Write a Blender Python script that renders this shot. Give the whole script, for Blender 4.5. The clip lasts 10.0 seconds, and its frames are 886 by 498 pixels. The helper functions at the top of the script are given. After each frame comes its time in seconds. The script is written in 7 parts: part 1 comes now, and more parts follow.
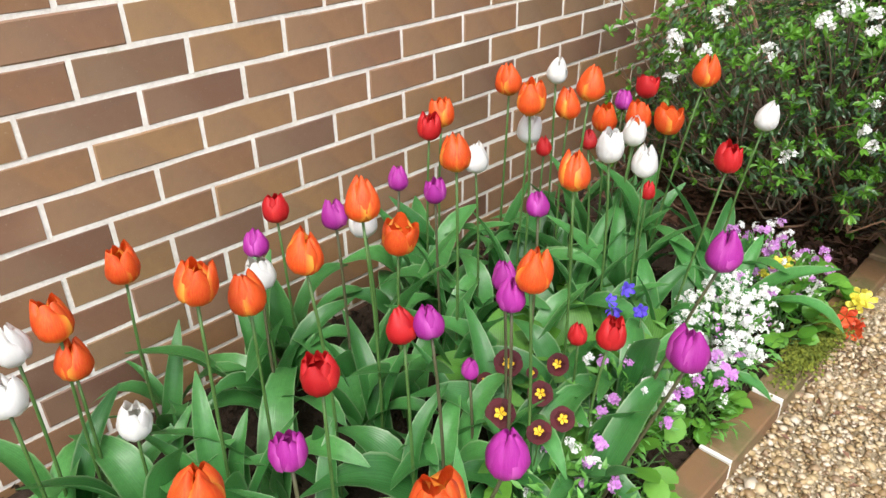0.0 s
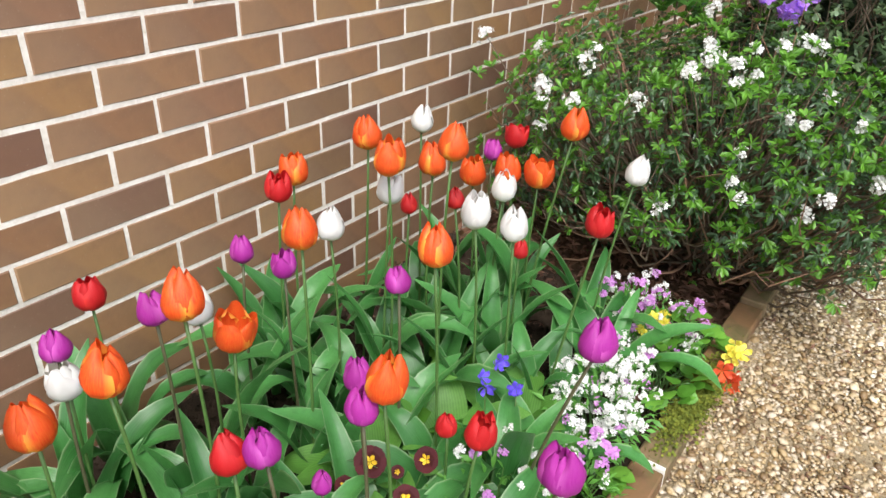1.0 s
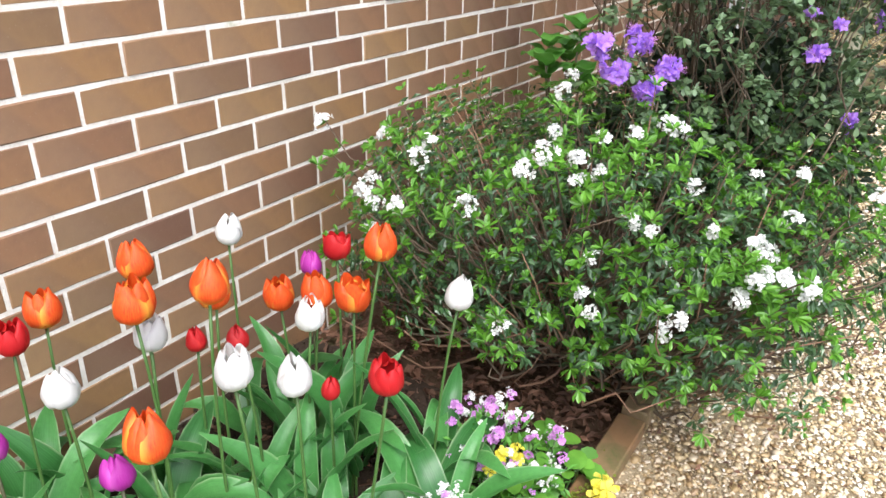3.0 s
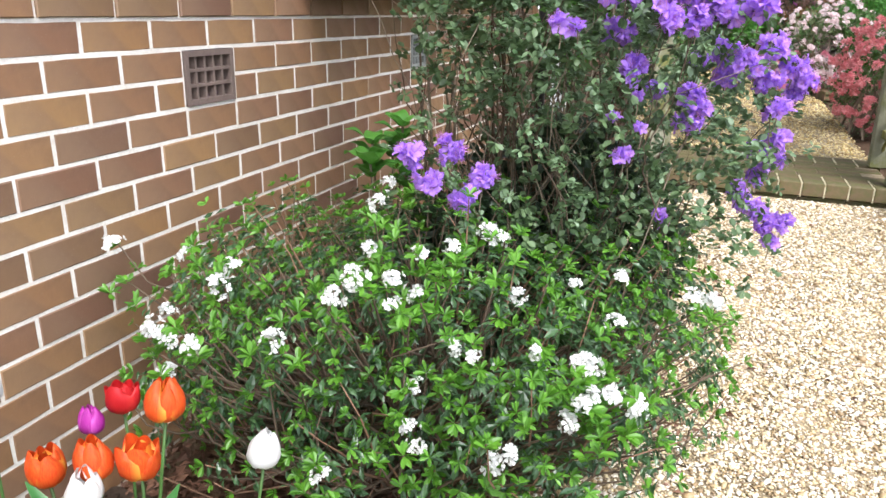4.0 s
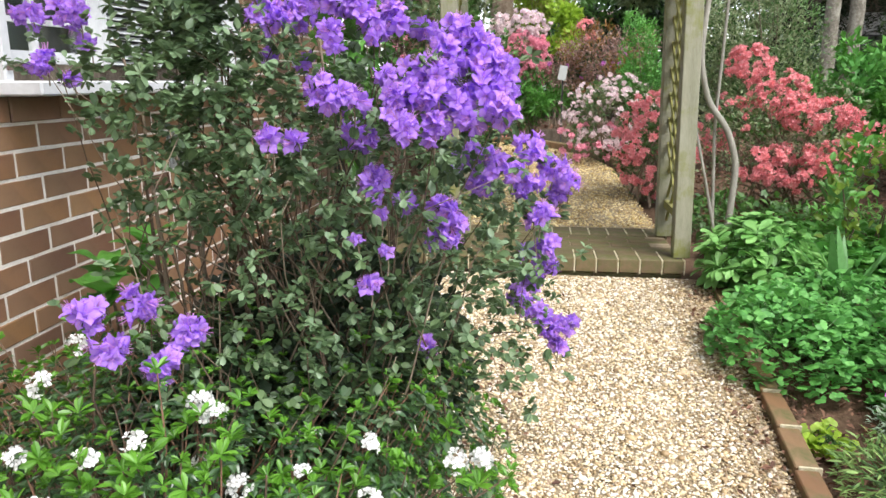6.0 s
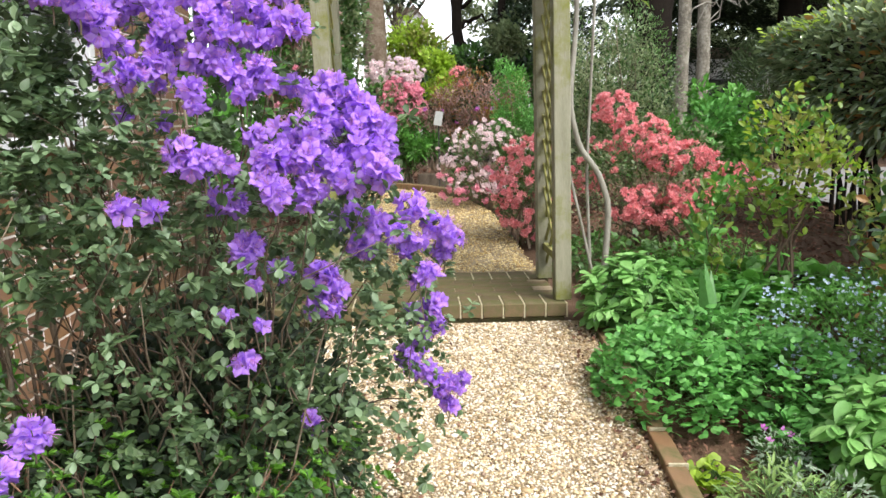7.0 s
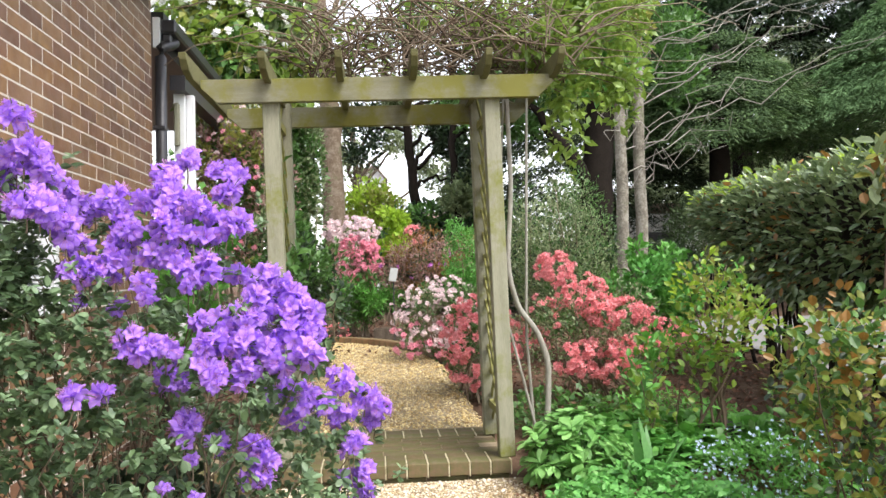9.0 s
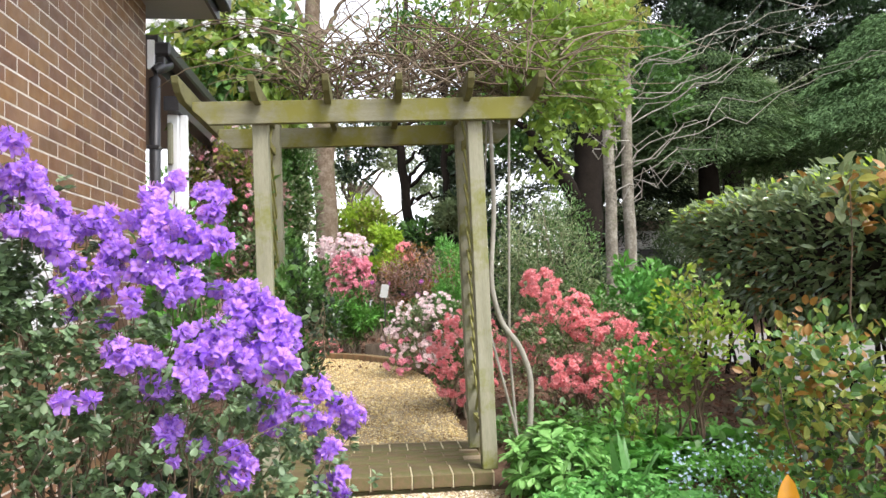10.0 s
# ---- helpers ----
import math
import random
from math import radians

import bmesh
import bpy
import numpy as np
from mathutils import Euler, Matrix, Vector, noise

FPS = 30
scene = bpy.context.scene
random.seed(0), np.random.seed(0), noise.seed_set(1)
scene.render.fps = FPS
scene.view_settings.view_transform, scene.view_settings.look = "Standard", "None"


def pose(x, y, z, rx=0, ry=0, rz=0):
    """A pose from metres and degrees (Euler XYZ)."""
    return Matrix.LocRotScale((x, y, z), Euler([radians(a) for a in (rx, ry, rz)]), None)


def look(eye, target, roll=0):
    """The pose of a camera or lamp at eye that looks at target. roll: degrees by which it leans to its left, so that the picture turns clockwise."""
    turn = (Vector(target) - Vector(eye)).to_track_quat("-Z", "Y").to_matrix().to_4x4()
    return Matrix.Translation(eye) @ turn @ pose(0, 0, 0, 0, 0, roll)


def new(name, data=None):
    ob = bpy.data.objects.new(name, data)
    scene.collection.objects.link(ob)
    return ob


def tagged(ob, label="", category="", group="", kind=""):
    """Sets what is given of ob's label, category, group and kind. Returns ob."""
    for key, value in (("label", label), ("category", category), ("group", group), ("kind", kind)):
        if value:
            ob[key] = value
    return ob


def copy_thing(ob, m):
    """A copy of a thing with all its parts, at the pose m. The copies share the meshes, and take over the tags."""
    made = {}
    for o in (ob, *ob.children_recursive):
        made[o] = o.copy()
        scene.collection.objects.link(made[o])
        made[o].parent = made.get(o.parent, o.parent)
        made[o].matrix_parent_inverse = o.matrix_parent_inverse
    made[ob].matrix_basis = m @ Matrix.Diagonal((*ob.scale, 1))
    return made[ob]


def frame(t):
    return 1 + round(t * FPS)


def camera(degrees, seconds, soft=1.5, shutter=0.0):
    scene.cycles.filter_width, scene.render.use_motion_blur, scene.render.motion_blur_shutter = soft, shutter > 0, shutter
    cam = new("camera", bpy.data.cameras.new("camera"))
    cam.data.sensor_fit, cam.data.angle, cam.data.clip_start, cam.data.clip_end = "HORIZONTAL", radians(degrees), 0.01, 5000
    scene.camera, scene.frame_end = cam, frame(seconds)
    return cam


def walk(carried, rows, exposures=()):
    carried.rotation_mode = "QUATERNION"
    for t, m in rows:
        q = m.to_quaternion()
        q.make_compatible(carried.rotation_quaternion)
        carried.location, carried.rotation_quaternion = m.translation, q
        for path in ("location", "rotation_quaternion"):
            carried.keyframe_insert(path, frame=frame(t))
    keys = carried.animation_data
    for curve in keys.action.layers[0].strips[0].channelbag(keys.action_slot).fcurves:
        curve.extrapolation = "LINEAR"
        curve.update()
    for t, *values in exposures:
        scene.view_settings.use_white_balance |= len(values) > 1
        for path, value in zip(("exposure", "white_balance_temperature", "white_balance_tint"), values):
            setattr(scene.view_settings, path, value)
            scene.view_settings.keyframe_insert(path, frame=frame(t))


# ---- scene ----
cam = camera(62.8, 10.0)
PATH = [
    (0, (1.462, -2.638, 1.259), (0.233, -1.405, 0.274), -0.7),
    (0.5, (1.414, -2.516, 1.276), (0.284, -1.177, 0.312), -0.0),
    (1, (1.375, -2.431, 1.283), (0.36, -0.988, 0.342), 2.1),
    (1.5, (1.396, -2.328, 1.282), (0.349, -0.904, 0.344), 2.4),
    (2, (1.457, -2.175, 1.312), (0.405, -0.743, 0.394), 3.0),
    (2.2, (1.468, -2.134, 1.317), (0.405, -0.705, 0.407), 3.0),
    (3.3, (1.477, -1.886, 1.358), (0.577, -0.278, 0.579), 0.1),
    (3.5, (1.468, -1.848, 1.376), (0.641, -0.181, 0.642), 0.6),
    (4, (1.481, -1.763, 1.388), (0.822, 0.015, 0.753), 1.3),
    (4.5, (1.562, -1.652, 1.4), (0.908, 0.15, 0.831), 0.7),
    (5, (1.632, -1.549, 1.421), (0.997, 0.262, 0.858), 0.2),
    (5.5, (1.64, -1.457, 1.441), (1.166, 0.409, 0.899), 0.1),
    (6, (1.617, -1.355, 1.466), (1.372, 0.578, 1.015), -0.1),
    (6.2, (1.611, -1.323, 1.475), (1.455, 0.624, 1.048), -0.4),
    (7.3, (1.616, -1.263, 1.509), (1.723, 0.711, 1.203), -1.3),
    (7.5, (1.624, -1.264, 1.518), (1.741, 0.712, 1.237), -1.7),
    (8, (1.635, -1.297, 1.549), (1.79, 0.686, 1.344), -1.6),
    (8.5, (1.659, -1.372, 1.574), (1.841, 0.617, 1.466), -0.8),
    (9, (1.701, -1.484, 1.585), (1.887, 0.506, 1.647), -1.4),
    (9.5, (1.747, -1.576, 1.582), (1.94, 0.411, 1.701), -1.2),
    (10, (1.76, -1.614, 1.579), (1.958, 0.373, 1.687), -1.4),
]
walk(cam, [(t, look(eye, target, roll)) for t, eye, target, roll in PATH],
     exposures=[(0, 1.54, 6500, 11), (2, 1.6, 6450, 12), (3.5, 1.86, 6150, 13), (5, 1.8, 6150, 13), (6, 1.66, 6400, 12), (7.5, 1.7, 6550, 12), (10, 1.88, 6550, 14)])

# ---- world and light: an even, bright overcast sky ----
world = bpy.data.worlds.new("overcast_sky")
scene.world = world
world.use_nodes = True
wn, wl = world.node_tree.nodes, world.node_tree.links
sky = wn.new("ShaderNodeTexSky")
sky.sky_type, sky.sun_disc = "NISHITA", False
sky.sun_elevation, sky.sun_rotation = radians(55), radians(137)
sky.air_density, sky.dust_density, sky.ozone_density = 1.0, 1.0, 1.0
pale = wn.new("ShaderNodeHueSaturation")
pale.inputs["Saturation"].default_value = 0.28
wl.new(sky.outputs[0], pale.inputs["Color"])
wl.new(pale.outputs[0], wn["Background"].inputs["Color"])
wn["Background"].inputs["Strength"].default_value = 0.15
sun = new("sun", bpy.data.lights.new("sun", "SUN"))
sun.data.energy, sun.data.angle, sun.data.color = 1.4, radians(25), (1.0, 0.96, 0.9)
sun.matrix_world = look((3.6, -3.9, 7.8), (0.4, 0.2, 0.0))

# ---- materials ----
MATS = {}


def mat(name, build):
    if name not in MATS:
        m = bpy.data.materials.new(name)
        m.use_nodes = True
        build(m.node_tree.nodes, m.node_tree.links, m.node_tree.nodes["Principled BSDF"])
        MATS[name] = m
    return MATS[name]


def ramp(n, l, fac, stops):
    r = n.new("ShaderNodeValToRGB")
    while len(r.color_ramp.elements) < len(stops):
        r.color_ramp.elements.new(0.5)
    for e, (p, c) in zip(r.color_ramp.elements, stops):
        e.position, e.color = p, (*c, 1)
    l.new(fac, r.inputs[0])
    return r.outputs[0]


def tex(n, l, scale, detail=4.0, rough=0.6, coord="Object", stretch=None):
    c = n.new("ShaderNodeTexCoord")
    t = n.new("ShaderNodeTexNoise")
    t.inputs["Scale"].default_value, t.inputs["Detail"].default_value, t.inputs["Roughness"].default_value = scale, detail, rough
    src = c.outputs[coord]
    if stretch:
        mp = n.new("ShaderNodeMapping")
        mp.inputs["Scale"].default_value = stretch
        l.new(src, mp.inputs["Vector"])
        src = mp.outputs[0]
    l.new(src, t.inputs["Vector"])
    return t.outputs["Fac"]


def mix(n, l, fac, a, b, mode="MIX"):
    m = n.new("ShaderNodeMix")
    m.data_type, m.blend_type = "RGBA", mode
    for sock, v in ((m.inputs[0], fac), (m.inputs[6], a), (m.inputs[7], b)):
        if hasattr(v, "is_output"):
            l.new(v, sock)
        elif isinstance(v, (int, float)):
            sock.default_value = v
        else:
            sock.default_value = (*v, 1)
    return m.outputs[2]


def bump(n, l, p, height, strength, dist=0.002):
    b = n.new("ShaderNodeBump")
    b.inputs["Strength"].default_value, b.inputs["Distance"].default_value = strength, dist
    l.new(height, b.inputs["Height"])
    l.new(b.outputs[0], p.inputs["Normal"])


def surface(name, stops, rough=0.8, scale=6.0, fine=60.0, bumpy=0.5, dist=0.002, metal=0.0, stretch=None, moss=None):
    """A weathered surface: colour by coarse and fine noise, with relief; moss: a colour and its share."""
    def build(n, l, p):
        a, b = tex(n, l, scale, 5, 0.65, stretch=stretch), tex(n, l, fine, 4, 0.7, stretch=stretch)
        h = n.new("ShaderNodeMath")
        h.operation = "MULTIPLY_ADD"
        h.inputs[1].default_value = 0.45
        l.new(b, h.inputs[0])
        h2 = n.new("ShaderNodeMath")
        h2.operation = "MULTIPLY"
        h2.inputs[1].default_value = 0.6
        l.new(a, h2.inputs[0])
        l.new(h2.outputs[0], h.inputs[2])
        col = ramp(n, l, h.outputs[0], stops)
        if moss:
            f = ramp(n, l, tex(n, l, moss[2], 6, 0.7), [(moss[1], (0, 0, 0)), (moss[1] + 0.14, (1, 1, 1))])
            col = mix(n, l, f, col, moss[0])
        l.new(col, p.inputs["Base Color"])
        p.inputs["Roughness"].default_value, p.inputs["Metallic"].default_value = rough, metal
        p.inputs["Specular IOR Level"].default_value = 0.12 if rough >= 0.95 else 0.5
        bump(n, l, p, b, bumpy, dist)
    return mat(name, build)


def leaf(name, dark, light, rough=0.42, through_light=0.3, vein=0.0, by_object=False, rim=0.0):
    """Leaf or petal: colour varies from one leaf to the next, some light passes through."""
    def build(n, l, p):
        if by_object:
            rnd = n.new("ShaderNodeObjectInfo").outputs["Random"]
        else:
            rnd = n.new("ShaderNodeNewGeometry").outputs["Random Per Island"]
        col = ramp(n, l, rnd, [(0.0, dark), (1.0, light)])
        blot = tex(n, l, 35.0, 3)
        col = mix(n, l, ramp(n, l, blot, [(0.35, (0, 0, 0)), (0.7, (0.35, 0.35, 0.35))]), col, tuple(c * 0.55 for c in dark))
        if vein:
            uv = n.new("ShaderNodeTexCoord").outputs["UV"]
            w = n.new("ShaderNodeTexWave")
            w.bands_direction = "X"
            w.inputs["Scale"].default_value, w.inputs["Distortion"].default_value = 5.0, 0.6
            l.new(uv, w.inputs["Vector"])
            col = mix(n, l, ramp(n, l, w.outputs["Fac"], [(0.0, (0, 0, 0)), (1.0, (vein, vein, vein))]), col, tuple(min(1, c * 1.5) for c in light))
            bump(n, l, p, w.outputs["Fac"], 0.25, 0.001)
        if rim:
            sep = n.new("ShaderNodeSeparateXYZ")
            l.new(n.new("ShaderNodeTexCoord").outputs["UV"], sep.inputs[0])
            edge = ramp(n, l, sep.outputs["X"], [(0.0, (rim, rim, rim)), (0.07, (0, 0, 0)), (0.93, (0, 0, 0)), (1.0, (rim, rim, rim))])
            col = mix(n, l, edge, col, (0.5, 0.6, 0.36))
            long = tex(n, l, 3.0, 4, 0.6, "UV", (7.0, 0.6, 1.0))
            col = mix(n, l, ramp(n, l, long, [(0.4, (0, 0, 0)), (0.75, (0.28, 0.28, 0.28))]), col, tuple(min(1, c * 1.25 + 0.02) for c in light))
        l.new(col, p.inputs["Base Color"])
        p.inputs["Roughness"].default_value = rough
        tr = n.new("ShaderNodeBsdfTranslucent")
        bright = mix(n, l, 0.5, col, tuple(min(1, c * 1.6) for c in light))
        l.new(bright, tr.inputs["Color"])
        ms = n.new("ShaderNodeMixShader")
        ms.inputs[0].default_value = through_light
        l.new(p.outputs[0], ms.inputs[1])
        l.new(tr.outputs[0], ms.inputs[2])
        l.new(ms.outputs[0], n["Material Output"].inputs["Surface"])
    return mat(name, build)


def petal(name, heart, edge, base, streak=0.35, through_light=0.35, rough=0.5):
    """A petal whose colour runs from its middle to its edge and down to its base (UV: across, along)."""
    def build(n, l, p):
        uv = n.new("ShaderNodeTexCoord").outputs["UV"]
        sep = n.new("ShaderNodeSeparateXYZ")
        l.new(uv, sep.inputs[0])
        d = n.new("ShaderNodeMath")
        d.operation, d.inputs[1].default_value = "SUBTRACT", 0.5
        l.new(sep.outputs["X"], d.inputs[0])
        ab = n.new("ShaderNodeMath")
        ab.operation = "ABSOLUTE"
        l.new(d.outputs[0], ab.inputs[0])
        f = ramp(n, l, ab.outputs[0], [(0.3, (0, 0, 0)), (0.49, (1, 1, 1))])
        col = mix(n, l, f, heart, edge)
        fine = tex(n, l, 6.0, 4, 0.6, "UV", (9.0, 0.8, 1.0))
        col = mix(n, l, ramp(n, l, fine, [(0.35, (0, 0, 0)), (0.75, (streak, streak, streak))]), col, edge)
        b = ramp(n, l, sep.outputs["Y"], [(0.0, (1, 1, 1)), (0.22, (0, 0, 0))])
        col = mix(n, l, b, col, base)
        rnd = n.new("ShaderNodeObjectInfo").outputs["Random"]
        col = mix(n, l, 1.0, col, ramp(n, l, rnd, [(0, (0.82, 0.8, 0.82)), (1, (1, 1, 1))]), "MULTIPLY")
        l.new(col, p.inputs["Base Color"])
        p.inputs["Roughness"].default_value = rough
        bump(n, l, p, fine, 0.35, 0.0015)
        tr = n.new("ShaderNodeBsdfTranslucent")
        l.new(col, tr.inputs["Color"])
        ms = n.new("ShaderNodeMixShader")
        ms.inputs[0].default_value = through_light
        l.new(p.outputs[0], ms.inputs[1])
        l.new(tr.outputs[0], ms.inputs[2])
        l.new(ms.outputs[0], n["Material Output"].inputs["Surface"])
    return mat(name, build)


def brick_mat(name, stops, by_object, rough=0.36, moss=0.0):
    """Fired brick: each brick its own tone, with darker blooms and fine pits."""
    def build(n, l, p):
        rnd = n.new("ShaderNodeObjectInfo").outputs["Random"] if by_object else n.new("ShaderNodeNewGeometry").outputs["Random Per Island"]
        col = ramp(n, l, rnd, stops)
        col = mix(n, l, ramp(n, l, tex(n, l, 9.0, 5, 0.6), [(0.35, (0, 0, 0)), (0.72, (0.6, 0.6, 0.6))]), col, (0.115, 0.06, 0.04))
        col = mix(n, l, ramp(n, l, tex(n, l, 3.0, 3, 0.5), [(0.45, (0, 0, 0)), (0.75, (0.35, 0.35, 0.35))]), col, (0.36, 0.25, 0.15))
        col = mix(n, l, ramp(n, l, tex(n, l, 140.0, 2, 0.5), [(0.66, (0, 0, 0)), (0.8, (0.3, 0.3, 0.3))]), col, (0.45, 0.36, 0.26))
        if moss:
            col = mix(n, l, ramp(n, l, tex(n, l, 7.0, 6, 0.7), [(0.6 - moss, (0, 0, 0)), (0.72 - moss * 0.5, (0.85, 0.85, 0.85))]), col, (0.075, 0.085, 0.02))
        l.new(col, p.inputs["Base Color"])
        l.new(ramp(n, l, tex(n, l, 12.0, 4), [(0.3, (rough - 0.08,) * 3), (0.7, (rough + 0.25,) * 3)]), p.inputs["Roughness"])
        bump(n, l, p, tex(n, l, 90.0, 5, 0.7), 0.35, 0.0015)
    return mat(name, build)


WALL_TONES = [(0.0, (0.13, 0.071, 0.05)), (0.18, (0.2, 0.104, 0.062)), (0.4, (0.27, 0.15, 0.066)), (0.6, (0.22, 0.118, 0.07)), (0.8, (0.3, 0.175, 0.076)), (0.9, (0.19, 0.115, 0.06)), (1.0, (0.175, 0.1, 0.066))]
M_BRICK = brick_mat("brown_brick", WALL_TONES, True)
M_BRICK_REST = brick_mat("brown_brick_course", WALL_TONES, False)
M_STEP = brick_mat("mossy_step_brick", [(0.0, (0.065, 0.036, 0.017)), (0.5, (0.105, 0.06, 0.027)), (1.0, (0.075, 0.05, 0.025))], True, 0.75, 0.24)
M_KERB = brick_mat("weathered_edging_brick", [(0.0, (0.16, 0.082, 0.034)), (0.5, (0.215, 0.12, 0.05)), (1.0, (0.15, 0.095, 0.046))], True, 0.65, 0.14)
M_MORTAR = surface("pale_mortar", [(0.28, (0.46, 0.41, 0.34)), (0.5, (0.62, 0.58, 0.52)), (0.68, (0.76, 0.73, 0.67))], 0.9, 6, 110, 0.8, 0.003, moss=((0.28, 0.28, 0.12), 0.63, 4.0))
M_WHITE_MORTAR = surface("white_joint", [(0.3, (0.62, 0.59, 0.52)), (0.6, (0.82, 0.8, 0.75))], 0.9, 10, 90, 0.5)
M_CREAM_JOINT = surface("cream_mossy_joint", [(0.3, (0.26, 0.22, 0.13)), (0.6, (0.5, 0.45, 0.31))], 0.9, 10, 90, 0.5, moss=((0.16, 0.15, 0.05), 0.52, 14.0))
M_STEP_BED = surface("dirty_joint", [(0.3, (0.12, 0.09, 0.05)), (0.6, (0.24, 0.19, 0.12))], 0.9, 8, 90, 0.6)
M_SOIL = surface("dark_soil", [(0.25, (0.012, 0.009, 0.007)), (0.6, (0.05, 0.035, 0.025))], 0.95, 9, 70, 1.0, 0.012)
M_GROUND = surface("leaf_littered_earth", [(0.25, (0.04, 0.026, 0.017)), (0.5, (0.10, 0.062, 0.04)), (0.75, (0.17, 0.115, 0.075))], 0.95, 3, 45, 1.0, 0.015, moss=((0.05, 0.085, 0.02), 0.62, 1.2))
M_GRAVEL_BED = surface("gravel_fines", [(0.25, (0.13, 0.095, 0.055)), (0.5, (0.27, 0.21, 0.125)), (0.75, (0.42, 0.345, 0.225))], 0.9, 5, 110, 1.0, 0.008)
M_TIMBER = surface("weathered_mossy_timber", [(0.25, (0.13, 0.128, 0.08)), (0.5, (0.225, 0.222, 0.15)), (0.75, (0.32, 0.315, 0.235))], 0.8, 3, 50, 0.5, 0.002, stretch=(6, 6, 0.7), moss=((0.16, 0.17, 0.03), 0.5, 3.2))
M_TIMBER_X = surface("weathered_mossy_beam", [(0.25, (0.10, 0.095, 0.055)), (0.5, (0.175, 0.17, 0.105)), (0.75, (0.25, 0.245, 0.18))], 0.8, 3, 50, 0.5, 0.002, stretch=(0.7, 6, 6), moss=((0.15, 0.145, 0.02), 0.42, 2.6))
M_TIMBER_DARK = surface("mossy_lattice_timber", [(0.25, (0.05, 0.048, 0.02)), (0.6, (0.14, 0.135, 0.05))], 0.85, 5, 60, 0.5)
M_LATTICE = surface("green_mossy_lattice", [(0.25, (0.10, 0.10, 0.03)), (0.6, (0.26, 0.25, 0.075))], 0.85, 5, 60, 0.5)
M_WHITE = surface("white_gloss_paint", [(0.2, (0.72, 0.74, 0.74)), (0.7, (0.82, 0.83, 0.82))], 0.35, 5, 40, 0.1)
M_SOFFIT = surface("grey_soffit_paint", [(0.2, (0.3, 0.31, 0.29)), (0.7, (0.36, 0.37, 0.35))], 0.6, 3, 30, 0.1)
M_DARK = surface("dark_painted_gutter", [(0.2, (0.02, 0.02, 0.022)), (0.7, (0.04, 0.04, 0.043))], 0.35, 5, 40, 0.1)
M_VENT = surface("fired_clay_vent", [(0.2, (0.085, 0.06, 0.05)), (0.7, (0.16, 0.115, 0.095))], 0.75, 12, 90, 0.4)
M_VENT_GREY = surface("grey_vent", [(0.2, (0.16, 0.17, 0.16)), (0.7, (0.27, 0.28, 0.26))], 0.7, 12, 90, 0.4)
M_HOLE = surface("vent_hollow", [(0.2, (0.01, 0.008, 0.007)), (0.7, (0.02, 0.017, 0.015))], 0.9, 12, 60, 0.2)
M_BARK = surface("grey_brown_bark", [(0.25, (0.06, 0.045, 0.032)), (0.5, (0.14, 0.11, 0.08)), (0.75, (0.24, 0.2, 0.155))], 0.9, 5, 40, 1.0, 0.006, stretch=(3, 3, 0.6))
M_PALE_BARK = surface("pale_lichened_bark", [(0.25, (0.13, 0.12, 0.095)), (0.5, (0.25, 0.235, 0.195)), (0.75, (0.38, 0.37, 0.32))], 0.9, 5, 30, 0.8, 0.005, stretch=(2, 2, 0.8))
# bark of dark trunks, near-black because deep shade is put into the colour
M_SHADE_BARK = surface("dark_bark_in_shade", [(0.25, (0.006, 0.005, 0.004)), (0.75, (0.022, 0.017, 0.013))], 1.0, 5, 30, 0.8, 0.006)
M_TWIG = surface("twig_bark", [(0.25, (0.10, 0.075, 0.048)), (0.75, (0.27, 0.215, 0.15))], 0.85, 12, 80, 0.4)
M_STEM = leaf("tulip_stem_green", (0.05, 0.12, 0.025), (0.09, 0.18, 0.045), 0.45, 0.1)
M_STEM_BROWN = leaf("brownish_stem", (0.06, 0.06, 0.03), (0.10, 0.10, 0.045), 0.5, 0.05)
M_DARK_TWIG = surface("dark_twig_bark", [(0.25, (0.045, 0.03, 0.018)), (0.75, (0.15, 0.105, 0.068))], 0.9, 12, 80, 0.4)
M_OLD_BARK = surface("furrowed_brown_bark", [(0.25, (0.045, 0.035, 0.026)), (0.5, (0.11, 0.088, 0.066)), (0.75, (0.2, 0.165, 0.125))], 0.95, 5, 30, 1.0, 0.012, stretch=(3, 3, 0.6))
M_TLEAF = leaf("tulip_leaf", (0.025, 0.12, 0.026), (0.085, 0.285, 0.07), 0.34, 0.28, vein=0.08, by_object=True, rim=0.4)


# ---- mesh helpers ----
def part(name, bm, material, parent=None, label=""):
    """Links a bmesh as one mesh object under a thing or a part."""
    me = bpy.data.meshes.new(name)
    bm.to_mesh(me)
    bm.free()
    me.materials.append(material)
    ob = new(name, me)
    ob.parent = parent
    return tagged(ob, label)


def thing(name, label, category, group="", kind="", at=(0, 0, 0)):
    ob = tagged(new(name), label, category, group, kind)
    ob.empty_display_size = 0.05
    ob.location = at
    return ob


def box(bm, x0, x1, y0, y1, z0, z1, bevel=0.0):
    vs = [bm.verts.new(c) for c in ((x0, y0, z0), (x1, y0, z0), (x1, y1, z0), (x0, y1, z0), (x0, y0, z1), (x1, y0, z1), (x1, y1, z1), (x0, y1, z1))]
    fs = [bm.faces.new([vs[i] for i in f]) for f in ((3, 2, 1, 0), (4, 5, 6, 7), (0, 1, 5, 4), (1, 2, 6, 5), (2, 3, 7, 6), (3, 0, 4, 7))]
    if bevel:
        es = list({e for f in fs for e in f.edges})
        bmesh.ops.bevel(bm, geom=es, offset=bevel, segments=1, affect="EDGES")


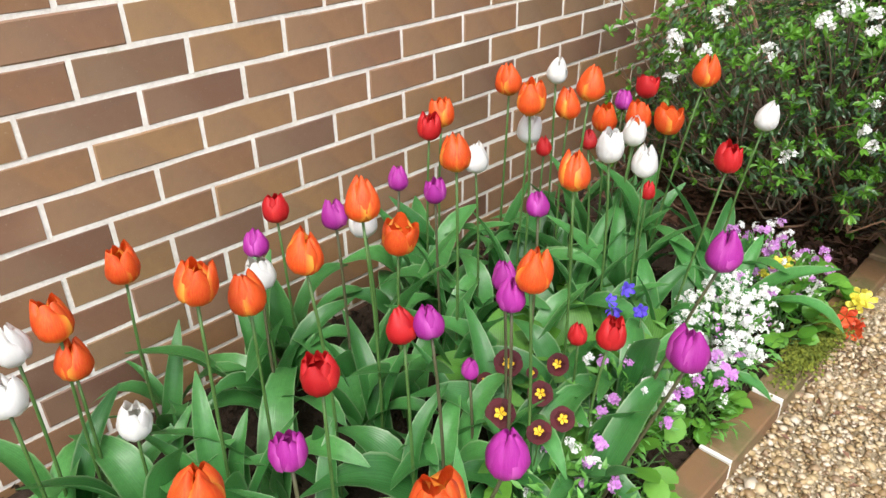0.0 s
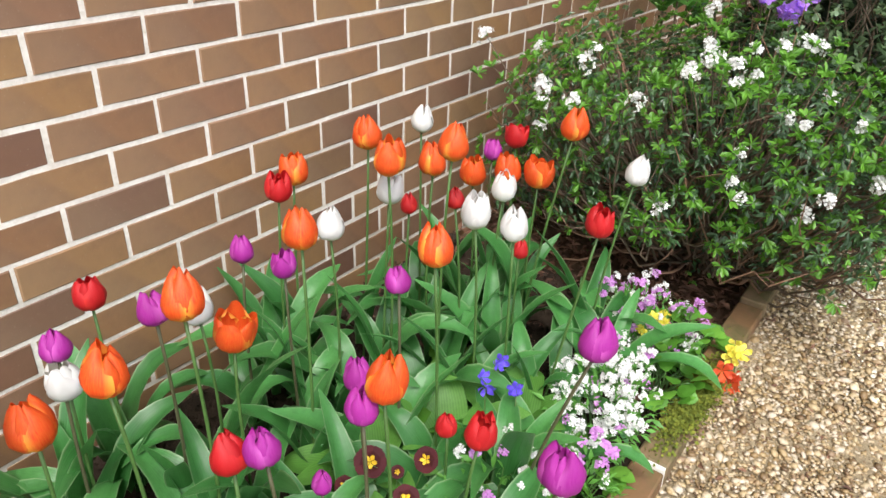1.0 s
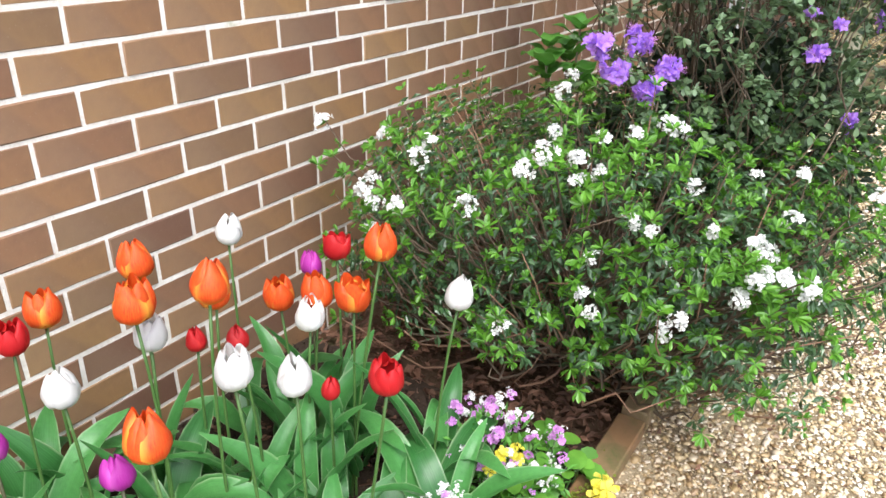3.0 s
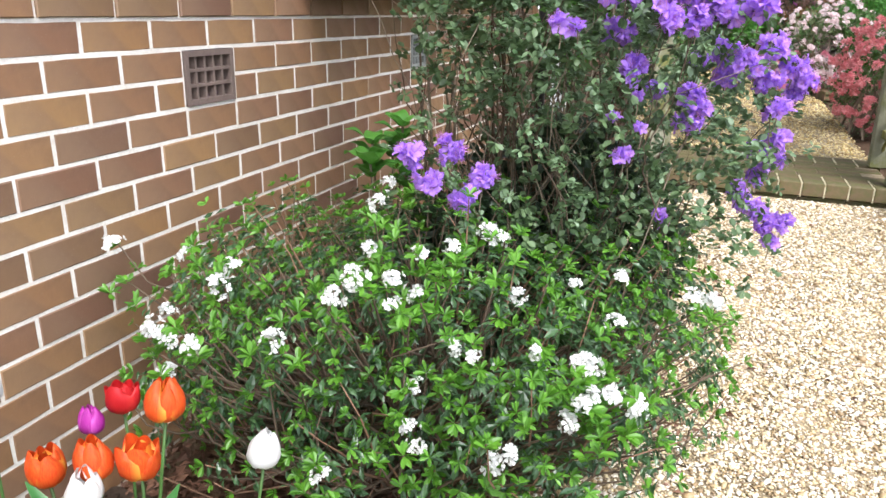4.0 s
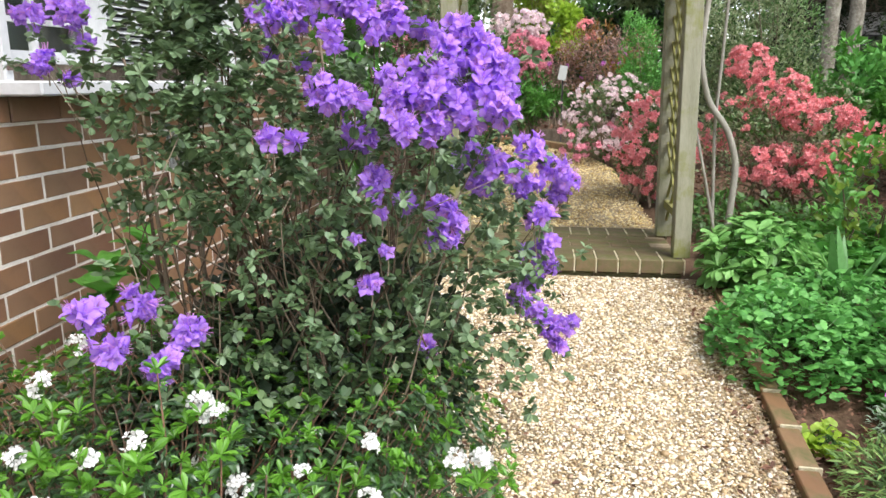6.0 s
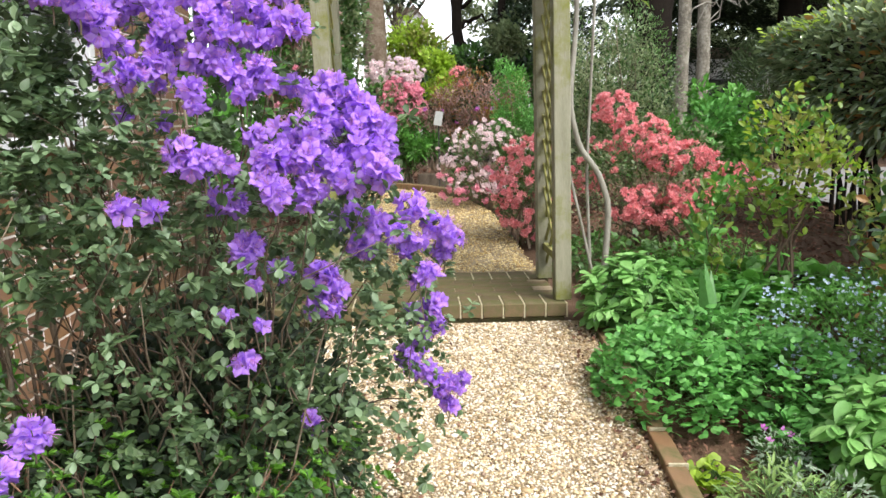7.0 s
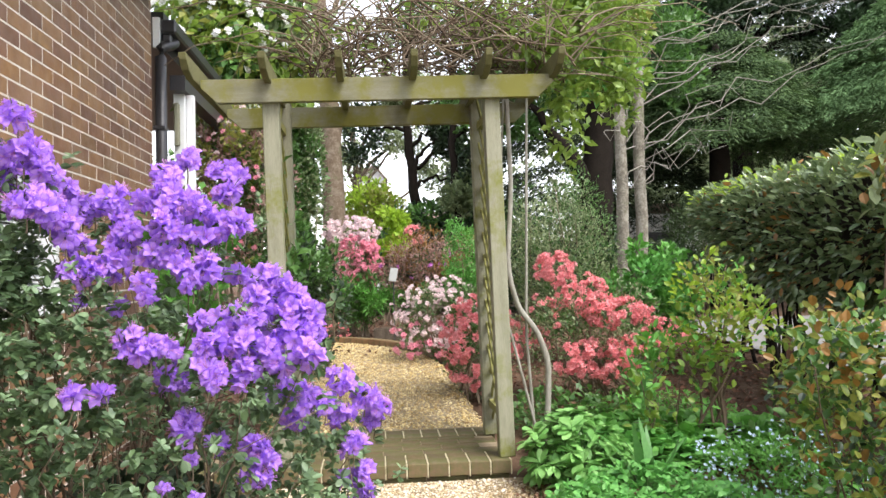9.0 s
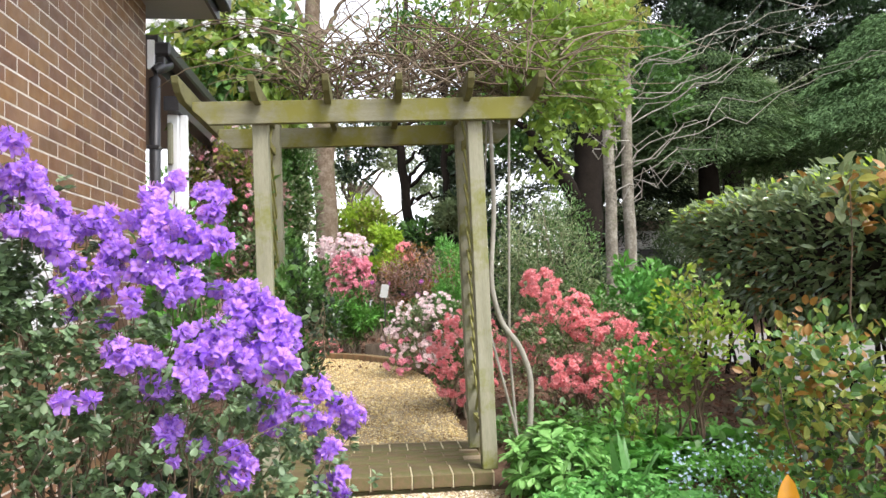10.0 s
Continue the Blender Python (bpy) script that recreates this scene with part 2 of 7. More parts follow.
def solid(name, dims, material, parent=None, label="", bevel=0.0):
    bm = bmesh.new()
    box(bm, *dims, bevel)
    return part(name, bm, material, parent, label)


def arrays(name, groups, mats, parent=None, label="", smooth=False):
    """A mesh from arrays: groups of (vertices, triangles, material index, uv or None)."""
    nv = 0
    vs, fs, mi, uvs = [], [], [], []
    for g in groups:
        v, f, m = g[:3]
        vs.append(v)
        fs.append(f + nv)
        mi.append(np.full(len(f), m))
        uvs.append(g[3] if len(g) > 3 and g[3] is not None else np.zeros((len(v), 2)))
        nv += len(v)
    v, f, m, uv = np.concatenate(vs), np.concatenate(fs).astype(np.int32), np.concatenate(mi).astype(np.int32), np.concatenate(uvs)
    me = bpy.data.meshes.new(name)
    me.vertices.add(len(v))
    me.vertices.foreach_set("co", v.astype(np.float32).ravel())
    me.loops.add(len(f) * 3)
    me.loops.foreach_set("vertex_index", f.ravel())
    me.polygons.add(len(f))
    me.polygons.foreach_set("loop_start", np.arange(0, len(f) * 3, 3, dtype=np.int32))
    me.polygons.foreach_set("material_index", m)
    me.polygons.foreach_set("use_smooth", np.full(len(f), smooth, dtype=bool))
    me.uv_layers.new(name="UVMap").data.foreach_set("uv", uv[f.ravel()].astype(np.float32).ravel())
    me.update(calc_edges=True)
    for x in mats:
        me.materials.append(x)
    ob = new(name, me)
    ob.parent = parent
    return tagged(ob, label)


def unit(a):
    return a / np.maximum(np.linalg.norm(a, axis=-1, keepdims=True), 1e-9)


def frames(d, roll, size):
    """Rotation and scale of leaves that point along d (their y axis), with their faces turned up and rolled at random."""
    d = unit(d)
    up = np.tile((0.0, 0.0, 1.0), (len(d), 1)) + 0.001
    x = unit(np.cross(d, up))
    z = np.cross(x, d)
    c, s = np.cos(roll)[:, None], np.sin(roll)[:, None]
    x, z = x * c + z * s, z * c - x * s
    size = np.asarray(size)
    if size.ndim == 1:
        size = np.repeat(size[:, None], 3, 1)
    return np.stack([x * size[:, :1], d * size[:, 1:2], z * size[:, 2:]], axis=2)


def scatter(shape, R, P):
    """Copies of a shape (vertices, triangles) with rotations R at places P, as one array of vertices and triangles."""
    v, f = shape
    V = np.einsum("nij,vj->nvi", R, v) + P[:, None, :]
    F = f[None] + (np.arange(len(P)) * len(v))[:, None, None]
    return V.reshape(-1, 3), F.reshape(-1, 3)


def leaf_shape(width, droop=0.12, fold=0.25, waist=0.4):
    w = width / 2
    v = np.array([(0, 0, 0), (-w, waist, fold * w), (0, waist, 0), (w, waist, fold * w), (-w * 0.8, 0.72, fold * w - droop * 0.4), (0, 0.72, -droop * 0.4), (w * 0.8, 0.72, fold * w - droop * 0.4), (0, 1, -droop)])
    f = np.array([(0, 2, 1), (0, 3, 2), (1, 2, 5), (1, 5, 4), (2, 3, 6), (2, 6, 5), (4, 5, 7), (5, 6, 7)])
    return v, f


def round_leaf(width, droop=0.12, fold=0.2, peak=1.0, blunt=0.6, rows=5, scallop=0.0):
    """A rounded leaf, 1 long; peak over 1 puts its broadest part towards the tip, scallop notches its edge."""
    V = [(0, 0, 0)]
    for k in range(1, rows + 1):
        t = 0.06 + 0.9 * k / (rows + 0.6)
        w = width / 2 * math.sin(math.pi * t ** peak) ** blunt * (1 + scallop * (1 if k % 2 else -1))
        V += [(-w, t, fold * w - droop * t * t), (0, t, -droop * t * t), (w, t, fold * w - droop * t * t)]
    V.append((0, 1, -droop))
    F = [(0, 2, 1), (0, 3, 2)]
    for k in range(rows - 1):
        a = 1 + 3 * k
        F += [(a, a + 1, a + 4), (a, a + 4, a + 3), (a + 1, a + 2, a + 5), (a + 1, a + 5, a + 4)]
    a = 1 + 3 * (rows - 1)
    F += [(a, a + 1, a + 3), (a + 1, a + 2, a + 3)]
    return np.array(V, float), np.array(F)


DIAMOND = (np.array([(0, 0, 0), (-0.5, 0.5, 0.1), (0.5, 0.5, 0.1), (0, 1, -0.08)]), np.array([(0, 2, 1), (1, 2, 3)]))


def tube(points, radii, sides=6):
    """A bent, tapering tube along points."""
    p = np.asarray(points, float)
    r = np.broadcast_to(np.asarray(radii, float), (len(p),))
    t = unit(np.gradient(p, axis=0))
    ref = np.array((1.0, 0.13, 0.07)) if abs(t[0][2]) > 0.7 else np.array((0.05, 0.08, 1.0))
    a = unit(np.cross(t, ref))
    b = np.cross(t, a)
    ang = np.linspace(0, 2 * np.pi, sides, endpoint=False)
    v = p[:, None] + r[:, None, None] * (np.cos(ang)[None, :, None] * a[:, None] + np.sin(ang)[None, :, None] * b[:, None])
    f = []
    for i in range(len(p) - 1):
        for k in range(sides):
            q, w = i * sides + k, i * sides + (k + 1) % sides
            f += [(q, w, w + sides), (q, w + sides, q + sides)]
    f += [((len(p) - 1) * sides, (len(p) - 1) * sides + k, (len(p) - 1) * sides + k + 1) for k in range(1, sides - 1)]
    return v.reshape(-1, 3), np.array(f)


def bend(a, b, sag, n=6, rng=None, wob=0.0):
    """Points from a to b, bowed by the vector sag."""
    t = np.linspace(0, 1, n)[:, None]
    p = np.asarray(a) * (1 - t) + np.asarray(b) * t + np.asarray(sag) * (4 * t * (1 - t))
    if wob:
        p[1:-1] += rng.normal(0, wob, (n - 2, 3))
    return p


def rosettes(rng, P, D, count, size, tilt, spread=0.35):
    """Leaves round the shoots at P that point along D: directions and places."""
    n = len(P)
    d = np.repeat(D, count, 0)
    r = rng.normal(size=(n * count, 3))
    side = unit(r - d * np.sum(r * d, 1, keepdims=True))
    out = unit(d * (1 - tilt) + side * tilt * rng.uniform(0.7, 1.3, (n * count, 1)))
    p = np.repeat(P, count, 0) - d * rng.uniform(0, spread, (n * count, 1)) * np.repeat(size, count)[:, None]
    return p, out


# ---- the ground ----
def lie(y):
    """Height of the lower ground, which climbs towards the step."""
    return np.interp(y, [-8.0, -1.2, 0.0, 1.45, 2.68, 3.55, 9.0, 16.0, 60.0], [0.0, 0.005, 0.07, 0.2, 0.385, 0.47, 0.69, 0.9, 1.2])


def sheet(name, xs, ys, height, material, label, kind="structure"):
    X, Y = np.meshgrid(xs, ys)
    Z = height(X, Y)
    v = np.stack([X, Y, Z], -1).reshape(-1, 3)
    nx, ny = len(xs), len(ys)
    i = (np.arange(ny - 1)[:, None] * nx + np.arange(nx - 1)[None]).ravel()
    f = np.concatenate([np.stack([i, i + 1, i + nx + 1], 1), np.stack([i, i + nx + 1, i + nx], 1)])
    ob = arrays(name, [(v, f, 0)], [material], smooth=True)
    return tagged(ob, label, "ground", kind=kind)


def rough(X, Y, scale, amp):
    return amp * np.array([noise.noise((x * scale, y * scale, 3.1)) for x, y in zip(X.ravel(), Y.ravel())]).reshape(X.shape)


far_x = np.concatenate([np.linspace(-80, -3, 12), np.linspace(-2.5, 7, 60), np.linspace(8, 90, 14)])
far_y = np.concatenate([np.linspace(-30, -4, 8), np.linspace(-3.5, 12, 90), np.linspace(13, 160, 18)])
sheet("ground", far_x, far_y, lambda X, Y: lie(Y) - 0.03 + rough(X, Y, 2.3, 0.02), M_GROUND, "brown earth with leaf litter and moss")
sheet("flower_bed_soil", np.linspace(0.0, 1.03, 50), np.linspace(-4.5, -0.45, 160), lambda X, Y: lie(Y) + 0.02 + rough(X, Y, 14.0, 0.018) + rough(X, Y, 45.0, 0.006), M_SOIL, "dark crumbly soil under the tulips")


M_DRIVE = surface("pale_drive_gravel", [(0.25, (0.1, 0.097, 0.09)), (0.6, (0.2, 0.195, 0.185))], 0.9, 4, 60, 0.6)
sheet("drive", np.linspace(6.0, 13.0, 30), np.linspace(-2.0, 9.6, 40), lambda X, Y: lie(Y) + 0.03 + 0.0 * X, M_DRIVE, "pale gravel drive beyond the hedge")


def path_left(y):
    return np.interp(y, [-6, 2.68, 3.5, 6.0, 9.5], [1.09, 1.09, 0.9, 0.75, 0.2])


def path_right(y):
    return np.interp(y, [-6, 0.7, 1.45, 2.68, 3.5, 6.2, 7.0, 7.66, 8.08, 8.35], [2.44, 2.475, 2.53, 2.57, 2.44, 2.38, 2.2, 1.83, 1.4, 0.85])


def strip(name, y0, y1, n, material, label, lift):
    ys = np.linspace(y0, y1, n)
    u = np.linspace(0, 1, 24)
    X = path_left(ys)[:, None] * (1 - u) + path_right(ys)[:, None] * u
    Y = np.repeat(ys[:, None], 24, 1)
    Z = lie(Y) + lift + rough(X, Y, 5.0, 0.008)
    v = np.stack([X, Y, Z], -1).reshape(-1, 3)
    i = (np.arange(n - 1)[:, None] * 24 + np.arange(23)[None]).ravel()
    f = np.concatenate([np.stack([i, i + 1, i + 25], 1), np.stack([i, i + 25, i + 24], 1)])
    return tagged(arrays(name, [(v, f, 0)], [material], smooth=True), label, "path", kind="structure")


strip("path", -6.0, 2.68, 120, M_GRAVEL_BED, "cream and ochre gravel path beside the flower beds", 0.004)
strip("path_upper", 3.58, 8.34, 80, M_GRAVEL_BED, "ochre gravel path beyond the timber arbor", 0.02)


def pebble_mat(name="river_pebble", tint=(1.0, 1.0, 1.0)):
    def build(n, l, p):
        rnd = n.new("ShaderNodeNewGeometry").outputs["Random Per Island"]
        col = ramp(n, l, rnd, [(0.0, (0.16, 0.105, 0.06)), (0.12, (0.32, 0.225, 0.115)), (0.3, (0.53, 0.43, 0.25)), (0.5, (0.67, 0.585, 0.41)), (0.7, (0.76, 0.72, 0.63)), (0.84, (0.8, 0.77, 0.72)), (0.92, (0.58, 0.46, 0.28)), (1.0, (0.28, 0.2, 0.15))])
        col = mix(n, l, ramp(n, l, tex(n, l, 90.0, 4), [(0.4, (0, 0, 0)), (0.75, (0.3, 0.3, 0.3))]), col, (0.46, 0.36, 0.21))
        col = mix(n, l, 1.0, col, tint, "MULTIPLY")
        l.new(col, p.inputs["Base Color"])
        p.inputs["Roughness"].default_value = 0.5
    return mat(name, build)


def clean(x, y):
    """Share of clean stones: the gravel is dirtier and damper beside the beds."""
    return np.clip(np.minimum((y + 0.5) / 0.8 + (x - 1.35) / 0.55, 0.25 + (2.46 - x) / 0.3), 0, 1)


def pebbles(name, rng, n, y0, y1, size, label, lift, stone, coarse=False, share=None):
    """Loose rounded stones, each its own shape and tilt; share: the part of them that lies at a place."""
    bm = bmesh.new()
    bmesh.ops.create_icosphere(bm, subdivisions=1, radius=1.0)
    base = np.array([v.co[:] for v in bm.verts])
    tri = np.array([[v.index for v in f.verts] for f in bm.faces])
    bm.free()
    if coarse:
        base = np.array([(1, 0, 0), (-1, 0, 0), (0, 1, 0), (0, -1, 0), (0.1, 0, 1), (0, 0.1, -1)], float)
        tri = np.array([(0, 2, 4), (2, 1, 4), (1, 3, 4), (3, 0, 4), (2, 0, 5), (1, 2, 5), (3, 1, 5), (0, 3, 5)])
    y = rng.uniform(y0, y1, n)
    x = path_left(y) + (path_right(y) - path_left(y)) * rng.uniform(-0.01, 1.01, n)
    if share:
        k = rng.random(n) < share(x, y)
        x, y = x[k], y[k]
        n = len(x)
    s = size * rng.lognormal(0, 0.32, n)
    dims = np.stack([s * rng.uniform(0.75, 1.3, n), s * rng.uniform(0.6, 1.0, n), s * rng.uniform(0.35, 0.65, n)], 1)
    d = np.stack([rng.normal(size=n), rng.normal(size=n), rng.normal(0, 0.2, n)], 1)
    R = frames(d, rng.normal(0, 0.25, n), dims)
    P = np.stack([x, y, lie(y) + lift + s * rng.uniform(-0.05, 0.3, n)], 1)
    out = []
    for k in range(6):
        b = base * rng.uniform(0.8, 1.15, (len(base), 1))
        q = np.arange(n) % 6 == k
        out.append((*scatter((b, tri), R[q], P[q]), 0))
    return tagged(arrays(name, out, [stone], smooth=True), label, "gravel", kind="stuff")


rng = np.random.default_rng(5)
M_PEBBLE, M_DAMP = pebble_mat("river_pebble", (1.02, 1.0, 0.96)), pebble_mat("damp_river_pebble", (0.64, 0.57, 0.48))
def dirty(x, y):
    return 1 - clean(x, y)


pebbles("gravel", rng, 30000, -1.2, 2.67, 0.0069, "loose cream, white and ochre pebbles on the path", 0.007, M_PEBBLE, share=clean)
pebbles("gravel_small", rng, 70000, -1.2, 2.67, 0.0055, "smaller pale and ochre stones between the pebbles", 0.006, M_PEBBLE, True, clean)
pebbles("gravel_damp", rng, 33000, -2.4, 2.6, 0.0076, "brown and cream pebbles beside the tulip bed", 0.007, M_DAMP, share=dirty)
pebbles("gravel_damp_small", rng, 66000, -2.4, 2.6, 0.006, "smaller brown stones beside the tulip bed", 0.006, M_DAMP, True, dirty)
pebbles("gravel_beyond_step", rng, 20000, 3.6, 8.3, 0.009, "loose ochre pebbles beyond the brick step", 0.022, pebble_mat("ochre_pebble", (1.0, 0.9, 0.58)), True)

# ---- house wall ----
COURSE, LENGTH, BED = 0.086, 0.24, 1.08
CORNER = 4.3
WIN = (0.70, 2.45, 1.424, 2.112)
VENTS = ((0.012, 0.252), (1.706, 1.946))

bm = bmesh.new()
holes = [WIN] + [(a, b, BED + 0.004, BED + 2 * COURSE - 0.004) for a, b in VENTS]
ys = sorted({-7.0, CORNER - 0.006, *(h[0] for h in holes), *(h[1] for h in holes)})
for y0, y1 in zip(ys, ys[1:]):
    zs = [-0.4]
    for h in sorted((h for h in holes if h[0] < (y0 + y1) / 2 < h[1]), key=lambda h: h[2]):
        zs += [h[2], h[3]]
    zs.append(4.1)
    for z0, z1 in zip(zs[::2], zs[1::2]):
        box(bm, -0.25, -0.002, y0, y1, z0, z1)
house_wall = tagged(part("wall_house", bm, M_MORTAR), "brown brick house wall with wide pale mortar joints", "wall", kind="structure")
tagged(solid("wall_house_end", (-6.0, -0.25, CORNER - 0.24, CORNER - 0.006, -0.4, 4.1), M_MORTAR), "end wall of the house", "wall", kind="structure")
tagged(solid("wall_house_back", (-6.2, -6.0, -7.0, CORNER, -0.4, 4.1), M_MORTAR), "far wall of the house", "wall", kind="structure")
tagged(solid("wall_house_south", (-6.0, -0.25, -7.0, -6.8, -0.4, 4.1), M_MORTAR), "end wall of the house", "wall", kind="structure")
tagged(solid("ceiling", (-6.0, -0.25, -6.8, CORNER - 0.25, 2.9, 3.0), M_WHITE), "plain ceiling inside the house", "ceiling", kind="structure")
tagged(solid("roof_house", (-6.4, 0.62, -7.2, 4.6, 4.1, 4.22), M_DARK), "dark flat edge of the house roof", "roof", kind="structure")


def drift(y):
    """The bond runs on slightly longer than the nominal brick."""
    return y + (y + 1.56) * 0.008


def courses():
    """Every brick of the wall face: (start, end, bottom) with the openings left free."""
    for c in range(-15, 36):
        z = BED + c * COURSE
        first = -7.0 if c % 2 else -7.0 + LENGTH / 2
        k = math.floor(first / LENGTH)
        y = k * LENGTH + (0.0 if c % 2 else LENGTH / 2)
        while y < CORNER:
            spans = [(drift(y), min(drift(y + LENGTH), CORNER))]
            cuts = list(VENTS) if c in (0, 1) else []
            if z + COURSE / 2 > WIN[2] and z < WIN[3] - 0.02:
                cuts.append(WIN[:2])
            for a, b in cuts:
                spans = [s for p, q in spans for s in ((p, min(q, a)), (max(p, b), q)) if s[1] - s[0] > 0.03]
            for p, q in spans:
                yield p, q, z
            y += LENGTH


def brick_mesh(length, height, depth, name, material, chamfer=0.003, seed=0):
    """A brick whose face looks along +x, with its arrises taken off and slightly uneven edges."""
    q = random.Random(seed)
    bm = bmesh.new()
    a, b = length / 2, height / 2
    k = a * 0.36
    ring = [(-a, -b), (-k, -b), (k, -b), (a, -b), (a, b), (k, b), (-k, b), (-a, b)]
    ring = [(y + q.uniform(-0.0011, 0.0011), z + q.uniform(-0.0011, 0.0011)) for y, z in ring]
    back = [bm.verts.new((-depth, y, z)) for y, z in ring]
    rim = [bm.verts.new((-chamfer, y, z)) for y, z in ring]
    face = []
    for y, z in ring:
        c = chamfer * q.uniform(0.7, 1.3)
        face.append(bm.verts.new((0, y - math.copysign(c, y) * (abs(y) > k * 1.5), z - math.copysign(c, z))))
    n = len(ring)
    for i in range(n):
        j = (i + 1) % n
        bm.faces.new((back[i], back[j], rim[j], rim[i]))
        bm.faces.new((rim[i], rim[j], face[j], face[i]))
    bm.faces.new(face)
    me = bpy.data.meshes.new(name)
    bm.to_mesh(me)
    bm.free()
    me.materials.append(material)
    return me


# eaves, porch gutter, downpipe and post at the corner
eave = thing("house_eave", "grey lined soffit with a dark gutter under the roof edge", "eave", kind="structure")
solid("soffit", (-0.2, 0.5, -7.0, 4.58, 3.9, 3.93), M_SOFFIT, eave)
solid("fascia", (0.5, 0.525, -7.0, 4.58, 3.87, 4.1), M_DARK, eave)
solid("gutter", (0.527, 0.62, -7.0, 4.58, 3.96, 4.08), M_DARK, eave, bevel=0.012)
porch = thing("porch_roof", "dark gutter and beam of a low porch roof", "porch", kind="structure")
solid("gutter", (0.03, 0.155, 4.42, 9.0, 3.54, 3.65), M_DARK, porch, bevel=0.015)
solid("fascia", (-0.03, 0.028, 4.44, 9.0, 3.44, 3.62), M_DARK, porch)
solid("barge_board", (-0.02, 0.03, 4.4, 4.438, 3.42, 3.66), M_WHITE, porch, "white painted board end")
solid("gutter_outlet", (0.04, 0.11, 4.44, 4.52, 3.46, 3.54), M_DARK, porch, bevel=0.01)
solid("beam", (0.08, 0.2, 4.5, 9.0, 3.10, 3.22), M_DARK, porch)
solid("roof_sheet", (-3.0, 0.05, 4.45, 9.0, 3.66, 3.72), M_DARK, porch)
solid("porch_post", (0.075, 0.165, 4.62, 4.72, 0.3, 3.1), M_WHITE, porch, "white painted post", bevel=0.006)
solid("porch_post", (0.168, 0.228, 4.66, 4.715, 0.3, 3.1), M_WHITE, porch, "white painted post", bevel=0.004)
solid("bracket", (0.085, 0.13, 4.575, 4.618, 2.66, 3.02), M_TIMBER, porch, "weathered timber bracket", bevel=0.012)
pipe = thing("downpipe", "dark grey round downpipe at the house corner", "downpipe")
v, f = tube([(0.09, 4.62, 3.52), (0.085, 4.52, 3.47), (0.07, 4.43, 3.435), (0.052, 4.39, 3.4), (0.045, 4.38, 3.33), (0.045, 4.38, 2.0), (0.045, 4.38, 0.3)], 0.045, 14)
arrays("pipe", [(v, f, 0)], [M_DARK], pipe, smooth=True)
for z in (1.2, 2.75):
    solid("bracket", (-0.005, 0.09, 4.33, 4.425, z, z + 0.03), M_DARK, pipe, bevel=0.004)


# ---- window ----
def glass_mat():
    def build(n, l, p):
        p.inputs["Base Color"].default_value = (0.9, 0.95, 0.93, 1)
        p.inputs["Roughness"].default_value = 0.03
        p.inputs["Transmission Weight"].default_value = 1.0
        p.inputs["IOR"].default_value = 1.45
    return mat("window_glass", build)


M_SHABBY = surface("chalky_white_paint", [(0.2, (0.42, 0.44, 0.45)), (0.7, (0.6, 0.61, 0.61))], 0.6, 5, 40, 0.2)
M_LOUVRE = surface("weathered_white_louvre", [(0.2, (0.4, 0.42, 0.42)), (0.7, (0.56, 0.58, 0.57))], 0.5, 5, 40, 0.2)
window = thing("window_1", "white timber window with small panes, louvres and a deep sill", "window", kind="structure")
w0, w1, b0, b1 = WIN
solid("window_frame", (-0.12, 0.05, w0 - 0.02, w0 + 0.02, b0 + 0.03, b1), M_SHABBY, window, bevel=0.004)
solid("window_frame", (-0.12, 0.07, w1 - 0.06, w1, b0 + 0.03, b1), M_SHABBY, window, bevel=0.004)
solid("window_frame", (-0.12, 0.07, w0 + 0.06, w1 - 0.06, b1 - 0.07, b1), M_SHABBY, window, bevel=0.004)
solid("window_sill", (-0.12, 0.17, w0 - 0.03, w1 + 0.01, b0, b0 + 0.045), M_SHABBY, window, bevel=0.006)
# dark brown strip stands in for the reveal's shadow between sash and sill
solid("sub_sill", (-0.12, -0.045, w0 + 0.02, w1 - 0.06, b0 + 0.046, b0 + 0.1), M_OLD_BARK, window, "dark strip for the shadow under the sash")
bolt = solid("bolt", (0.05, 0.058, w0 - 0.01, w0 + 0.006, b0 + 0.075, b0 + 0.092), M_VENT, window)
mid = 1.29
a, b = w0 + 0.09, mid
solid("reveal", (-0.12, -0.05, w0 + 0.021, a - 0.001, b0 + 0.1, b1 - 0.07), M_OLD_BARK, window, "dark timber reveal")
solid("sash", (-0.09, -0.05, a, a + 0.03, b0 + 0.102, b1 - 0.07), M_SHABBY, window)
solid("sash", (-0.09, -0.05, b - 0.035, b, b0 + 0.102, b1 - 0.07), M_SHABBY, window)
for z in (b0 + 0.102, b0 + 0.23, b0 + 0.36, b0 + 0.49, b1 - 0.11):
    solid("glazing_bar", (-0.085, -0.055, a + 0.03, b - 0.035, z, z + (0.04 if z < b0 + 0.11 or z > b1 - 0.2 else 0.018)), M_SHABBY, window)
solid("glazing_bar", (-0.084, -0.056, a + 0.19, a + 0.208, b0 + 0.142, b1 - 0.11), M_SHABBY, window)
pane = solid("pane", (-0.072, -0.068, a + 0.03, b - 0.035, b0 + 0.11, b1 - 0.08), glass_mat(), window)
pane.visible_shadow = False
solid("mullion", (-0.1, 0.0, mid, mid + 0.035, b0 + 0.102, b1 - 0.07), M_SHABBY, window)
z = b0 + 0.11
while z < b1 - 0.1:
    bm = bmesh.new()
    box(bm, -0.022, 0.01, mid + 0.036, w1 - 0.061, -0.0015, 0.0015)
    slat = part("louvre_slat", bm, M_LOUVRE, window)
    slat.matrix_basis = pose(-0.01, 0, z, 0, 30, 0)
    z += 0.024
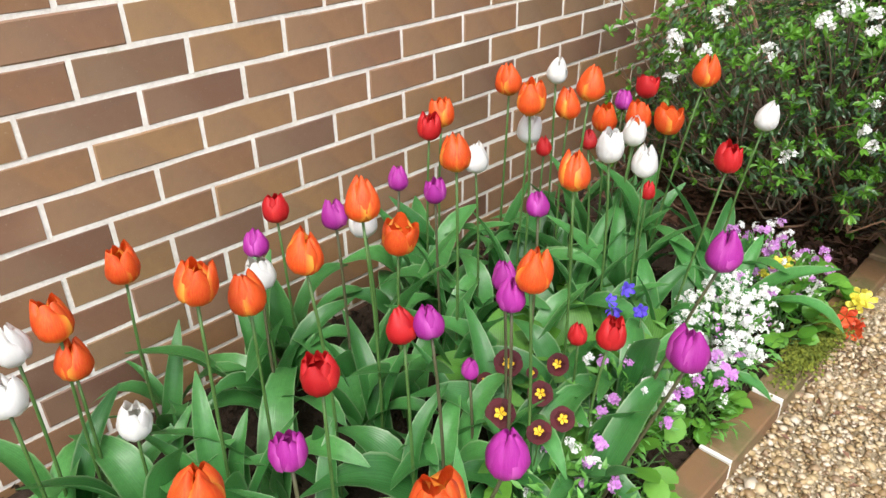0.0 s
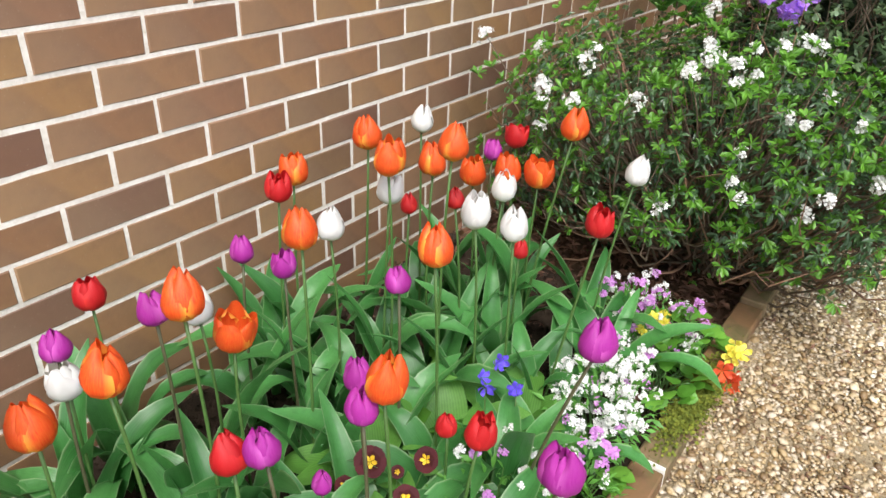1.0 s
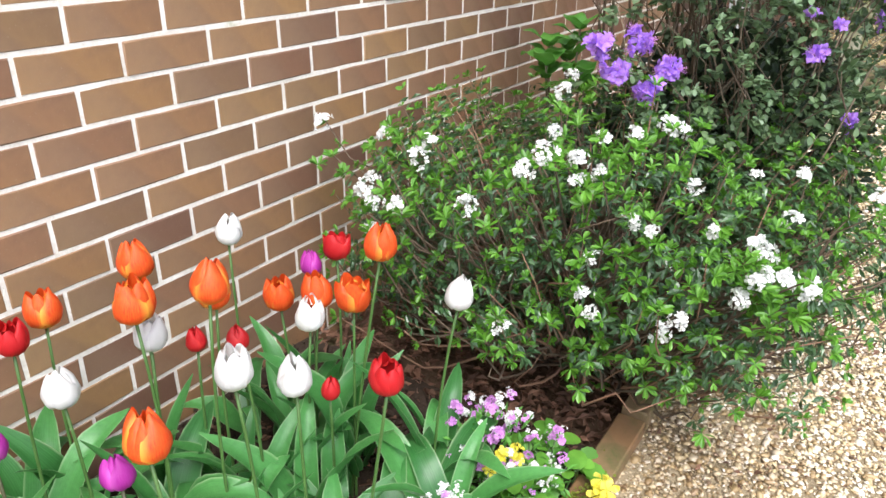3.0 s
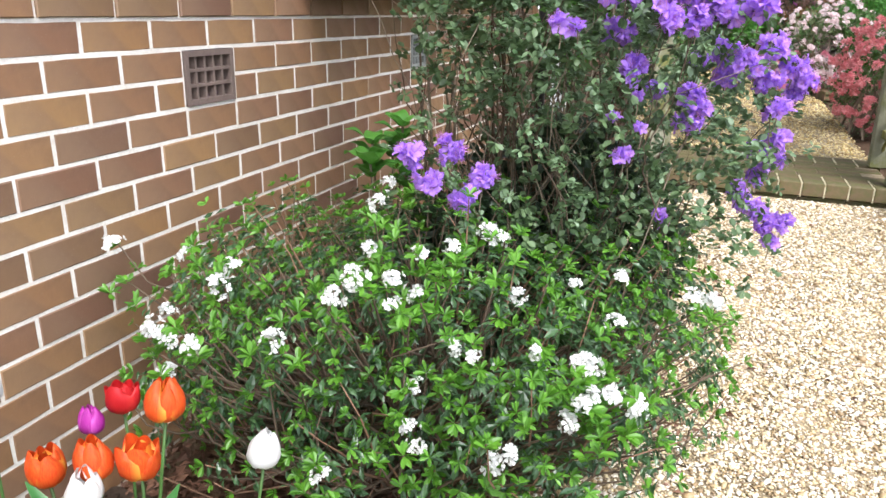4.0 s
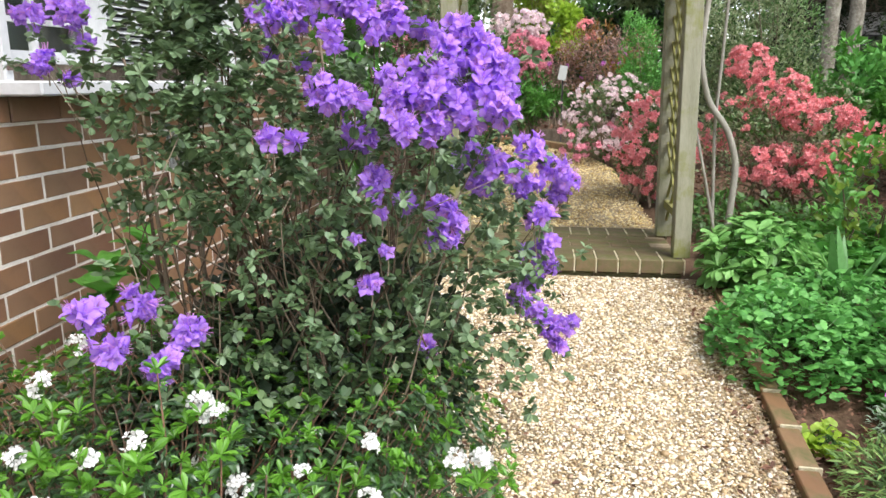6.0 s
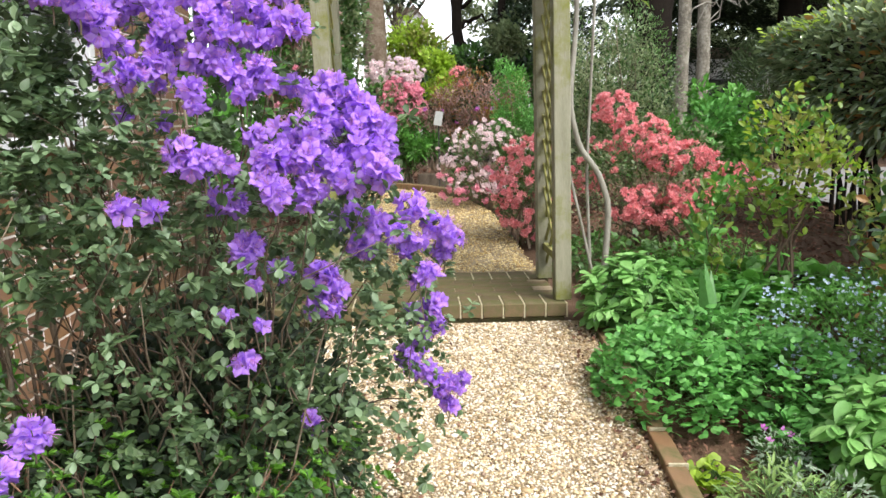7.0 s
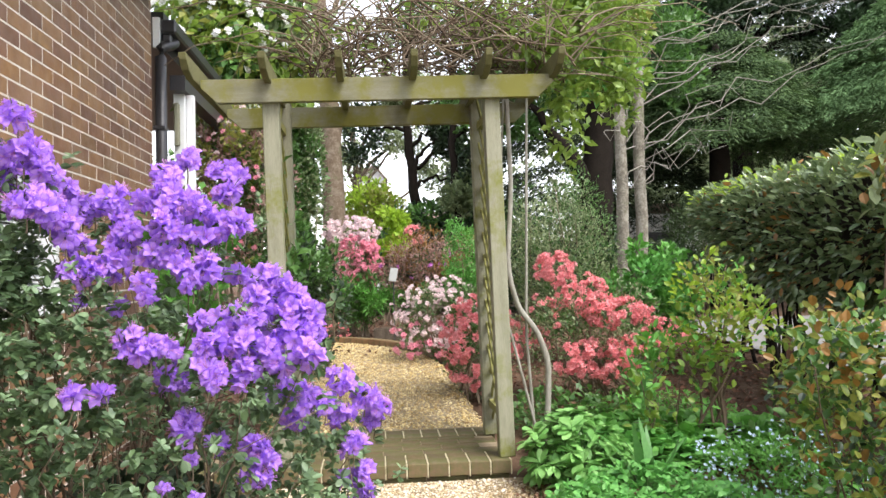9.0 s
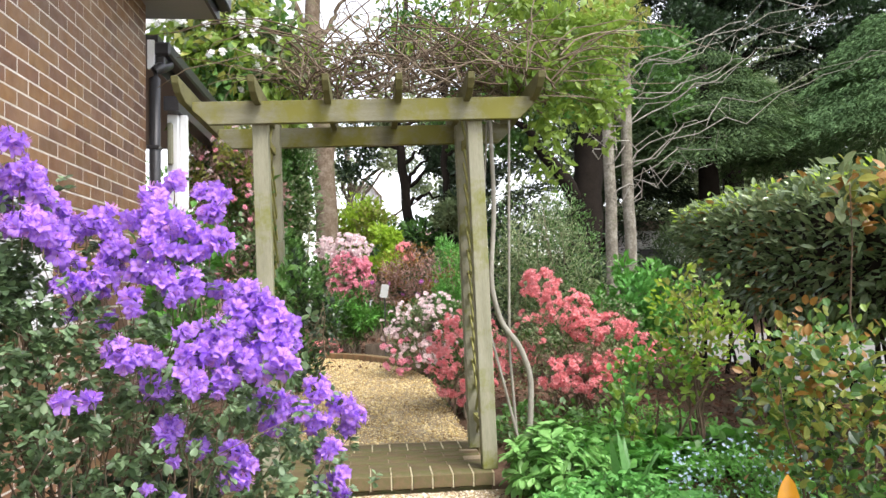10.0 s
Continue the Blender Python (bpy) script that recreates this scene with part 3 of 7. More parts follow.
# dark sheet: the unlit room behind the panes is put into its colour
curtain = solid("curtain", (-0.16, -0.15, w0 + 0.05, w1 - 0.05, b0 + 0.05, b1 - 0.05), surface("unlit_room", [(0.2, (0.04, 0.045, 0.05)), (0.7, (0.11, 0.115, 0.12))], 0.9, 4, 40, 0.3, stretch=(1, 12, 0.4)), window, "dark sheet for the unlit room behind the glass")


def vent(y0, material, label):
    """A cast vent with three rows of five holes, flush in the brickwork."""
    t = thing("wall_vent", label, "vent", "wall vents", at=(0, y0, BED))
    bm = bmesh.new()
    W, Hh = LENGTH - 0.008, 2 * COURSE - 0.012
    rim, bar = 0.017, 0.009
    nx, nz = 5, 3
    cw, ch = (W - 2 * rim - (nx - 1) * bar) / nx, (Hh - 2 * rim - (nz - 1) * bar) / nz
    box(bm, -0.03, 0.004, 0, W, 0, rim)
    box(bm, -0.03, 0.004, 0, W, Hh - rim, Hh)
    box(bm, -0.03, 0.004, 0, rim, rim, Hh - rim)
    box(bm, -0.03, 0.004, W - rim, W, rim, Hh - rim)
    part("vent_frame", bm, material, t).location = (0, 0.004, 0.006)
    for i in range(1, nx):
        y = rim + i * cw + (i - 1) * bar
        solid("vent_bar", (-0.028, -0.002, y, y + bar, rim, Hh - rim), material, t).location = (0, 0.004, 0.006)
    for i in range(1, nz):
        z = rim + i * ch + (i - 1) * bar
        solid("vent_bar", (-0.03, 0.0, rim, W - rim, z, z + bar), material, t).location = (0, 0.004, 0.006)
    solid("vent_back", (-0.034, -0.031, 0, W, 0, Hh), M_HOLE, t).location = (0, 0.004, 0.006)
    return t


vent(VENTS[0][0], M_VENT, "dark brown fired clay vent set in the brick wall")
vent(VENTS[1][0], M_VENT_GREY, "grey cast vent in the brick wall behind stems")

# ---- arbor over the step ----
arbor = thing("garden_arbor", "weathered mossy timber arbor standing on the brick step", "arbor")
for x0, y0 in ((1.085, 2.735), (2.375, 2.735), (1.085, 3.327), (2.375, 3.327)):
    solid("post", (x0, x0 + 0.092, y0, y0 + 0.092, 0.468, 2.712), M_TIMBER, arbor, bevel=0.004)


def plank_x(name, x0, x1, y0, y1, z0, z1, cut):
    """A beam along x with its lower corners cut off at a slant."""
    bm = bmesh.new()
    prof = ((x0, z1), (x1, z1), (x1, z1 - 0.05), (x1 - cut, z0), (x0 + cut, z0), (x0, z1 - 0.05))
    a, b = [bm.verts.new((x, y0, z)) for x, z in prof], [bm.verts.new((x, y1, z)) for x, z in prof]
    bm.faces.new(a)
    bm.faces.new(b[::-1])
    for i in range(6):
        bm.faces.new((a[i - 1], b[i - 1], b[i], a[i]))
    bmesh.ops.recalc_face_normals(bm, faces=bm.faces)
    bmesh.ops.bevel(bm, geom=list(bm.edges), offset=0.003, segments=1, affect="EDGES")
    return part(name, bm, M_TIMBER_X, arbor)


plank_x("beam", 0.754, 2.783, 2.69, 2.734, 2.572, 2.707, 0.09)
plank_x("beam", 0.754, 2.783, 3.42, 3.464, 2.572, 2.707, 0.09)
bm = bmesh.new()
prof = [(2.44, 2.79), (3.71, 2.79), (3.71, 2.755), (3.65, 2.71), (3.57, 2.682), (2.60, 2.682), (2.50, 2.71), (2.45, 2.755)]
a, b = [bm.verts.new((-0.02, y, z)) for y, z in prof], [bm.verts.new((0.02, y, z)) for y, z in prof]
bm.faces.new(a)
bm.faces.new(b[::-1])
for i in range(len(prof)):
    bm.faces.new((a[i - 1], b[i - 1], b[i], a[i]))
bmesh.ops.recalc_face_normals(bm, faces=bm.faces)
bmesh.ops.bevel(bm, geom=list(bm.edges), offset=0.003, segments=1, affect="EDGES")
first = part("rafter", bm, M_TIMBER_DARK, arbor)
first.location = (0.72, 0, 0)
for x in (1.13, 1.54, 1.955, 2.37, 2.78):
    r = first.copy()
    scene.collection.objects.link(r)
    r.location = (x, 0, 0)
for x0 in (1.12, 2.41):
    for z in (0.66, 2.5):
        solid("lattice_rail", (x0, x0 + 0.03, 2.83, 3.325, z, z + 0.045), M_LATTICE, arbor)
    for s, off in ((1, 0.0), (-1, 0.012)):
        for i in range(12):
            z = 0.72 + 0.15 * i
            bm = bmesh.new()
            box(bm, -0.005, 0.005, -0.345, 0.345, -0.014, 0.014)
            sl = part("lattice_slat", bm, M_LATTICE, arbor)
            sl.matrix_basis = pose(x0 + 0.009 + off, 3.078, z + 0.1, s * 44, 0, 0)
# the old frame leans a little towards the house
arbor.matrix_basis = pose(1.776, 3.1, 0.503, 0, -1.1, 0) @ pose(-1.75, -3.1, -0.49)

# ---- brick step ----
step = thing("brick_step", "mossy brown brick step with pale mortar at the path", "step", kind="structure")
solid("mortar_bed", (0.66, 2.45, 2.715, 3.58, 0.2, 0.484), M_STEP_BED, step)


def flat_brick(lx, ly, lz, material):
    bm = bmesh.new()
    box(bm, -lx / 2, lx / 2, -ly / 2, ly / 2, -lz, 0, 0.004)
    me = bpy.data.meshes.new("brick")
    bm.to_mesh(me)
    bm.free()
    me.materials.append(material)
    return me


header, stretcher, edging = flat_brick(0.112, 0.23, 0.076, M_STEP), flat_brick(0.236, 0.117, 0.076, M_STEP), flat_brick(0.078, 0.252, 0.085, M_KERB)


def piece(name, me, parent, x, y, z, rz=0.0, tip=0.0):
    ob = new(name, me)
    ob.parent = parent
    ob.matrix_basis = pose(x, y, z, tip, random.uniform(-0.5, 0.5), rz + random.uniform(-0.4, 0.4))
    return ob


x = 2.397
while x > 0.66:
    solid("mortar_joint", (x + 0.0565, x + 0.0638, 2.684, 2.91, 0.41, 0.4905), M_CREAM_JOINT, step)
    solid("mortar_joint", (x + 0.0655, x + 0.0745, 3.36, 3.58, 0.45, 0.4905), M_CREAM_JOINT, step)
    piece("brick", header, step, x, 2.795, 0.492)
    piece("brick", header, step, x + 0.01, 3.47, 0.492)
    x -= 0.1205
for r in range(4):
    x = 2.33 - (0.12 if r % 2 else 0)
    while x > 0.7:
        piece("brick", stretcher, step, x, 2.975 + 0.122 * r, 0.489)
        x -= 0.242
x = 2.33
while x > 0.7:
    piece("brick", stretcher, step, x, 2.765, 0.408)
    x -= 0.242

# ---- tulips ----
PETALS = {
    "orange": petal("orange_tulip_petal", (0.8, 0.06, 0.01), (0.96, 0.46, 0.06), (0.6, 0.3, 0.03)),
    "red": petal("red_tulip_petal", (0.58, 0.012, 0.018), (0.74, 0.04, 0.035), (0.4, 0.05, 0.03)),
    "purple": petal("purple_tulip_petal", (0.43, 0.02, 0.33), (0.66, 0.12, 0.54), (0.28, 0.06, 0.22)),
    "white": petal("white_tulip_petal", (0.8, 0.8, 0.76), (0.86, 0.86, 0.84), (0.55, 0.62, 0.35), 0.2),
}


def petal_mesh(colour, flare, inner):
    """One petal of a tulip cup round the z axis, 1 high: flare opens the mouth."""
    nu, nv = 7, 9
    u, v = np.meshgrid(np.linspace(-1, 1, nu), np.linspace(0, 1, nv))
    rad = 0.405 * np.sin(np.pi * (0.10 + 0.86 * v ** 0.74)) ** 0.75 * (0.9 if inner else 1.0)
    rad = rad + flare * v ** 2.2 * 0.3 - 0.03 * (1 - abs(u)) * v * (0 if inner else -1)
    wide = 1.16 * np.clip(0.45 + 2.2 * v, 0, 1) * (1 - 0.4 * v ** 8)
    a = u * wide
    rad = rad * (1 - 0.10 * u ** 2 * v) + 0.03 * np.sin(4.2 * u + (1.1 if inner else 2.6)) * v ** 3 + 0.012 * np.sin(9 * u + 6 * v)
    z = v * (1.0 - 0.08 * flare) - (0.2 * u ** 2 + 0.1 * u ** 4) * v ** 3 + (0.03 if inner else 0) * v
    P = np.stack([rad * np.cos(a), rad * np.sin(a), z], -1).reshape(-1, 3)
    i = (np.arange(nv - 1)[:, None] * nu + np.arange(nu - 1)[None]).ravel()
    f = np.concatenate([np.stack([i, i + 1, i + nu + 1], 1), np.stack([i, i + nu + 1, i + nu], 1)])
    uv = np.stack([(u + 1) / 2, v], -1).reshape(-1, 2)
    ob = arrays("petal", [(P, f, 0, uv)], [PETALS[colour]], smooth=True)
    me = ob.data
    bpy.data.objects.remove(ob)
    return me


def blade_mesh(name, arch, width, cup, twist, wave, material):
    """A broad pointed leaf, 1 long, that rises along z and arches over towards x."""
    nu, nv = 5, 12
    t = np.linspace(0, 1, nv)
    ang = radians(82) - arch * t ** 1.5
    step = 1 / (nv - 1)
    cx = np.concatenate([[0], np.cumsum(np.cos(ang[:-1]) * step)])
    cz = np.concatenate([[0], np.cumsum(np.sin(ang[:-1]) * step)])
    w = width * np.sin(np.pi * np.clip(0.13 + 0.87 * t, 0, 1)) ** 0.7 * (1 - 0.15 * t)
    w[-1] = 0.004
    V, UV = [], []
    for k in range(nv):
        for u in np.linspace(-1, 1, nu):
            lift = cup * w[k] * u * u * (1.2 - t[k]) + wave * w[k] * u * math.sin(9 * t[k] + u)
            n = (-math.sin(ang[k]), math.cos(ang[k]))
            sx = twist * t[k] * u * w[k]
            V.append((cx[k] + lift * n[0] * -1 * -1 + sx, u * w[k], cz[k] + lift * n[1]))
            UV.append(((u + 1) / 2, t[k]))
    i = (np.arange(nv - 1)[:, None] * nu + np.arange(nu - 1)[None]).ravel()
    f = np.concatenate([np.stack([i, i + nu + 1, i + 1], 1), np.stack([i, i + nu, i + nu + 1], 1)])
    ob = arrays(name, [(np.array(V), f, 0, np.array(UV))], [material], smooth=True)
    me = ob.data
    bpy.data.objects.remove(ob)
    return me


PETAL_MESH = {(c, f, i): petal_mesh(c, f, i) for c in PETALS for f in (0.0, 0.45, 1.0) for i in (False, True)}
BLADES = [blade_mesh("leaf", a, w, c, t, v, M_TLEAF) for a, w, c, t, v in ((0.9, 0.098, 0.6, 0.3, 0.22), (1.5, 0.108, 0.5, -0.5, 0.3), (2.2, 0.104, 0.45, 0.6, 0.3), (2.7, 0.094, 0.4, -0.4, 0.36), (0.5, 0.076, 0.8, 0.2, 0.14), (1.9, 0.124, 0.4, 0.5, 0.34), (1.2, 0.078, 0.7, -0.6, 0.22))]
STEM_GREEN = M_STEM
tul = random.Random(3)


def add_leaves(t, n, long, rise):
    for i in range(n):
        ob = new("leaf", tul.choice(BLADES))
        ob.parent = t
        s = long * tul.uniform(0.75, 1.2)
        ob.matrix_basis = pose(tul.uniform(-0.01, 0.01), tul.uniform(-0.01, 0.01), tul.uniform(0.0, rise), tul.uniform(-12, 12), tul.uniform(-8, 14), i * 360 / n + tul.uniform(-40, 40)) @ Matrix.Diagonal((s, s, s, 1))


def tulip(colour, x, y, z, flare, tall=0.082, lean=(0.0, 0.0), label=""):
    ground = float(lie(y)) + 0.015
    bx, by = x - lean[0] + tul.uniform(-0.02, 0.02), y - lean[1] + tul.uniform(-0.02, 0.02)
    bx = max(bx, 0.04)
    t = thing("tulip", label or f"{colour} tulip with {'an open' if flare > 0.7 else 'a cupped'} bloom on a green stem", "tulip", "tulips in the bed", at=(bx, by, ground))
    top = np.array((x - bx, y - by, z - tall * 0.5 - ground))
    p = bend((0, 0, 0), top, (tul.uniform(-0.012, 0.012), tul.uniform(-0.012, 0.012), 0), 7)
    arrays("stem", [(*tube(p, np.linspace(0.0038, 0.003, 7), 7), 0)], [M_STEM_BROWN if colour == "purple" else STEM_GREEN], t, smooth=True)
    d = Vector(p[-1] - p[-2]).normalized()
    axis = (Vector((0, 0, 1)) * 0.6 + d * 0.4 + Vector((tul.uniform(-0.12, 0.12), tul.uniform(-0.12, 0.12), 0))).normalized()
    head = Matrix.Translation(Vector(top)) @ axis.to_track_quat("Z", "Y").to_matrix().to_4x4() @ Matrix.Rotation(tul.uniform(0, 6.28), 4, "Z")
    for k in range(6):
        ob = new("petal", PETAL_MESH[(colour, flare, k % 2 == 1)])
        ob.parent = t
        g = tul.uniform(0.9, 1.08)
        ob.matrix_basis = head @ Matrix.Rotation(radians(60 * k + tul.uniform(-9, 9)), 4, "Z") @ Matrix.Rotation(radians(tul.uniform(-4, 7)), 4, "Y") @ Matrix.Diagonal((tall * g, tall * g, tall * g, 1))
    add_leaves(t, tul.choice((3, 3, 4)), tul.uniform(0.26, 0.38), 0.1)
    return t


for x, y, z, flare in ((0.476, -2.129, 0.58, 0), (0.536, -2.044, 0.65, 0), (0.506, -1.89, 0.681, 0), (0.505, -1.806, 0.575, 1), (0.508, -1.639, 0.703, 0), (0.153, -1.326, 0.628, 0.45), (0.262, -1.179, 0.706, 0),
                       (0.436, -1.311, 0.724, 0.45), (0.418, -1.124, 0.662, 0), (0.552, -1.241, 0.767, 0), (0.429, -0.963, 0.588, 0.45), (0.517, -0.935, 0.605, 0.45), (0.585, -0.9, 0.602, 1), (0.673, -0.917, 0.755, 0),
                       (0.696, -1.489, 0.669, 0), (0.828, -1.791, 0.627, 0), (0.50, -2.23, 0.66, 0.45), (0.82, -2.42, 0.59, 0), (1.04, -2.23, 0.59, 0.45), (0.2, -2.23, 0.57, 0.45), (0.3, -2.39, 0.57, 0.45), (0.3, -2.385, 0.485, 0)):
    tulip("orange", x, y, z, flare, 0.08, (0.1, 0.02) if x == 0.673 else (0, 0))
for x, y, z, flare in ((0.198, -1.416, 0.624, 0.45), (0.356, -1.136, 0.532, 0), (0.505, -1.151, 0.595, 0), (0.618, -1.027, 0.449, 0), (0.867, -1.156, 0.651, 0.45), (0.161, -1.864, 0.543, 0.45), (0.451, -0.794, 0.641, 1),
                       (0.894, -1.621, 0.438, 0.45), (0.788, -1.56, 0.35, 0), (0.707, -1.977, 0.548, 0), (0.727, -2.164, 0.568, 0.45)):
    tulip("red", x, y, z, flare, 0.052 if (x, y) in ((0.356, -1.136), (0.505, -1.151), (0.618, -1.027), (0.788, -1.56)) else 0.07, (0.08, 0) if x == 0.867 else (0, 0))
for x, y, z, flare in ((0.303, -2.004, 0.563, 0), (0.413, -1.884, 0.62, 0), (0.256, -1.577, 0.548, 0), (0.361, -1.557, 0.545, 0.45), (0.615, -1.494, 0.573, 0), (0.807, -1.814, 0.574, 0), (0.743, -1.947, 0.558, 0),
                       (0.716, -1.821, 0.368, 0), (1.032, -1.512, 0.626, 0), (1.103, -1.745, 0.581, 0), (0.406, -0.837, 0.601, 0), (0.81, -2.28, 0.55, 0.45), (1.02, -2.08, 0.55, 0), (0.724, -1.733, 0.54, 0)):
    big = x > 1.0
    tulip("purple", x, y, z, flare, 0.076 if big else (0.042 if z < 0.4 else 0.06), (0.16, -0.05) if big else (0, 0))
for x, y, z, flare in ((0.214, -0.905, 0.663, 0), (0.404, -1.271, 0.63, 0.45), (0.378, -1.436, 0.595, 0), (0.654, -1.293, 0.655, 0.45), (0.534, -0.983, 0.576, 0.45), (0.688, -1.188, 0.596, 0), (0.817, -0.852, 0.654, 0), (0.3, -2.0, 0.49, 0.45),
                       (0.34, -1.755, 0.53, 0.45), (0.42, -2.35, 0.4, 0.45), (0.3, -2.46, 0.56, 0), (0.4, -2.51, 0.54, 0.45)):
    tulip("white", x, y, z, flare, 0.073, (0.05, 0) if x == 0.817 else (0, 0))
for i in range(32):
    y = tul.uniform(-2.75, -0.75)
    x = tul.uniform(0.1, 0.86)
    if y < -1.6 and x > 0.22 and i % 3:
        continue
    t = thing("tulip_plant", "tulip plant with broad green leaves and no bloom", "tulip", "tulips in the bed", at=(x, y, float(lie(y)) + 0.015))
    add_leaves(t, 4, tul.uniform(0.25, 0.38), 0.06)
for x, y, a, s in ((0.95, -0.95, 25, 0.4), (0.9, -1.75, 12, 0.36), (1.0, -1.3, 30, 0.3), (0.95, -1.6, 60, 0.3), (0.9, -1.05, -20, 0.3)):
    t = thing("tulip_plant", "tulip plant with long arching leaves near the edging", "tulip", "tulips in the bed", at=(x - 0.12, y, 0.05))
    for k in range(3):
        ob = new("leaf", BLADES[(2, 5, 1)[k]])
        ob.parent = t
        ob.matrix_basis = pose(0, 0, 0.02 * k, 0, 25, a + k * 70) @ Matrix.Diagonal((s, s, s, 1))


# ---- shrubs ----
def foliage_thing(name, label, category, group=""):
    return thing(name, label, category, group)


def in_box(rng, n, c, s, power=3.0, shell=0.55):
    """Points in the outer part of a rounded box, and the way out from its middle."""
    p = rng.uniform(-1, 1, (n * 6, 3))
    r = np.sum(np.abs(p) ** power, 1) ** (1 / power)
    p = p[(r < 1) & (r > shell)][:n]
    return np.asarray(c) + p * np.asarray(s), unit(p + np.array((0, 0, 0.35)))


def flower_shape(petals, cup=0.25, width=0.62, ruffle=0.0):
    """A flower of broad petals, 1 across, that looks along z."""
    V, F = [], []
    for k in range(petals):
        a = 2 * np.pi * k / petals
        c, s = np.cos(a), np.sin(a)
        R = np.array(((c, -s), (s, c)))
        pts = np.array(((0.02, 0), (0.3, -width * 0.32), (0.3, width * 0.32), (0.46, -width * 0.2), (0.46, width * 0.2), (0.52, 0))) @ R.T
        z = np.array((-0.18, cup * 0.2 + ruffle, cup * 0.2 - ruffle, cup * 0.6 - ruffle, cup * 0.6 + ruffle * 1.5, cup * 0.45))
        n = len(V) * 6
        V.append(np.column_stack([pts, z]))
        F.append(np.array(((0, 1, 2), (1, 3, 2), (2, 3, 4), (3, 5, 4))) + n)
    return np.concatenate(V), np.concatenate(F)


STAR = flower_shape(5, 0.3, 0.56, 0.05)
QUAD = flower_shape(4, 0.1, 0.7)


def face_along(rng, D, size):
    """Rotations that turn a flower's z axis along D, with a random spin."""
    D = unit(D)
    r = rng.normal(size=D.shape)
    x = unit(np.cross(r, D))
    y = np.cross(D, x)
    s = np.asarray(size)[:, None]
    return np.stack([x * s, y * s, D * s], axis=2)


M_NEW_LEAF = leaf("fresh_shrub_leaf", (0.06, 0.18, 0.014), (0.145, 0.35, 0.033), 0.42, 0.3)
M_OLD_LEAF = leaf("old_shrub_leaf", (0.024, 0.062, 0.022), (0.07, 0.145, 0.05), 0.33, 0.15)
M_WHITE_FLOWER = leaf("white_blossom", (0.74, 0.74, 0.72), (0.86, 0.86, 0.84), 0.6, 0.3)
M_RED_TWIG = surface("reddish_twig", [(0.25, (0.11, 0.055, 0.032)), (0.7, (0.25, 0.14, 0.085))], 0.8, 20, 120, 0.3)
rng = np.random.default_rng(21)
white_shrub = thing("white_flowering_shrub", "dense evergreen shrub with fresh green tips and white blossom clusters", "shrub")
P, D = in_box(rng, 2300, (0.83, 0.02, 0.44), (0.80, 0.72, 0.44), 3.2, 0.62)
P[:, 2] += 0.05 * np.sin(9 * P[:, 0] + 5 * P[:, 1]) + rng.normal(0, 0.035, len(P)) - 0.09 * np.clip(P[:, 0] - 0.9, 0, 1)
rim = np.clip(np.maximum((P[:, 0] - 0.83) / 0.8, -P[:, 1] / 0.74), 0, 1)
keep = P[:, 2] > lie(P[:, 1]) + 0.05 + 0.27 * np.clip((rim - 0.35) * 3, 0, 1) + rng.normal(0, 0.03, len(P))
P, D = P[keep], D[keep]
P2, D2 = in_box(rng, 700, (0.83, 0.02, 0.36), (0.72, 0.66, 0.36), 3.0, 0.3)
rim = np.clip(np.maximum((P2[:, 0] - 0.83) / 0.8, -P2[:, 1] / 0.74), 0, 1)
keep = P2[:, 2] > lie(P2[:, 1]) + 0.05 + 0.36 * np.clip((rim - 0.35) * 3, 0, 1)
P2, D2 = P2[keep], D2[keep]
size = rng.uniform(0.018, 0.031, len(P)) * np.where(rng.random(len(P)) < 0.3, 0.7, 1.0)
p, d = rosettes(rng, P, D, 11, size, 0.62, 0.3)
NEW_LEAF = round_leaf(0.36, 0.16, 0.35, 1.5, 0.75, 3)
new_leaves = scatter(NEW_LEAF, frames(d, rng.normal(0, 0.5, len(p)), np.repeat(size, 11)), p)
so = rng.uniform(0.026, 0.04, len(P))
po, do = rosettes(rng, P - D * 0.03, D, 7, so, 0.85, 1.4)
old1 = scatter(leaf_shape(0.34, 0.18, 0.3, 0.58), frames(do - np.array((0, 0, 0.2)), rng.normal(0, 0.6, len(po)), np.repeat(so, 7)), po)
s2 = rng.uniform(0.03, 0.048, len(P2))
p2, d2 = rosettes(rng, P2, D2, 6, s2, 0.8, 1.8)
old2 = scatter(leaf_shape(0.34, 0.18, 0.3, 0.58), frames(d2 - np.array((0, 0, 0.2)), rng.normal(0, 0.6, len(p2)), np.repeat(s2, 6)), p2)
tagged(arrays("fresh_leaves", [(*new_leaves, 0)], [M_NEW_LEAF], white_shrub), "bright green young leaf rosettes", kind="stuff")
tagged(arrays("old_leaves", [(*old1, 0), (*old2, 0)], [M_OLD_LEAF], white_shrub), "dark glossy older leaves", kind="stuff")
tw = []
for q, e in zip(P[::2], D[::2]):
    root = np.array((0.8 + (q[0] - 0.8) * 0.35, (q[1]) * 0.35, float(lie(0)) + 0.02 + 0.25 * rng.random()))
    tw.append((*tube(bend(root, q - e * 0.01, (rng.normal(0, 0.06), rng.normal(0, 0.06), -0.05), 7, rng, 0.016), np.linspace(0.0055, 0.0014, 7), 5), 0))
tagged(arrays("branch_tangle", [q for i, q in enumerate(tw) if i % 3], [M_DARK_TWIG], white_shrub, smooth=True), "thin brown twigs", kind="stuff")
tagged(arrays("branch_tangle", tw[::3], [M_RED_TWIG], white_shrub, smooth=True), "thin reddish tan twigs", kind="stuff")


HEADS = []


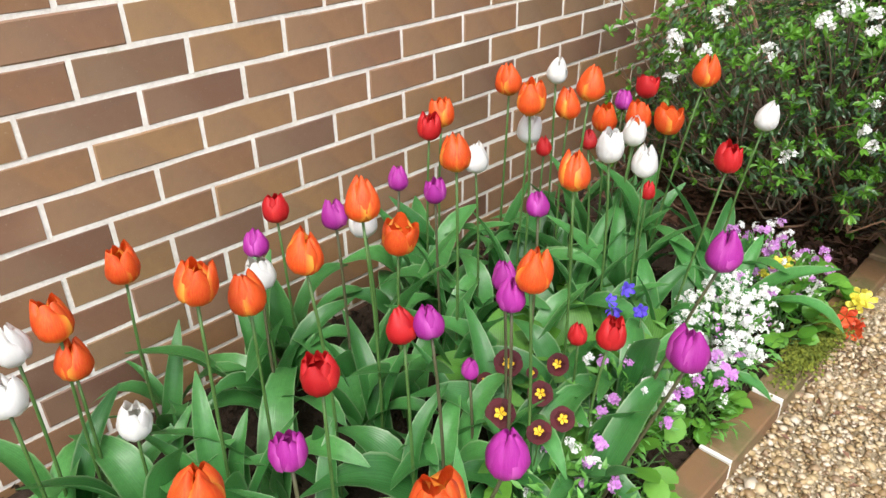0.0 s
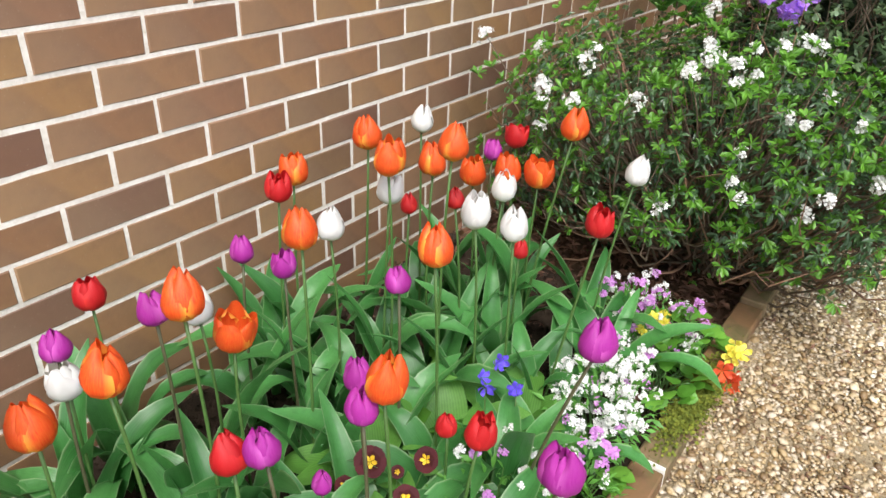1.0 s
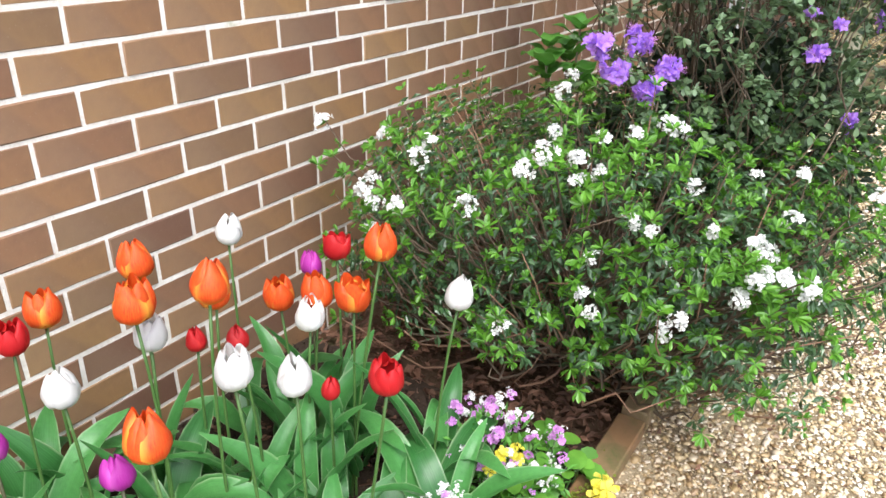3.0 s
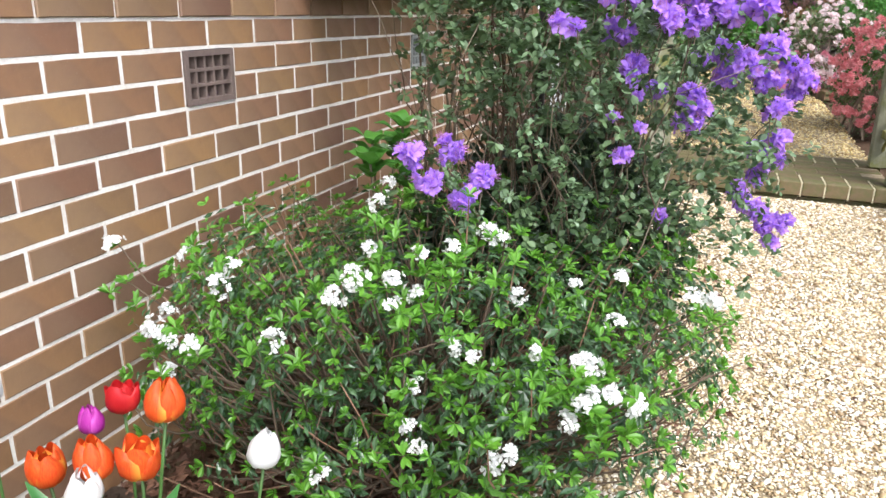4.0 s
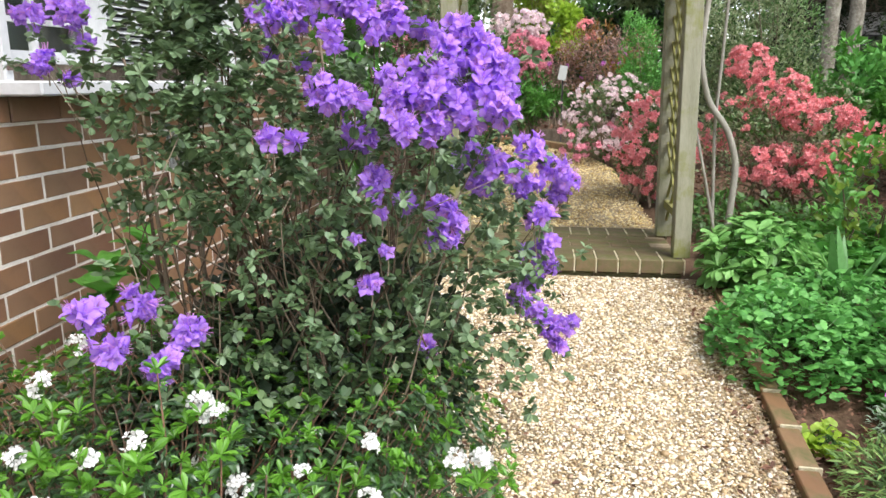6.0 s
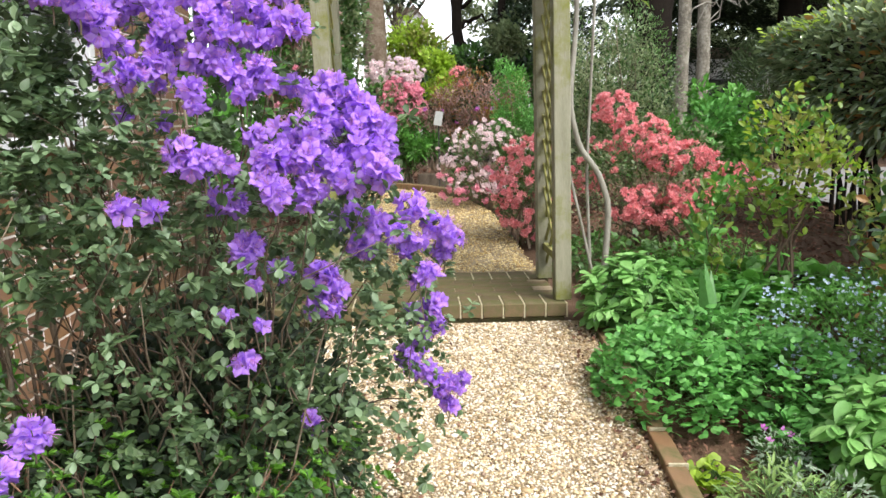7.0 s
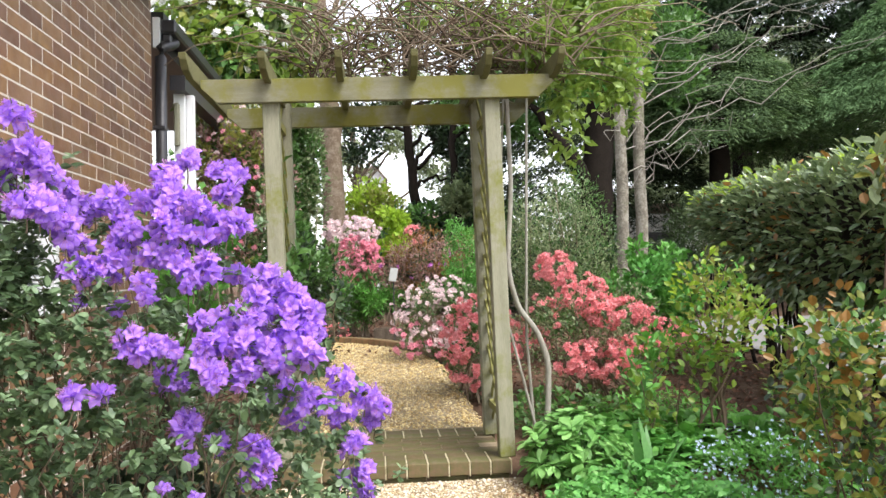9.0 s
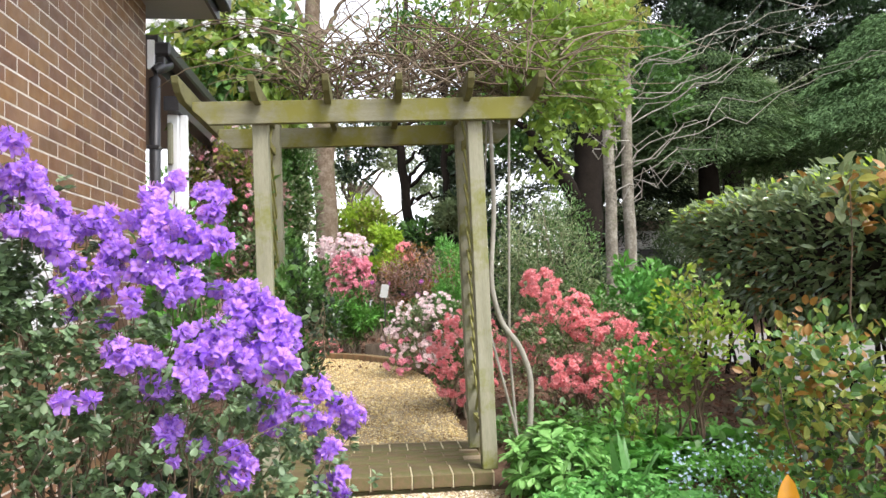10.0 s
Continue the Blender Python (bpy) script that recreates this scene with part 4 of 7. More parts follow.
def blossom(parent, x, y, z, rng, n, spread, size, material, shape, name="blossom_head", up=0.4):
    """A rounded cluster of small flowers, one part of its shrub."""
    HEADS.append((x, y, z))
    d = unit(rng.normal(size=(n, 3)) + np.array((0.15, -0.35, up + 0.4)))
    c = np.array((x, y, z)) + d * spread * rng.uniform(0.55, 1.0, (n, 1))
    return arrays(name, [(*scatter(shape, face_along(rng, d + rng.normal(0, 0.25, (n, 3)), size * rng.uniform(0.8, 1.15, n)), c), 0)], [material], parent)


for x, y, z, s in ((0.103, -0.43, 0.80, 0.032), (0.268, -0.36, 0.775, 0.028), (0.518, -0.56, 0.80, 0.028), (0.482, -0.72, 0.76, 0.03), (0.57, -0.73, 0.74, 0.026), (0.718, -0.66, 0.755, 0.026), (0.858, -0.58, 0.875, 0.035), (0.82, -0.6, 0.84, 0.026),
                   (0.9, -0.48, 0.845, 0.03), (0.745, -0.24, 0.935, 0.026), (1.031, -0.16, 0.86, 0.032), (0.99, -0.13, 0.865, 0.026), (0.986, -0.125, 0.73, 0.028), (1.098, -0.22, 0.745, 0.026), (1.108, 0.16, 0.65, 0.03), (1.484, -0.12, 0.765, 0.026),
                   (1.527, -0.06, 0.74, 0.026), (1.317, -0.13, 0.68, 0.026), (1.307, -0.41, 0.695, 0.03), (1.361, -0.48, 0.68, 0.026), (1.411, -0.48, 0.66, 0.026), (1.296, -0.56, 0.65, 0.026), (1.16, -0.60, 0.55, 0.026)):
    blossom(white_shrub, x, y, z, rng, 16, s, 0.021, M_WHITE_FLOWER, QUAD)
for x, y, z, s in ((0.972, -0.53, 0.64, 0.025), (0.983, -0.59, 0.58, 0.024), (1.007, -0.61, 0.55, 0.026), (0.68, -0.03, 0.93, 0.026), (0.91, -0.37, 0.87, 0.022), (0.97, -0.33, 0.88, 0.022), (1.32, -0.11, 0.79, 0.02), (0.92, -0.54, 0.82, 0.02), (0.96, -0.5, 0.83, 0.02), (0.52, -0.51, 0.83, 0.025), (0.41, -0.6, 0.74, 0.02),
                   (0.44, -0.65, 0.7, 0.025), (0.46, -0.67, 0.64, 0.022), (1.07, -0.58, 0.77, 0.016), (1.11, -0.58, 0.76, 0.016), (1.22, -0.54, 0.77, 0.016), (1.3, -0.5, 0.75, 0.022), (1.33, -0.55, 0.71, 0.022), (1.41, -0.53, 0.7, 0.02), (1.32, -0.58, 0.7, 0.022),
                   (1.21, -0.66, 0.62, 0.024), (0.85, -0.71, 0.51, 0.024), (1.24, -0.28, 0.82, 0.014), (0.79, -0.38, 0.87, 0.018)):
    blossom(white_shrub, x, y, z, rng, 12, s, 0.019, M_WHITE_FLOWER, QUAD)

H_ = np.repeat(np.array(HEADS), 4, 0)
H_ = H_ + rng.normal(0, 0.035, H_.shape) - np.array((0, -0.01, 0.035))
HD = unit(rng.normal(0, 0.4, H_.shape) + np.array((0, -0.3, 0.8)))
hs = rng.uniform(0.022, 0.034, len(H_))
p, d = rosettes(rng, H_, HD, 11, hs, 0.62, 0.4)
tagged(arrays("shoot_leaves", [(*scatter(NEW_LEAF, frames(d, rng.normal(0, 0.5, len(p)), np.repeat(hs, 11)), p), 0)], [M_NEW_LEAF], white_shrub), "leaves under the blossom", kind="stuff")
tw = [(*tube(bend((0.8 + (q[0] - 0.8) * 0.55, q[1] * 0.5, q[2] * 0.6), q, (0, 0, -0.03), 6, rng, 0.01), np.linspace(0.005, 0.0018, 6), 5), 0) for q in H_[::2]]
tagged(arrays("shoot_tangle", tw, [M_DARK_TWIG], white_shrub, smooth=True), kind="stuff")

# ---- purple rhododendron ----
M_PURPLE = petal("violet_blossom", (0.67, 0.4, 0.99), (0.46, 0.18, 0.97), (0.9, 0.7, 0.96), 0.4, 0.5, 0.65)
M_STAMEN = leaf("pink_stamen", (0.55, 0.2, 0.6), (0.75, 0.4, 0.7), 0.6, 0.2)
M_RHODO = leaf("grey_green_leaf", (0.045, 0.09, 0.036), (0.145, 0.225, 0.095), 0.5, 0.24)
M_RHODO_LIGHT = leaf("pale_green_leaf", (0.12, 0.2, 0.10), (0.23, 0.335, 0.18), 0.45, 0.25)
rhodo = thing("purple_rhododendron", "tall open rhododendron with many stems and violet blossom", "shrub")
TRUSS = [
    [(0.819, 0.44, 1.893), (0.832, 0.5, 1.879), (0.796, 0.44, 1.838), (0.969, 0.15, 1.761), (0.903, 0.4, 1.818), (0.902, 0.5, 1.821), (0.956, 0.12, 1.727), (0.997, 0.15, 1.73), (0.968, 0.3, 1.732), (0.935, 0.5, 1.762), (0.986, 0.3, 1.68), (0.997, 0.2, 1.694), (0.732, 0.45, 1.854), (0.782, 0.3, 1.771), (0.751, 0.45, 1.926), (0.874, 0.3, 1.95), (0.905, 0.3, 1.91), (0.872, 0.3, 1.89), (0.93, 0.3, 1.85)],
    [(1.056, 0.4, 1.796), (1.011, 0.4, 1.755), (1.074, 0.39, 1.752), (1.127, 0.38, 1.774), (1.161, 0.45, 1.845), (1.196, 0.38, 1.802), (1.208, 0.55, 1.881), (1.267, 0.55, 1.874), (1.323, 0.53, 1.856), (1.325, 0.5, 1.799), (1.177, 0.37, 1.759), (1.218, 0.4, 1.762), (1.266, 0.4, 1.749), (1.31, 0.42, 1.719), (1.355, 0.45, 1.721), (1.283, 0.42, 1.688), (1.231, 0.38, 1.705), (1.17, 0.34, 1.703), (1.088, 0.37, 1.689)],
    [(1.026, 0.3, 1.621), (1.053, 0.35, 1.617), (1.088, 0.36, 1.646), (1.174, 0.35, 1.643), (1.211, 0.36, 1.606), (1.253, 0.38, 1.581), (1.296, 0.42, 1.6), (1.332, 0.5, 1.588)],
    [(1.424, 0.35, 1.575), (1.467, 0.35, 1.574), (1.464, 0.3, 1.525), (1.418, 0.28, 1.509), (1.511, 0.3, 1.517), (1.559, 0.3, 1.498), (1.366, 0.2, 1.484), (1.396, 0.22, 1.482), (1.324, 0.17, 1.432), (1.361, 0.18, 1.435), (1.413, 0.2, 1.426), (1.469, 0.2, 1.418), (1.454, 0.25, 1.461), (1.511, 0.25, 1.442), (1.546, 0.25, 1.434), (1.546, 0.22, 1.396), (1.478, 0.2, 1.389)],
    [(1.402, 0.6, 1.24), (1.475, 0.45, 1.275), (1.518, 0.4, 1.267), (1.489, 0.4, 1.215), (1.567, 0.45, 1.243), (1.595, 0.5, 1.283), (1.606, 0.5, 1.205), (1.658, 0.55, 1.251), (1.709, 0.6, 1.204), (1.693, 0.6, 1.167)],
    [(0.296, 0.5, 1.647), (0.377, 0.5, 1.653), (0.438, 0.5, 1.631), (0.339, 0.45, 1.526)],
]
SMALL = [(1.631, 0.45, 1.136), (1.657, 0.56, 1.039), (1.648, 0.6, 0.967), (1.604, 0.65, 0.989), (1.623, 0.68, 0.904), (1.571, 0.8, 0.82), (1.602, 0.85, 0.766), (1.653, 0.85, 0.754), (1.677, 0.85, 0.708), (1.729, 0.85, 0.717), (1.701, 0.85, 0.643), (1.343, 0.14, 1.373), (1.403, 0.17, 1.372), (1.163, 0.27, 1.564), (1.168, 0.155, 1.45), (1.204, 0.155, 1.432), (1.223, 0.2, 1.422), (1.183, 0.37, 1.338), (1.207, 0.37, 1.325), (1.248, 0.25, 1.232), (1.267, 0.25, 1.255), (1.41, 0.285, 1.179), (1.427, 0.285, 1.14), (1.409, 0.285, 1.106), (0.795, -0.16, 1.04), (0.895, -0.15, 1.061), (0.868, -0.2, 0.997), (0.954, -0.09, 0.995), (0.935, -0.15, 0.954)]
SINGLE = [(1.0, 0.25, 1.603), (0.94, 0.5, 1.527), (1.017, 0.5, 1.511), (1.266, 0.35, 1.482), (1.1, 0.025, 1.355), (1.124, 0.12, 1.345), (1.318, 0.3, 1.19), (1.261, 0.16, 1.03), (1.366, 0.33, 0.824), (0.438, 0.5, 1.567), (0.395, 0.48, 1.466)]
BUD = [(1.279, 0.2, 1.18), (1.234, 0.16, 1.123), (1.299, 0.16, 1.104)]
rng = np.random.default_rng(8)


def petal_flower(cup, ruffle, turn):
    """A five-petalled funnel flower, 1 across, that looks along z, with wavy pointed petals."""
    V, F, UV, n = [], [], [], 0
    nu, nv = 5, 5
    u, v = np.meshgrid(np.linspace(-1, 1, nu), np.linspace(0.04, 1, nv))
    i = (np.arange(nv - 1)[:, None] * nu + np.arange(nu - 1)[None]).ravel()
    f = np.concatenate([np.stack([i, i + 1, i + nu + 1], 1), np.stack([i, i + nu + 1, i + nu], 1)])
    for k in range(5):
        a = 2 * np.pi * k / 5 + turn * math.sin(2.3 * k)
        w = 0.205 * np.sin(np.pi * np.clip(0.05 + 0.9 * v, 0, 1)) ** 0.8
        rr = 0.5 * v * (1 + 0.08 * math.sin(3.1 * k + turn * 9)) - 0.05 * u ** 2 * v
        x, y = rr * math.cos(a) - u * w * math.sin(a), rr * math.sin(a) + u * w * math.cos(a)
        z = -0.28 * (1 - v) ** 2 + cup * v ** 1.5 - 0.14 * v ** 4 + ruffle * np.sin(5 * u + 4 * v + k) * v + 0.012 * (k % 2)
        V.append(np.stack([x, y, z], -1).reshape(-1, 3))
        F.append(f + n)
        UV.append(np.stack([(u + 1) / 2, v], -1).reshape(-1, 2))
        n += nu * nv
    return np.concatenate(V), np.concatenate(F), 0, np.concatenate(UV)


FLORETS = []
for cup, ruffle, turn in ((0.16, 0.05, 0.12), (0.06, 0.06, 0.2), (0.26, 0.045, 0.1), (0.12, 0.065, 0.22)):
    st = [tube(bend((0, 0, -0.2), (0.16 * math.cos(a), 0.16 * math.sin(a), 0.34), (0, 0, 0.04), 3), 0.012, 3) for a in (0.4, 1.6, 2.9, 4.2, 5.4)]
    ob = arrays("floret", [petal_flower(cup, ruffle, turn)] + [(*q, 1) for q in st] + [(*tube(bend((0, 0, -0.26), (0.05, 0.03, -1.0), (0.05, 0, 0), 4), 0.022, 4), 2)], [M_PURPLE, M_STAMEN, M_STEM_BROWN], smooth=True)
    FLORETS.append(ob.data)
    bpy.data.objects.remove(ob)


def truss(x, y, z, n, spread, big=1.0):
    """A cluster of florets on short stalks."""
    d = unit(rng.normal(size=(n, 3)) * np.array((1, 1, 0.8)) + np.array((0.1, -0.45, 0.25)))
    c = d * spread * rng.uniform(0.4, 1.0, (n, 1))
    t = arrays("truss", [(*tube(bend((0, 0.015, -0.06), (0, 0, 0.004), (0.004, 0, 0), 4), np.linspace(0.002, 0.0014, 4), 5), 0)], [M_TWIG], rhodo, smooth=True)
    t.location = (x, y, z)
    R = face_along(rng, d + rng.normal(0, 0.3, (n, 3)), big * rng.uniform(0.041, 0.054, n))
    for i in range(n):
        ob = new("floret", FLORETS[int(rng.integers(4))])
        ob.parent = t
        m = Matrix(R[i].tolist()).to_4x4()
        m.translation = c[i]
        ob.matrix_basis = m
    return t


for group_ in TRUSS:
    for x, y, z in group_:
        truss(x + rng.normal(0, 0.008), y + rng.normal(0, 0.02), z + rng.normal(0, 0.008), 12, 0.043)
for x, y, z in SMALL:
    truss(x, y, z, 10, 0.037)
for x, y, z in SINGLE:
    truss(x, y, z, 5, 0.02)
for x, y, z in BUD:
    truss(x, y, z, 3, 0.012, 0.7)

tips = np.array([t for g_ in TRUSS for t in g_] + SMALL + SINGLE)
RHODO_LEAF = round_leaf(0.56, 0.14, 0.22, 1.35, 0.65, 3)
body, _ = in_box(rng, 2000, (1.06, 0.62, 0.84), (0.64, 0.62, 0.70), 2.3, 0.35)
body = body[~((body[:, 0] > 1.22) & (body[:, 2] < 0.75) & (rng.random(len(body)) < 0.75)) & ~((body[:, 0] < 0.7) & (body[:, 2] < 1.1)) & ~((body[:, 0] < 0.95) & (rng.random(len(body)) < 0.5)) & ~((body[:, 2] < 0.6) & (body[:, 0] < 1.1) & (rng.random(len(body)) < 0.5))]
lower, _ = in_box(rng, 330, (1.05, 0.6, 0.55), (0.5, 0.45, 0.4), 2.0, 0.2)
column, _ = in_box(rng, 75, (0.74, 0.46, 1.5), (0.19, 0.32, 0.26), 2.2, 0.1)
near, _ = in_box(rng, 120, (0.97, 0.24, 1.36), (0.2, 0.14, 0.28), 2.2, 0.1)
near = np.concatenate([near, in_box(rng, 150, (0.8, 0.16, 1.42), (0.2, 0.14, 0.3), 2.2, 0.1)[0], in_box(rng, 60, (0.88, 0.22, 1.55), (0.13, 0.12, 0.13), 2.0, 0.1)[0], in_box(rng, 80, (0.86, 0.28, 1.64), (0.1, 0.1, 0.15), 2.0, 0.1)[0]])
shoots = np.concatenate([body, lower, column, near, tips[rng.integers(0, len(tips), 150)] + rng.normal(0, 0.05, (150, 3)) - np.array((0, -0.02, 0.06))])
sd = unit(rng.normal(0, 0.6, shoots.shape) + np.array((0.1, -0.3, 0.75)))
sz = rng.uniform(0.018, 0.033, len(shoots))
p, d = rosettes(rng, shoots, sd, 8, sz, 0.88, 0.6)
lv = scatter(RHODO_LEAF, frames(d, rng.normal(0, 0.45, len(p)), np.repeat(sz, 8)), p)
tagged(arrays("leaves", [(*lv, 0)], [M_RHODO], rhodo, smooth=True), "small grey-green leaves in whorls", kind="stuff")
q = rng.permutation(len(shoots))[:1250]
q = q[shoots[q, 2] > 0.85]
p, d = rosettes(rng, shoots[q] + sd[q] * 0.02, sd[q], 7, sz[q], 0.8, 0.3)
tagged(arrays("young_leaves", [(*scatter(RHODO_LEAF, frames(d, rng.normal(0, 0.35, len(p)), np.repeat(sz[q] * 0.95, 7)), p), 0)], [M_RHODO_LIGHT], rhodo, smooth=True), "paler young leaves", kind="stuff")
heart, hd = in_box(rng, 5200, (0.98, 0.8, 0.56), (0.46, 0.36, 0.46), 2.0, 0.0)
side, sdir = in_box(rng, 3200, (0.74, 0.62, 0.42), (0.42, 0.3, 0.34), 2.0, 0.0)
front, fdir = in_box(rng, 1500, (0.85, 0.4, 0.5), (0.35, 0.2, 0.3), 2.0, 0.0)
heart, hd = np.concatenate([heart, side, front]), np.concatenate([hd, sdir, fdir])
# the shade inside the bush is put into this very dark leaf colour
M_SHADE_LEAF = leaf("inner_shade_leaf", (0.012, 0.028, 0.012), (0.045, 0.075, 0.035), 0.5, 0.1)
tagged(arrays("inner_leaves", [(*scatter(RHODO_LEAF, frames(hd + rng.normal(0, 0.7, hd.shape), rng.normal(0, 0.7, len(hd)), rng.uniform(0.035, 0.055, len(hd))), heart), 0)], [M_SHADE_LEAF], rhodo), "dark leaves standing for the shade inside the bush", kind="stuff")
tw = []
ends = np.concatenate([tips[::4], shoots[::70], column[::12], near[::24]])
for e in ends:
    root = np.array((0.95 + rng.normal(0, 0.14) + (e[0] - 1.0) * 0.35, 0.7 + rng.normal(0, 0.14) + (e[1] - 0.6) * 0.3, 0.13))
    mid_ = root * 0.45 + e * 0.55 + np.array((0, 0, 0.12))
    a = bend(root, mid_, (rng.normal(0, 0.09), rng.normal(0, 0.08), 0), 5, rng, 0.03)
    b = bend(mid_, e - np.array((0, 0, 0.02)), (rng.normal(0, 0.07), rng.normal(0, 0.07), -0.03), 5, rng, 0.022)
    tw.append((*tube(np.concatenate([a, b[1:]]), np.linspace(0.004, 0.001, 9), 5), 0))
for i in range(18):
    root = np.array((rng.uniform(0.55, 1.1), rng.uniform(0.4, 1.0), 0.12))
    tw.append((*tube(bend(root, root + np.array((rng.normal(0, 0.15), rng.normal(0, 0.12), rng.uniform(0.9, 1.5))), (rng.normal(0, 0.05), rng.normal(0, 0.05), 0), 8, rng, 0.012), np.linspace(0.011, 0.003, 8), 6), 0))
tagged(arrays("stem_thicket", tw[::2], [M_DARK_TWIG], rhodo, smooth=True), "many thin brown stems", kind="stuff")
tagged(arrays("stem_thicket", tw[1::2], [M_TWIG], rhodo, smooth=True), "many thin tan stems", kind="stuff")


# ---- shrubs and trees round the path ----
def green(name, a, b, rough=0.45, thru=0.25):
    return leaf(name, a, b, rough, thru)


M_MID = green("mid_green_leaf", (0.035, 0.1, 0.02), (0.1, 0.22, 0.045))
M_BRIGHT = green("bright_green_leaf", (0.07, 0.22, 0.03), (0.15, 0.4, 0.07))
M_SEDUM = green("pale_succulent_leaf", (0.14, 0.34, 0.08), (0.26, 0.5, 0.15), 0.5)
M_COLUMBINE = green("columbine_leaf", (0.065, 0.235, 0.045), (0.17, 0.45, 0.10), 0.55)
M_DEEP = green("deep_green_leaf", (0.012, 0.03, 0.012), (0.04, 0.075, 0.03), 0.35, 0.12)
# one needle spray in three tones: how lit each conifer stands is coloured in
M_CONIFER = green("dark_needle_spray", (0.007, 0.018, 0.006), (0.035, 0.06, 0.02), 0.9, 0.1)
M_CONIFER_LIT = green("lit_needle_spray", (0.04, 0.1, 0.03), (0.15, 0.26, 0.1), 0.9, 0.26)
M_CONIFER_SHADED = green("shaded_needle_spray", (0.022, 0.056, 0.016), (0.1, 0.17, 0.055), 0.9, 0.22)
M_HEDGE = green("glossy_hedge_leaf", (0.055, 0.1, 0.042), (0.25, 0.325, 0.155), 0.16, 0.2)
M_LIME = green("lime_leaf", (0.2, 0.33, 0.02), (0.38, 0.54, 0.06), 0.5, 0.42)
M_SAGE = green("sage_leaf", (0.15, 0.2, 0.09), (0.32, 0.38, 0.2), 0.6, 0.3)
M_VINE = green("vine_leaf", (0.10, 0.19, 0.025), (0.25, 0.36, 0.06), 0.45, 0.35)
M_YELLOW = green("yellow_green_leaf", (0.16, 0.22, 0.03), (0.34, 0.34, 0.09), 0.4, 0.35)
M_BRONZE = green("bronze_leaf", (0.18, 0.105, 0.085), (0.4, 0.26, 0.215), 0.5, 0.25)
M_OLIVE = green("olive_leaf", (0.095, 0.14, 0.055), (0.23, 0.29, 0.14), 0.55, 0.25)
M_RUST = green("rusty_leaf", (0.17, 0.085, 0.018), (0.34, 0.18, 0.04), 0.5, 0.2)
M_CORAL = green("coral_blossom", (0.8, 0.17, 0.21), (0.93, 0.46, 0.46), 0.6, 0.3)
M_PINK = green("pink_blossom", (0.75, 0.22, 0.32), (0.88, 0.42, 0.5), 0.6, 0.3)
M_BLUSH = green("blush_white_blossom", (0.78, 0.55, 0.58), (0.88, 0.8, 0.8), 0.6, 0.3)
M_MAGENTA = green("mauve_blossom", (0.42, 0.08, 0.4), (0.62, 0.25, 0.6), 0.6, 0.3)
M_BLUE = green("pale_blue_blossom", (0.45, 0.6, 0.85), (0.65, 0.75, 0.92), 0.6, 0.2)
M_IRIS = green("sword_leaf", (0.07, 0.2, 0.05), (0.13, 0.32, 0.09), 0.4, 0.25)


def crown(rng, c, s, n, size, shape=None, power=2.2, shell=0.5, clumps=0, droop=0.0, up=0.5):
    """Leaves of a crown: places and directions, uneven where clumps are asked for."""
    if clumps:
        cc, _ = in_box(rng, clumps, c, np.asarray(s) * 0.86, power, 0.25)
        k = rng.integers(0, len(cc), n)
        r = unit(rng.normal(size=(n, 3))) * rng.uniform(0.3, 1.0, (n, 1)) ** 0.6
        P = cc[k] + r * np.asarray(s) * 0.30 * rng.uniform(0.7, 1.25, (len(cc), 1))[k]
        D = r
    else:
        P, D = in_box(rng, n, c, s, power, shell)
    D = unit(D + rng.normal(0, 0.55, D.shape) + np.array((0, 0, up - droop)))
    sz = size * rng.uniform(0.7, 1.3, len(P))
    return scatter(shape if shape is not None else DIAMOND, frames(D, rng.normal(0, 0.7, len(P)), np.stack([sz * 0.55, sz, sz], 1) if shape is None else sz), P)


def bush(seed, name, label, c, s, n, size, mats, shape=None, flowers=None, clumps=14, ground=None, twigs=10, category="shrub", droop=0.0, up=0.5, thick=0.012, bark=None):
    """A shrub: stems, leaves of one or more kinds, and its blossom."""
    r = np.random.default_rng(seed)
    t = thing(name, label, category)
    share = n // len(mats)
    for m in mats:
        tagged(arrays("leaves", [(*crown(r, c, s, share, size, shape, clumps=clumps, droop=droop, up=up), 0)], [m], t), kind="stuff")
    g = float(lie(c[1])) if ground is None else ground
    tw = []
    for i in range(twigs):
        e = np.asarray(c) + r.uniform(-0.8, 0.8, 3) * np.asarray(s)
        b = np.array((c[0] + r.normal(0, 0.2) * s[0], c[1] + r.normal(0, 0.2) * s[1], g - 0.02))
        tw.append((*tube(bend(b, e, (r.normal(0, 0.04), r.normal(0, 0.04), 0.05), 6, r, 0.015), np.linspace(thick, thick * 0.25, 6), 5), 0))
    if tw:
        tagged(arrays("stem_thicket", tw, [bark or M_TWIG], t, smooth=True), kind="stuff")
    for m, k, fs, fc, fsemi in flowers or ():
        P, D = in_box(r, k, fc, fsemi, 2.0, 0.55)
        n_ = 7
        d = unit(np.repeat(D, n_, 0) + r.normal(0, 0.6, (len(P) * n_, 3)) + np.array((0, -0.3, 0.1)))
        q = np.repeat(P, n_, 0) + d * fs * 0.9 * r.uniform(0.3, 1, (len(d), 1))
        tagged(arrays("blossom", [(*scatter(STAR, face_along(r, d, fs * r.uniform(0.8, 1.2, len(d))), q), 0)], [m], t), kind="stuff")
    return t


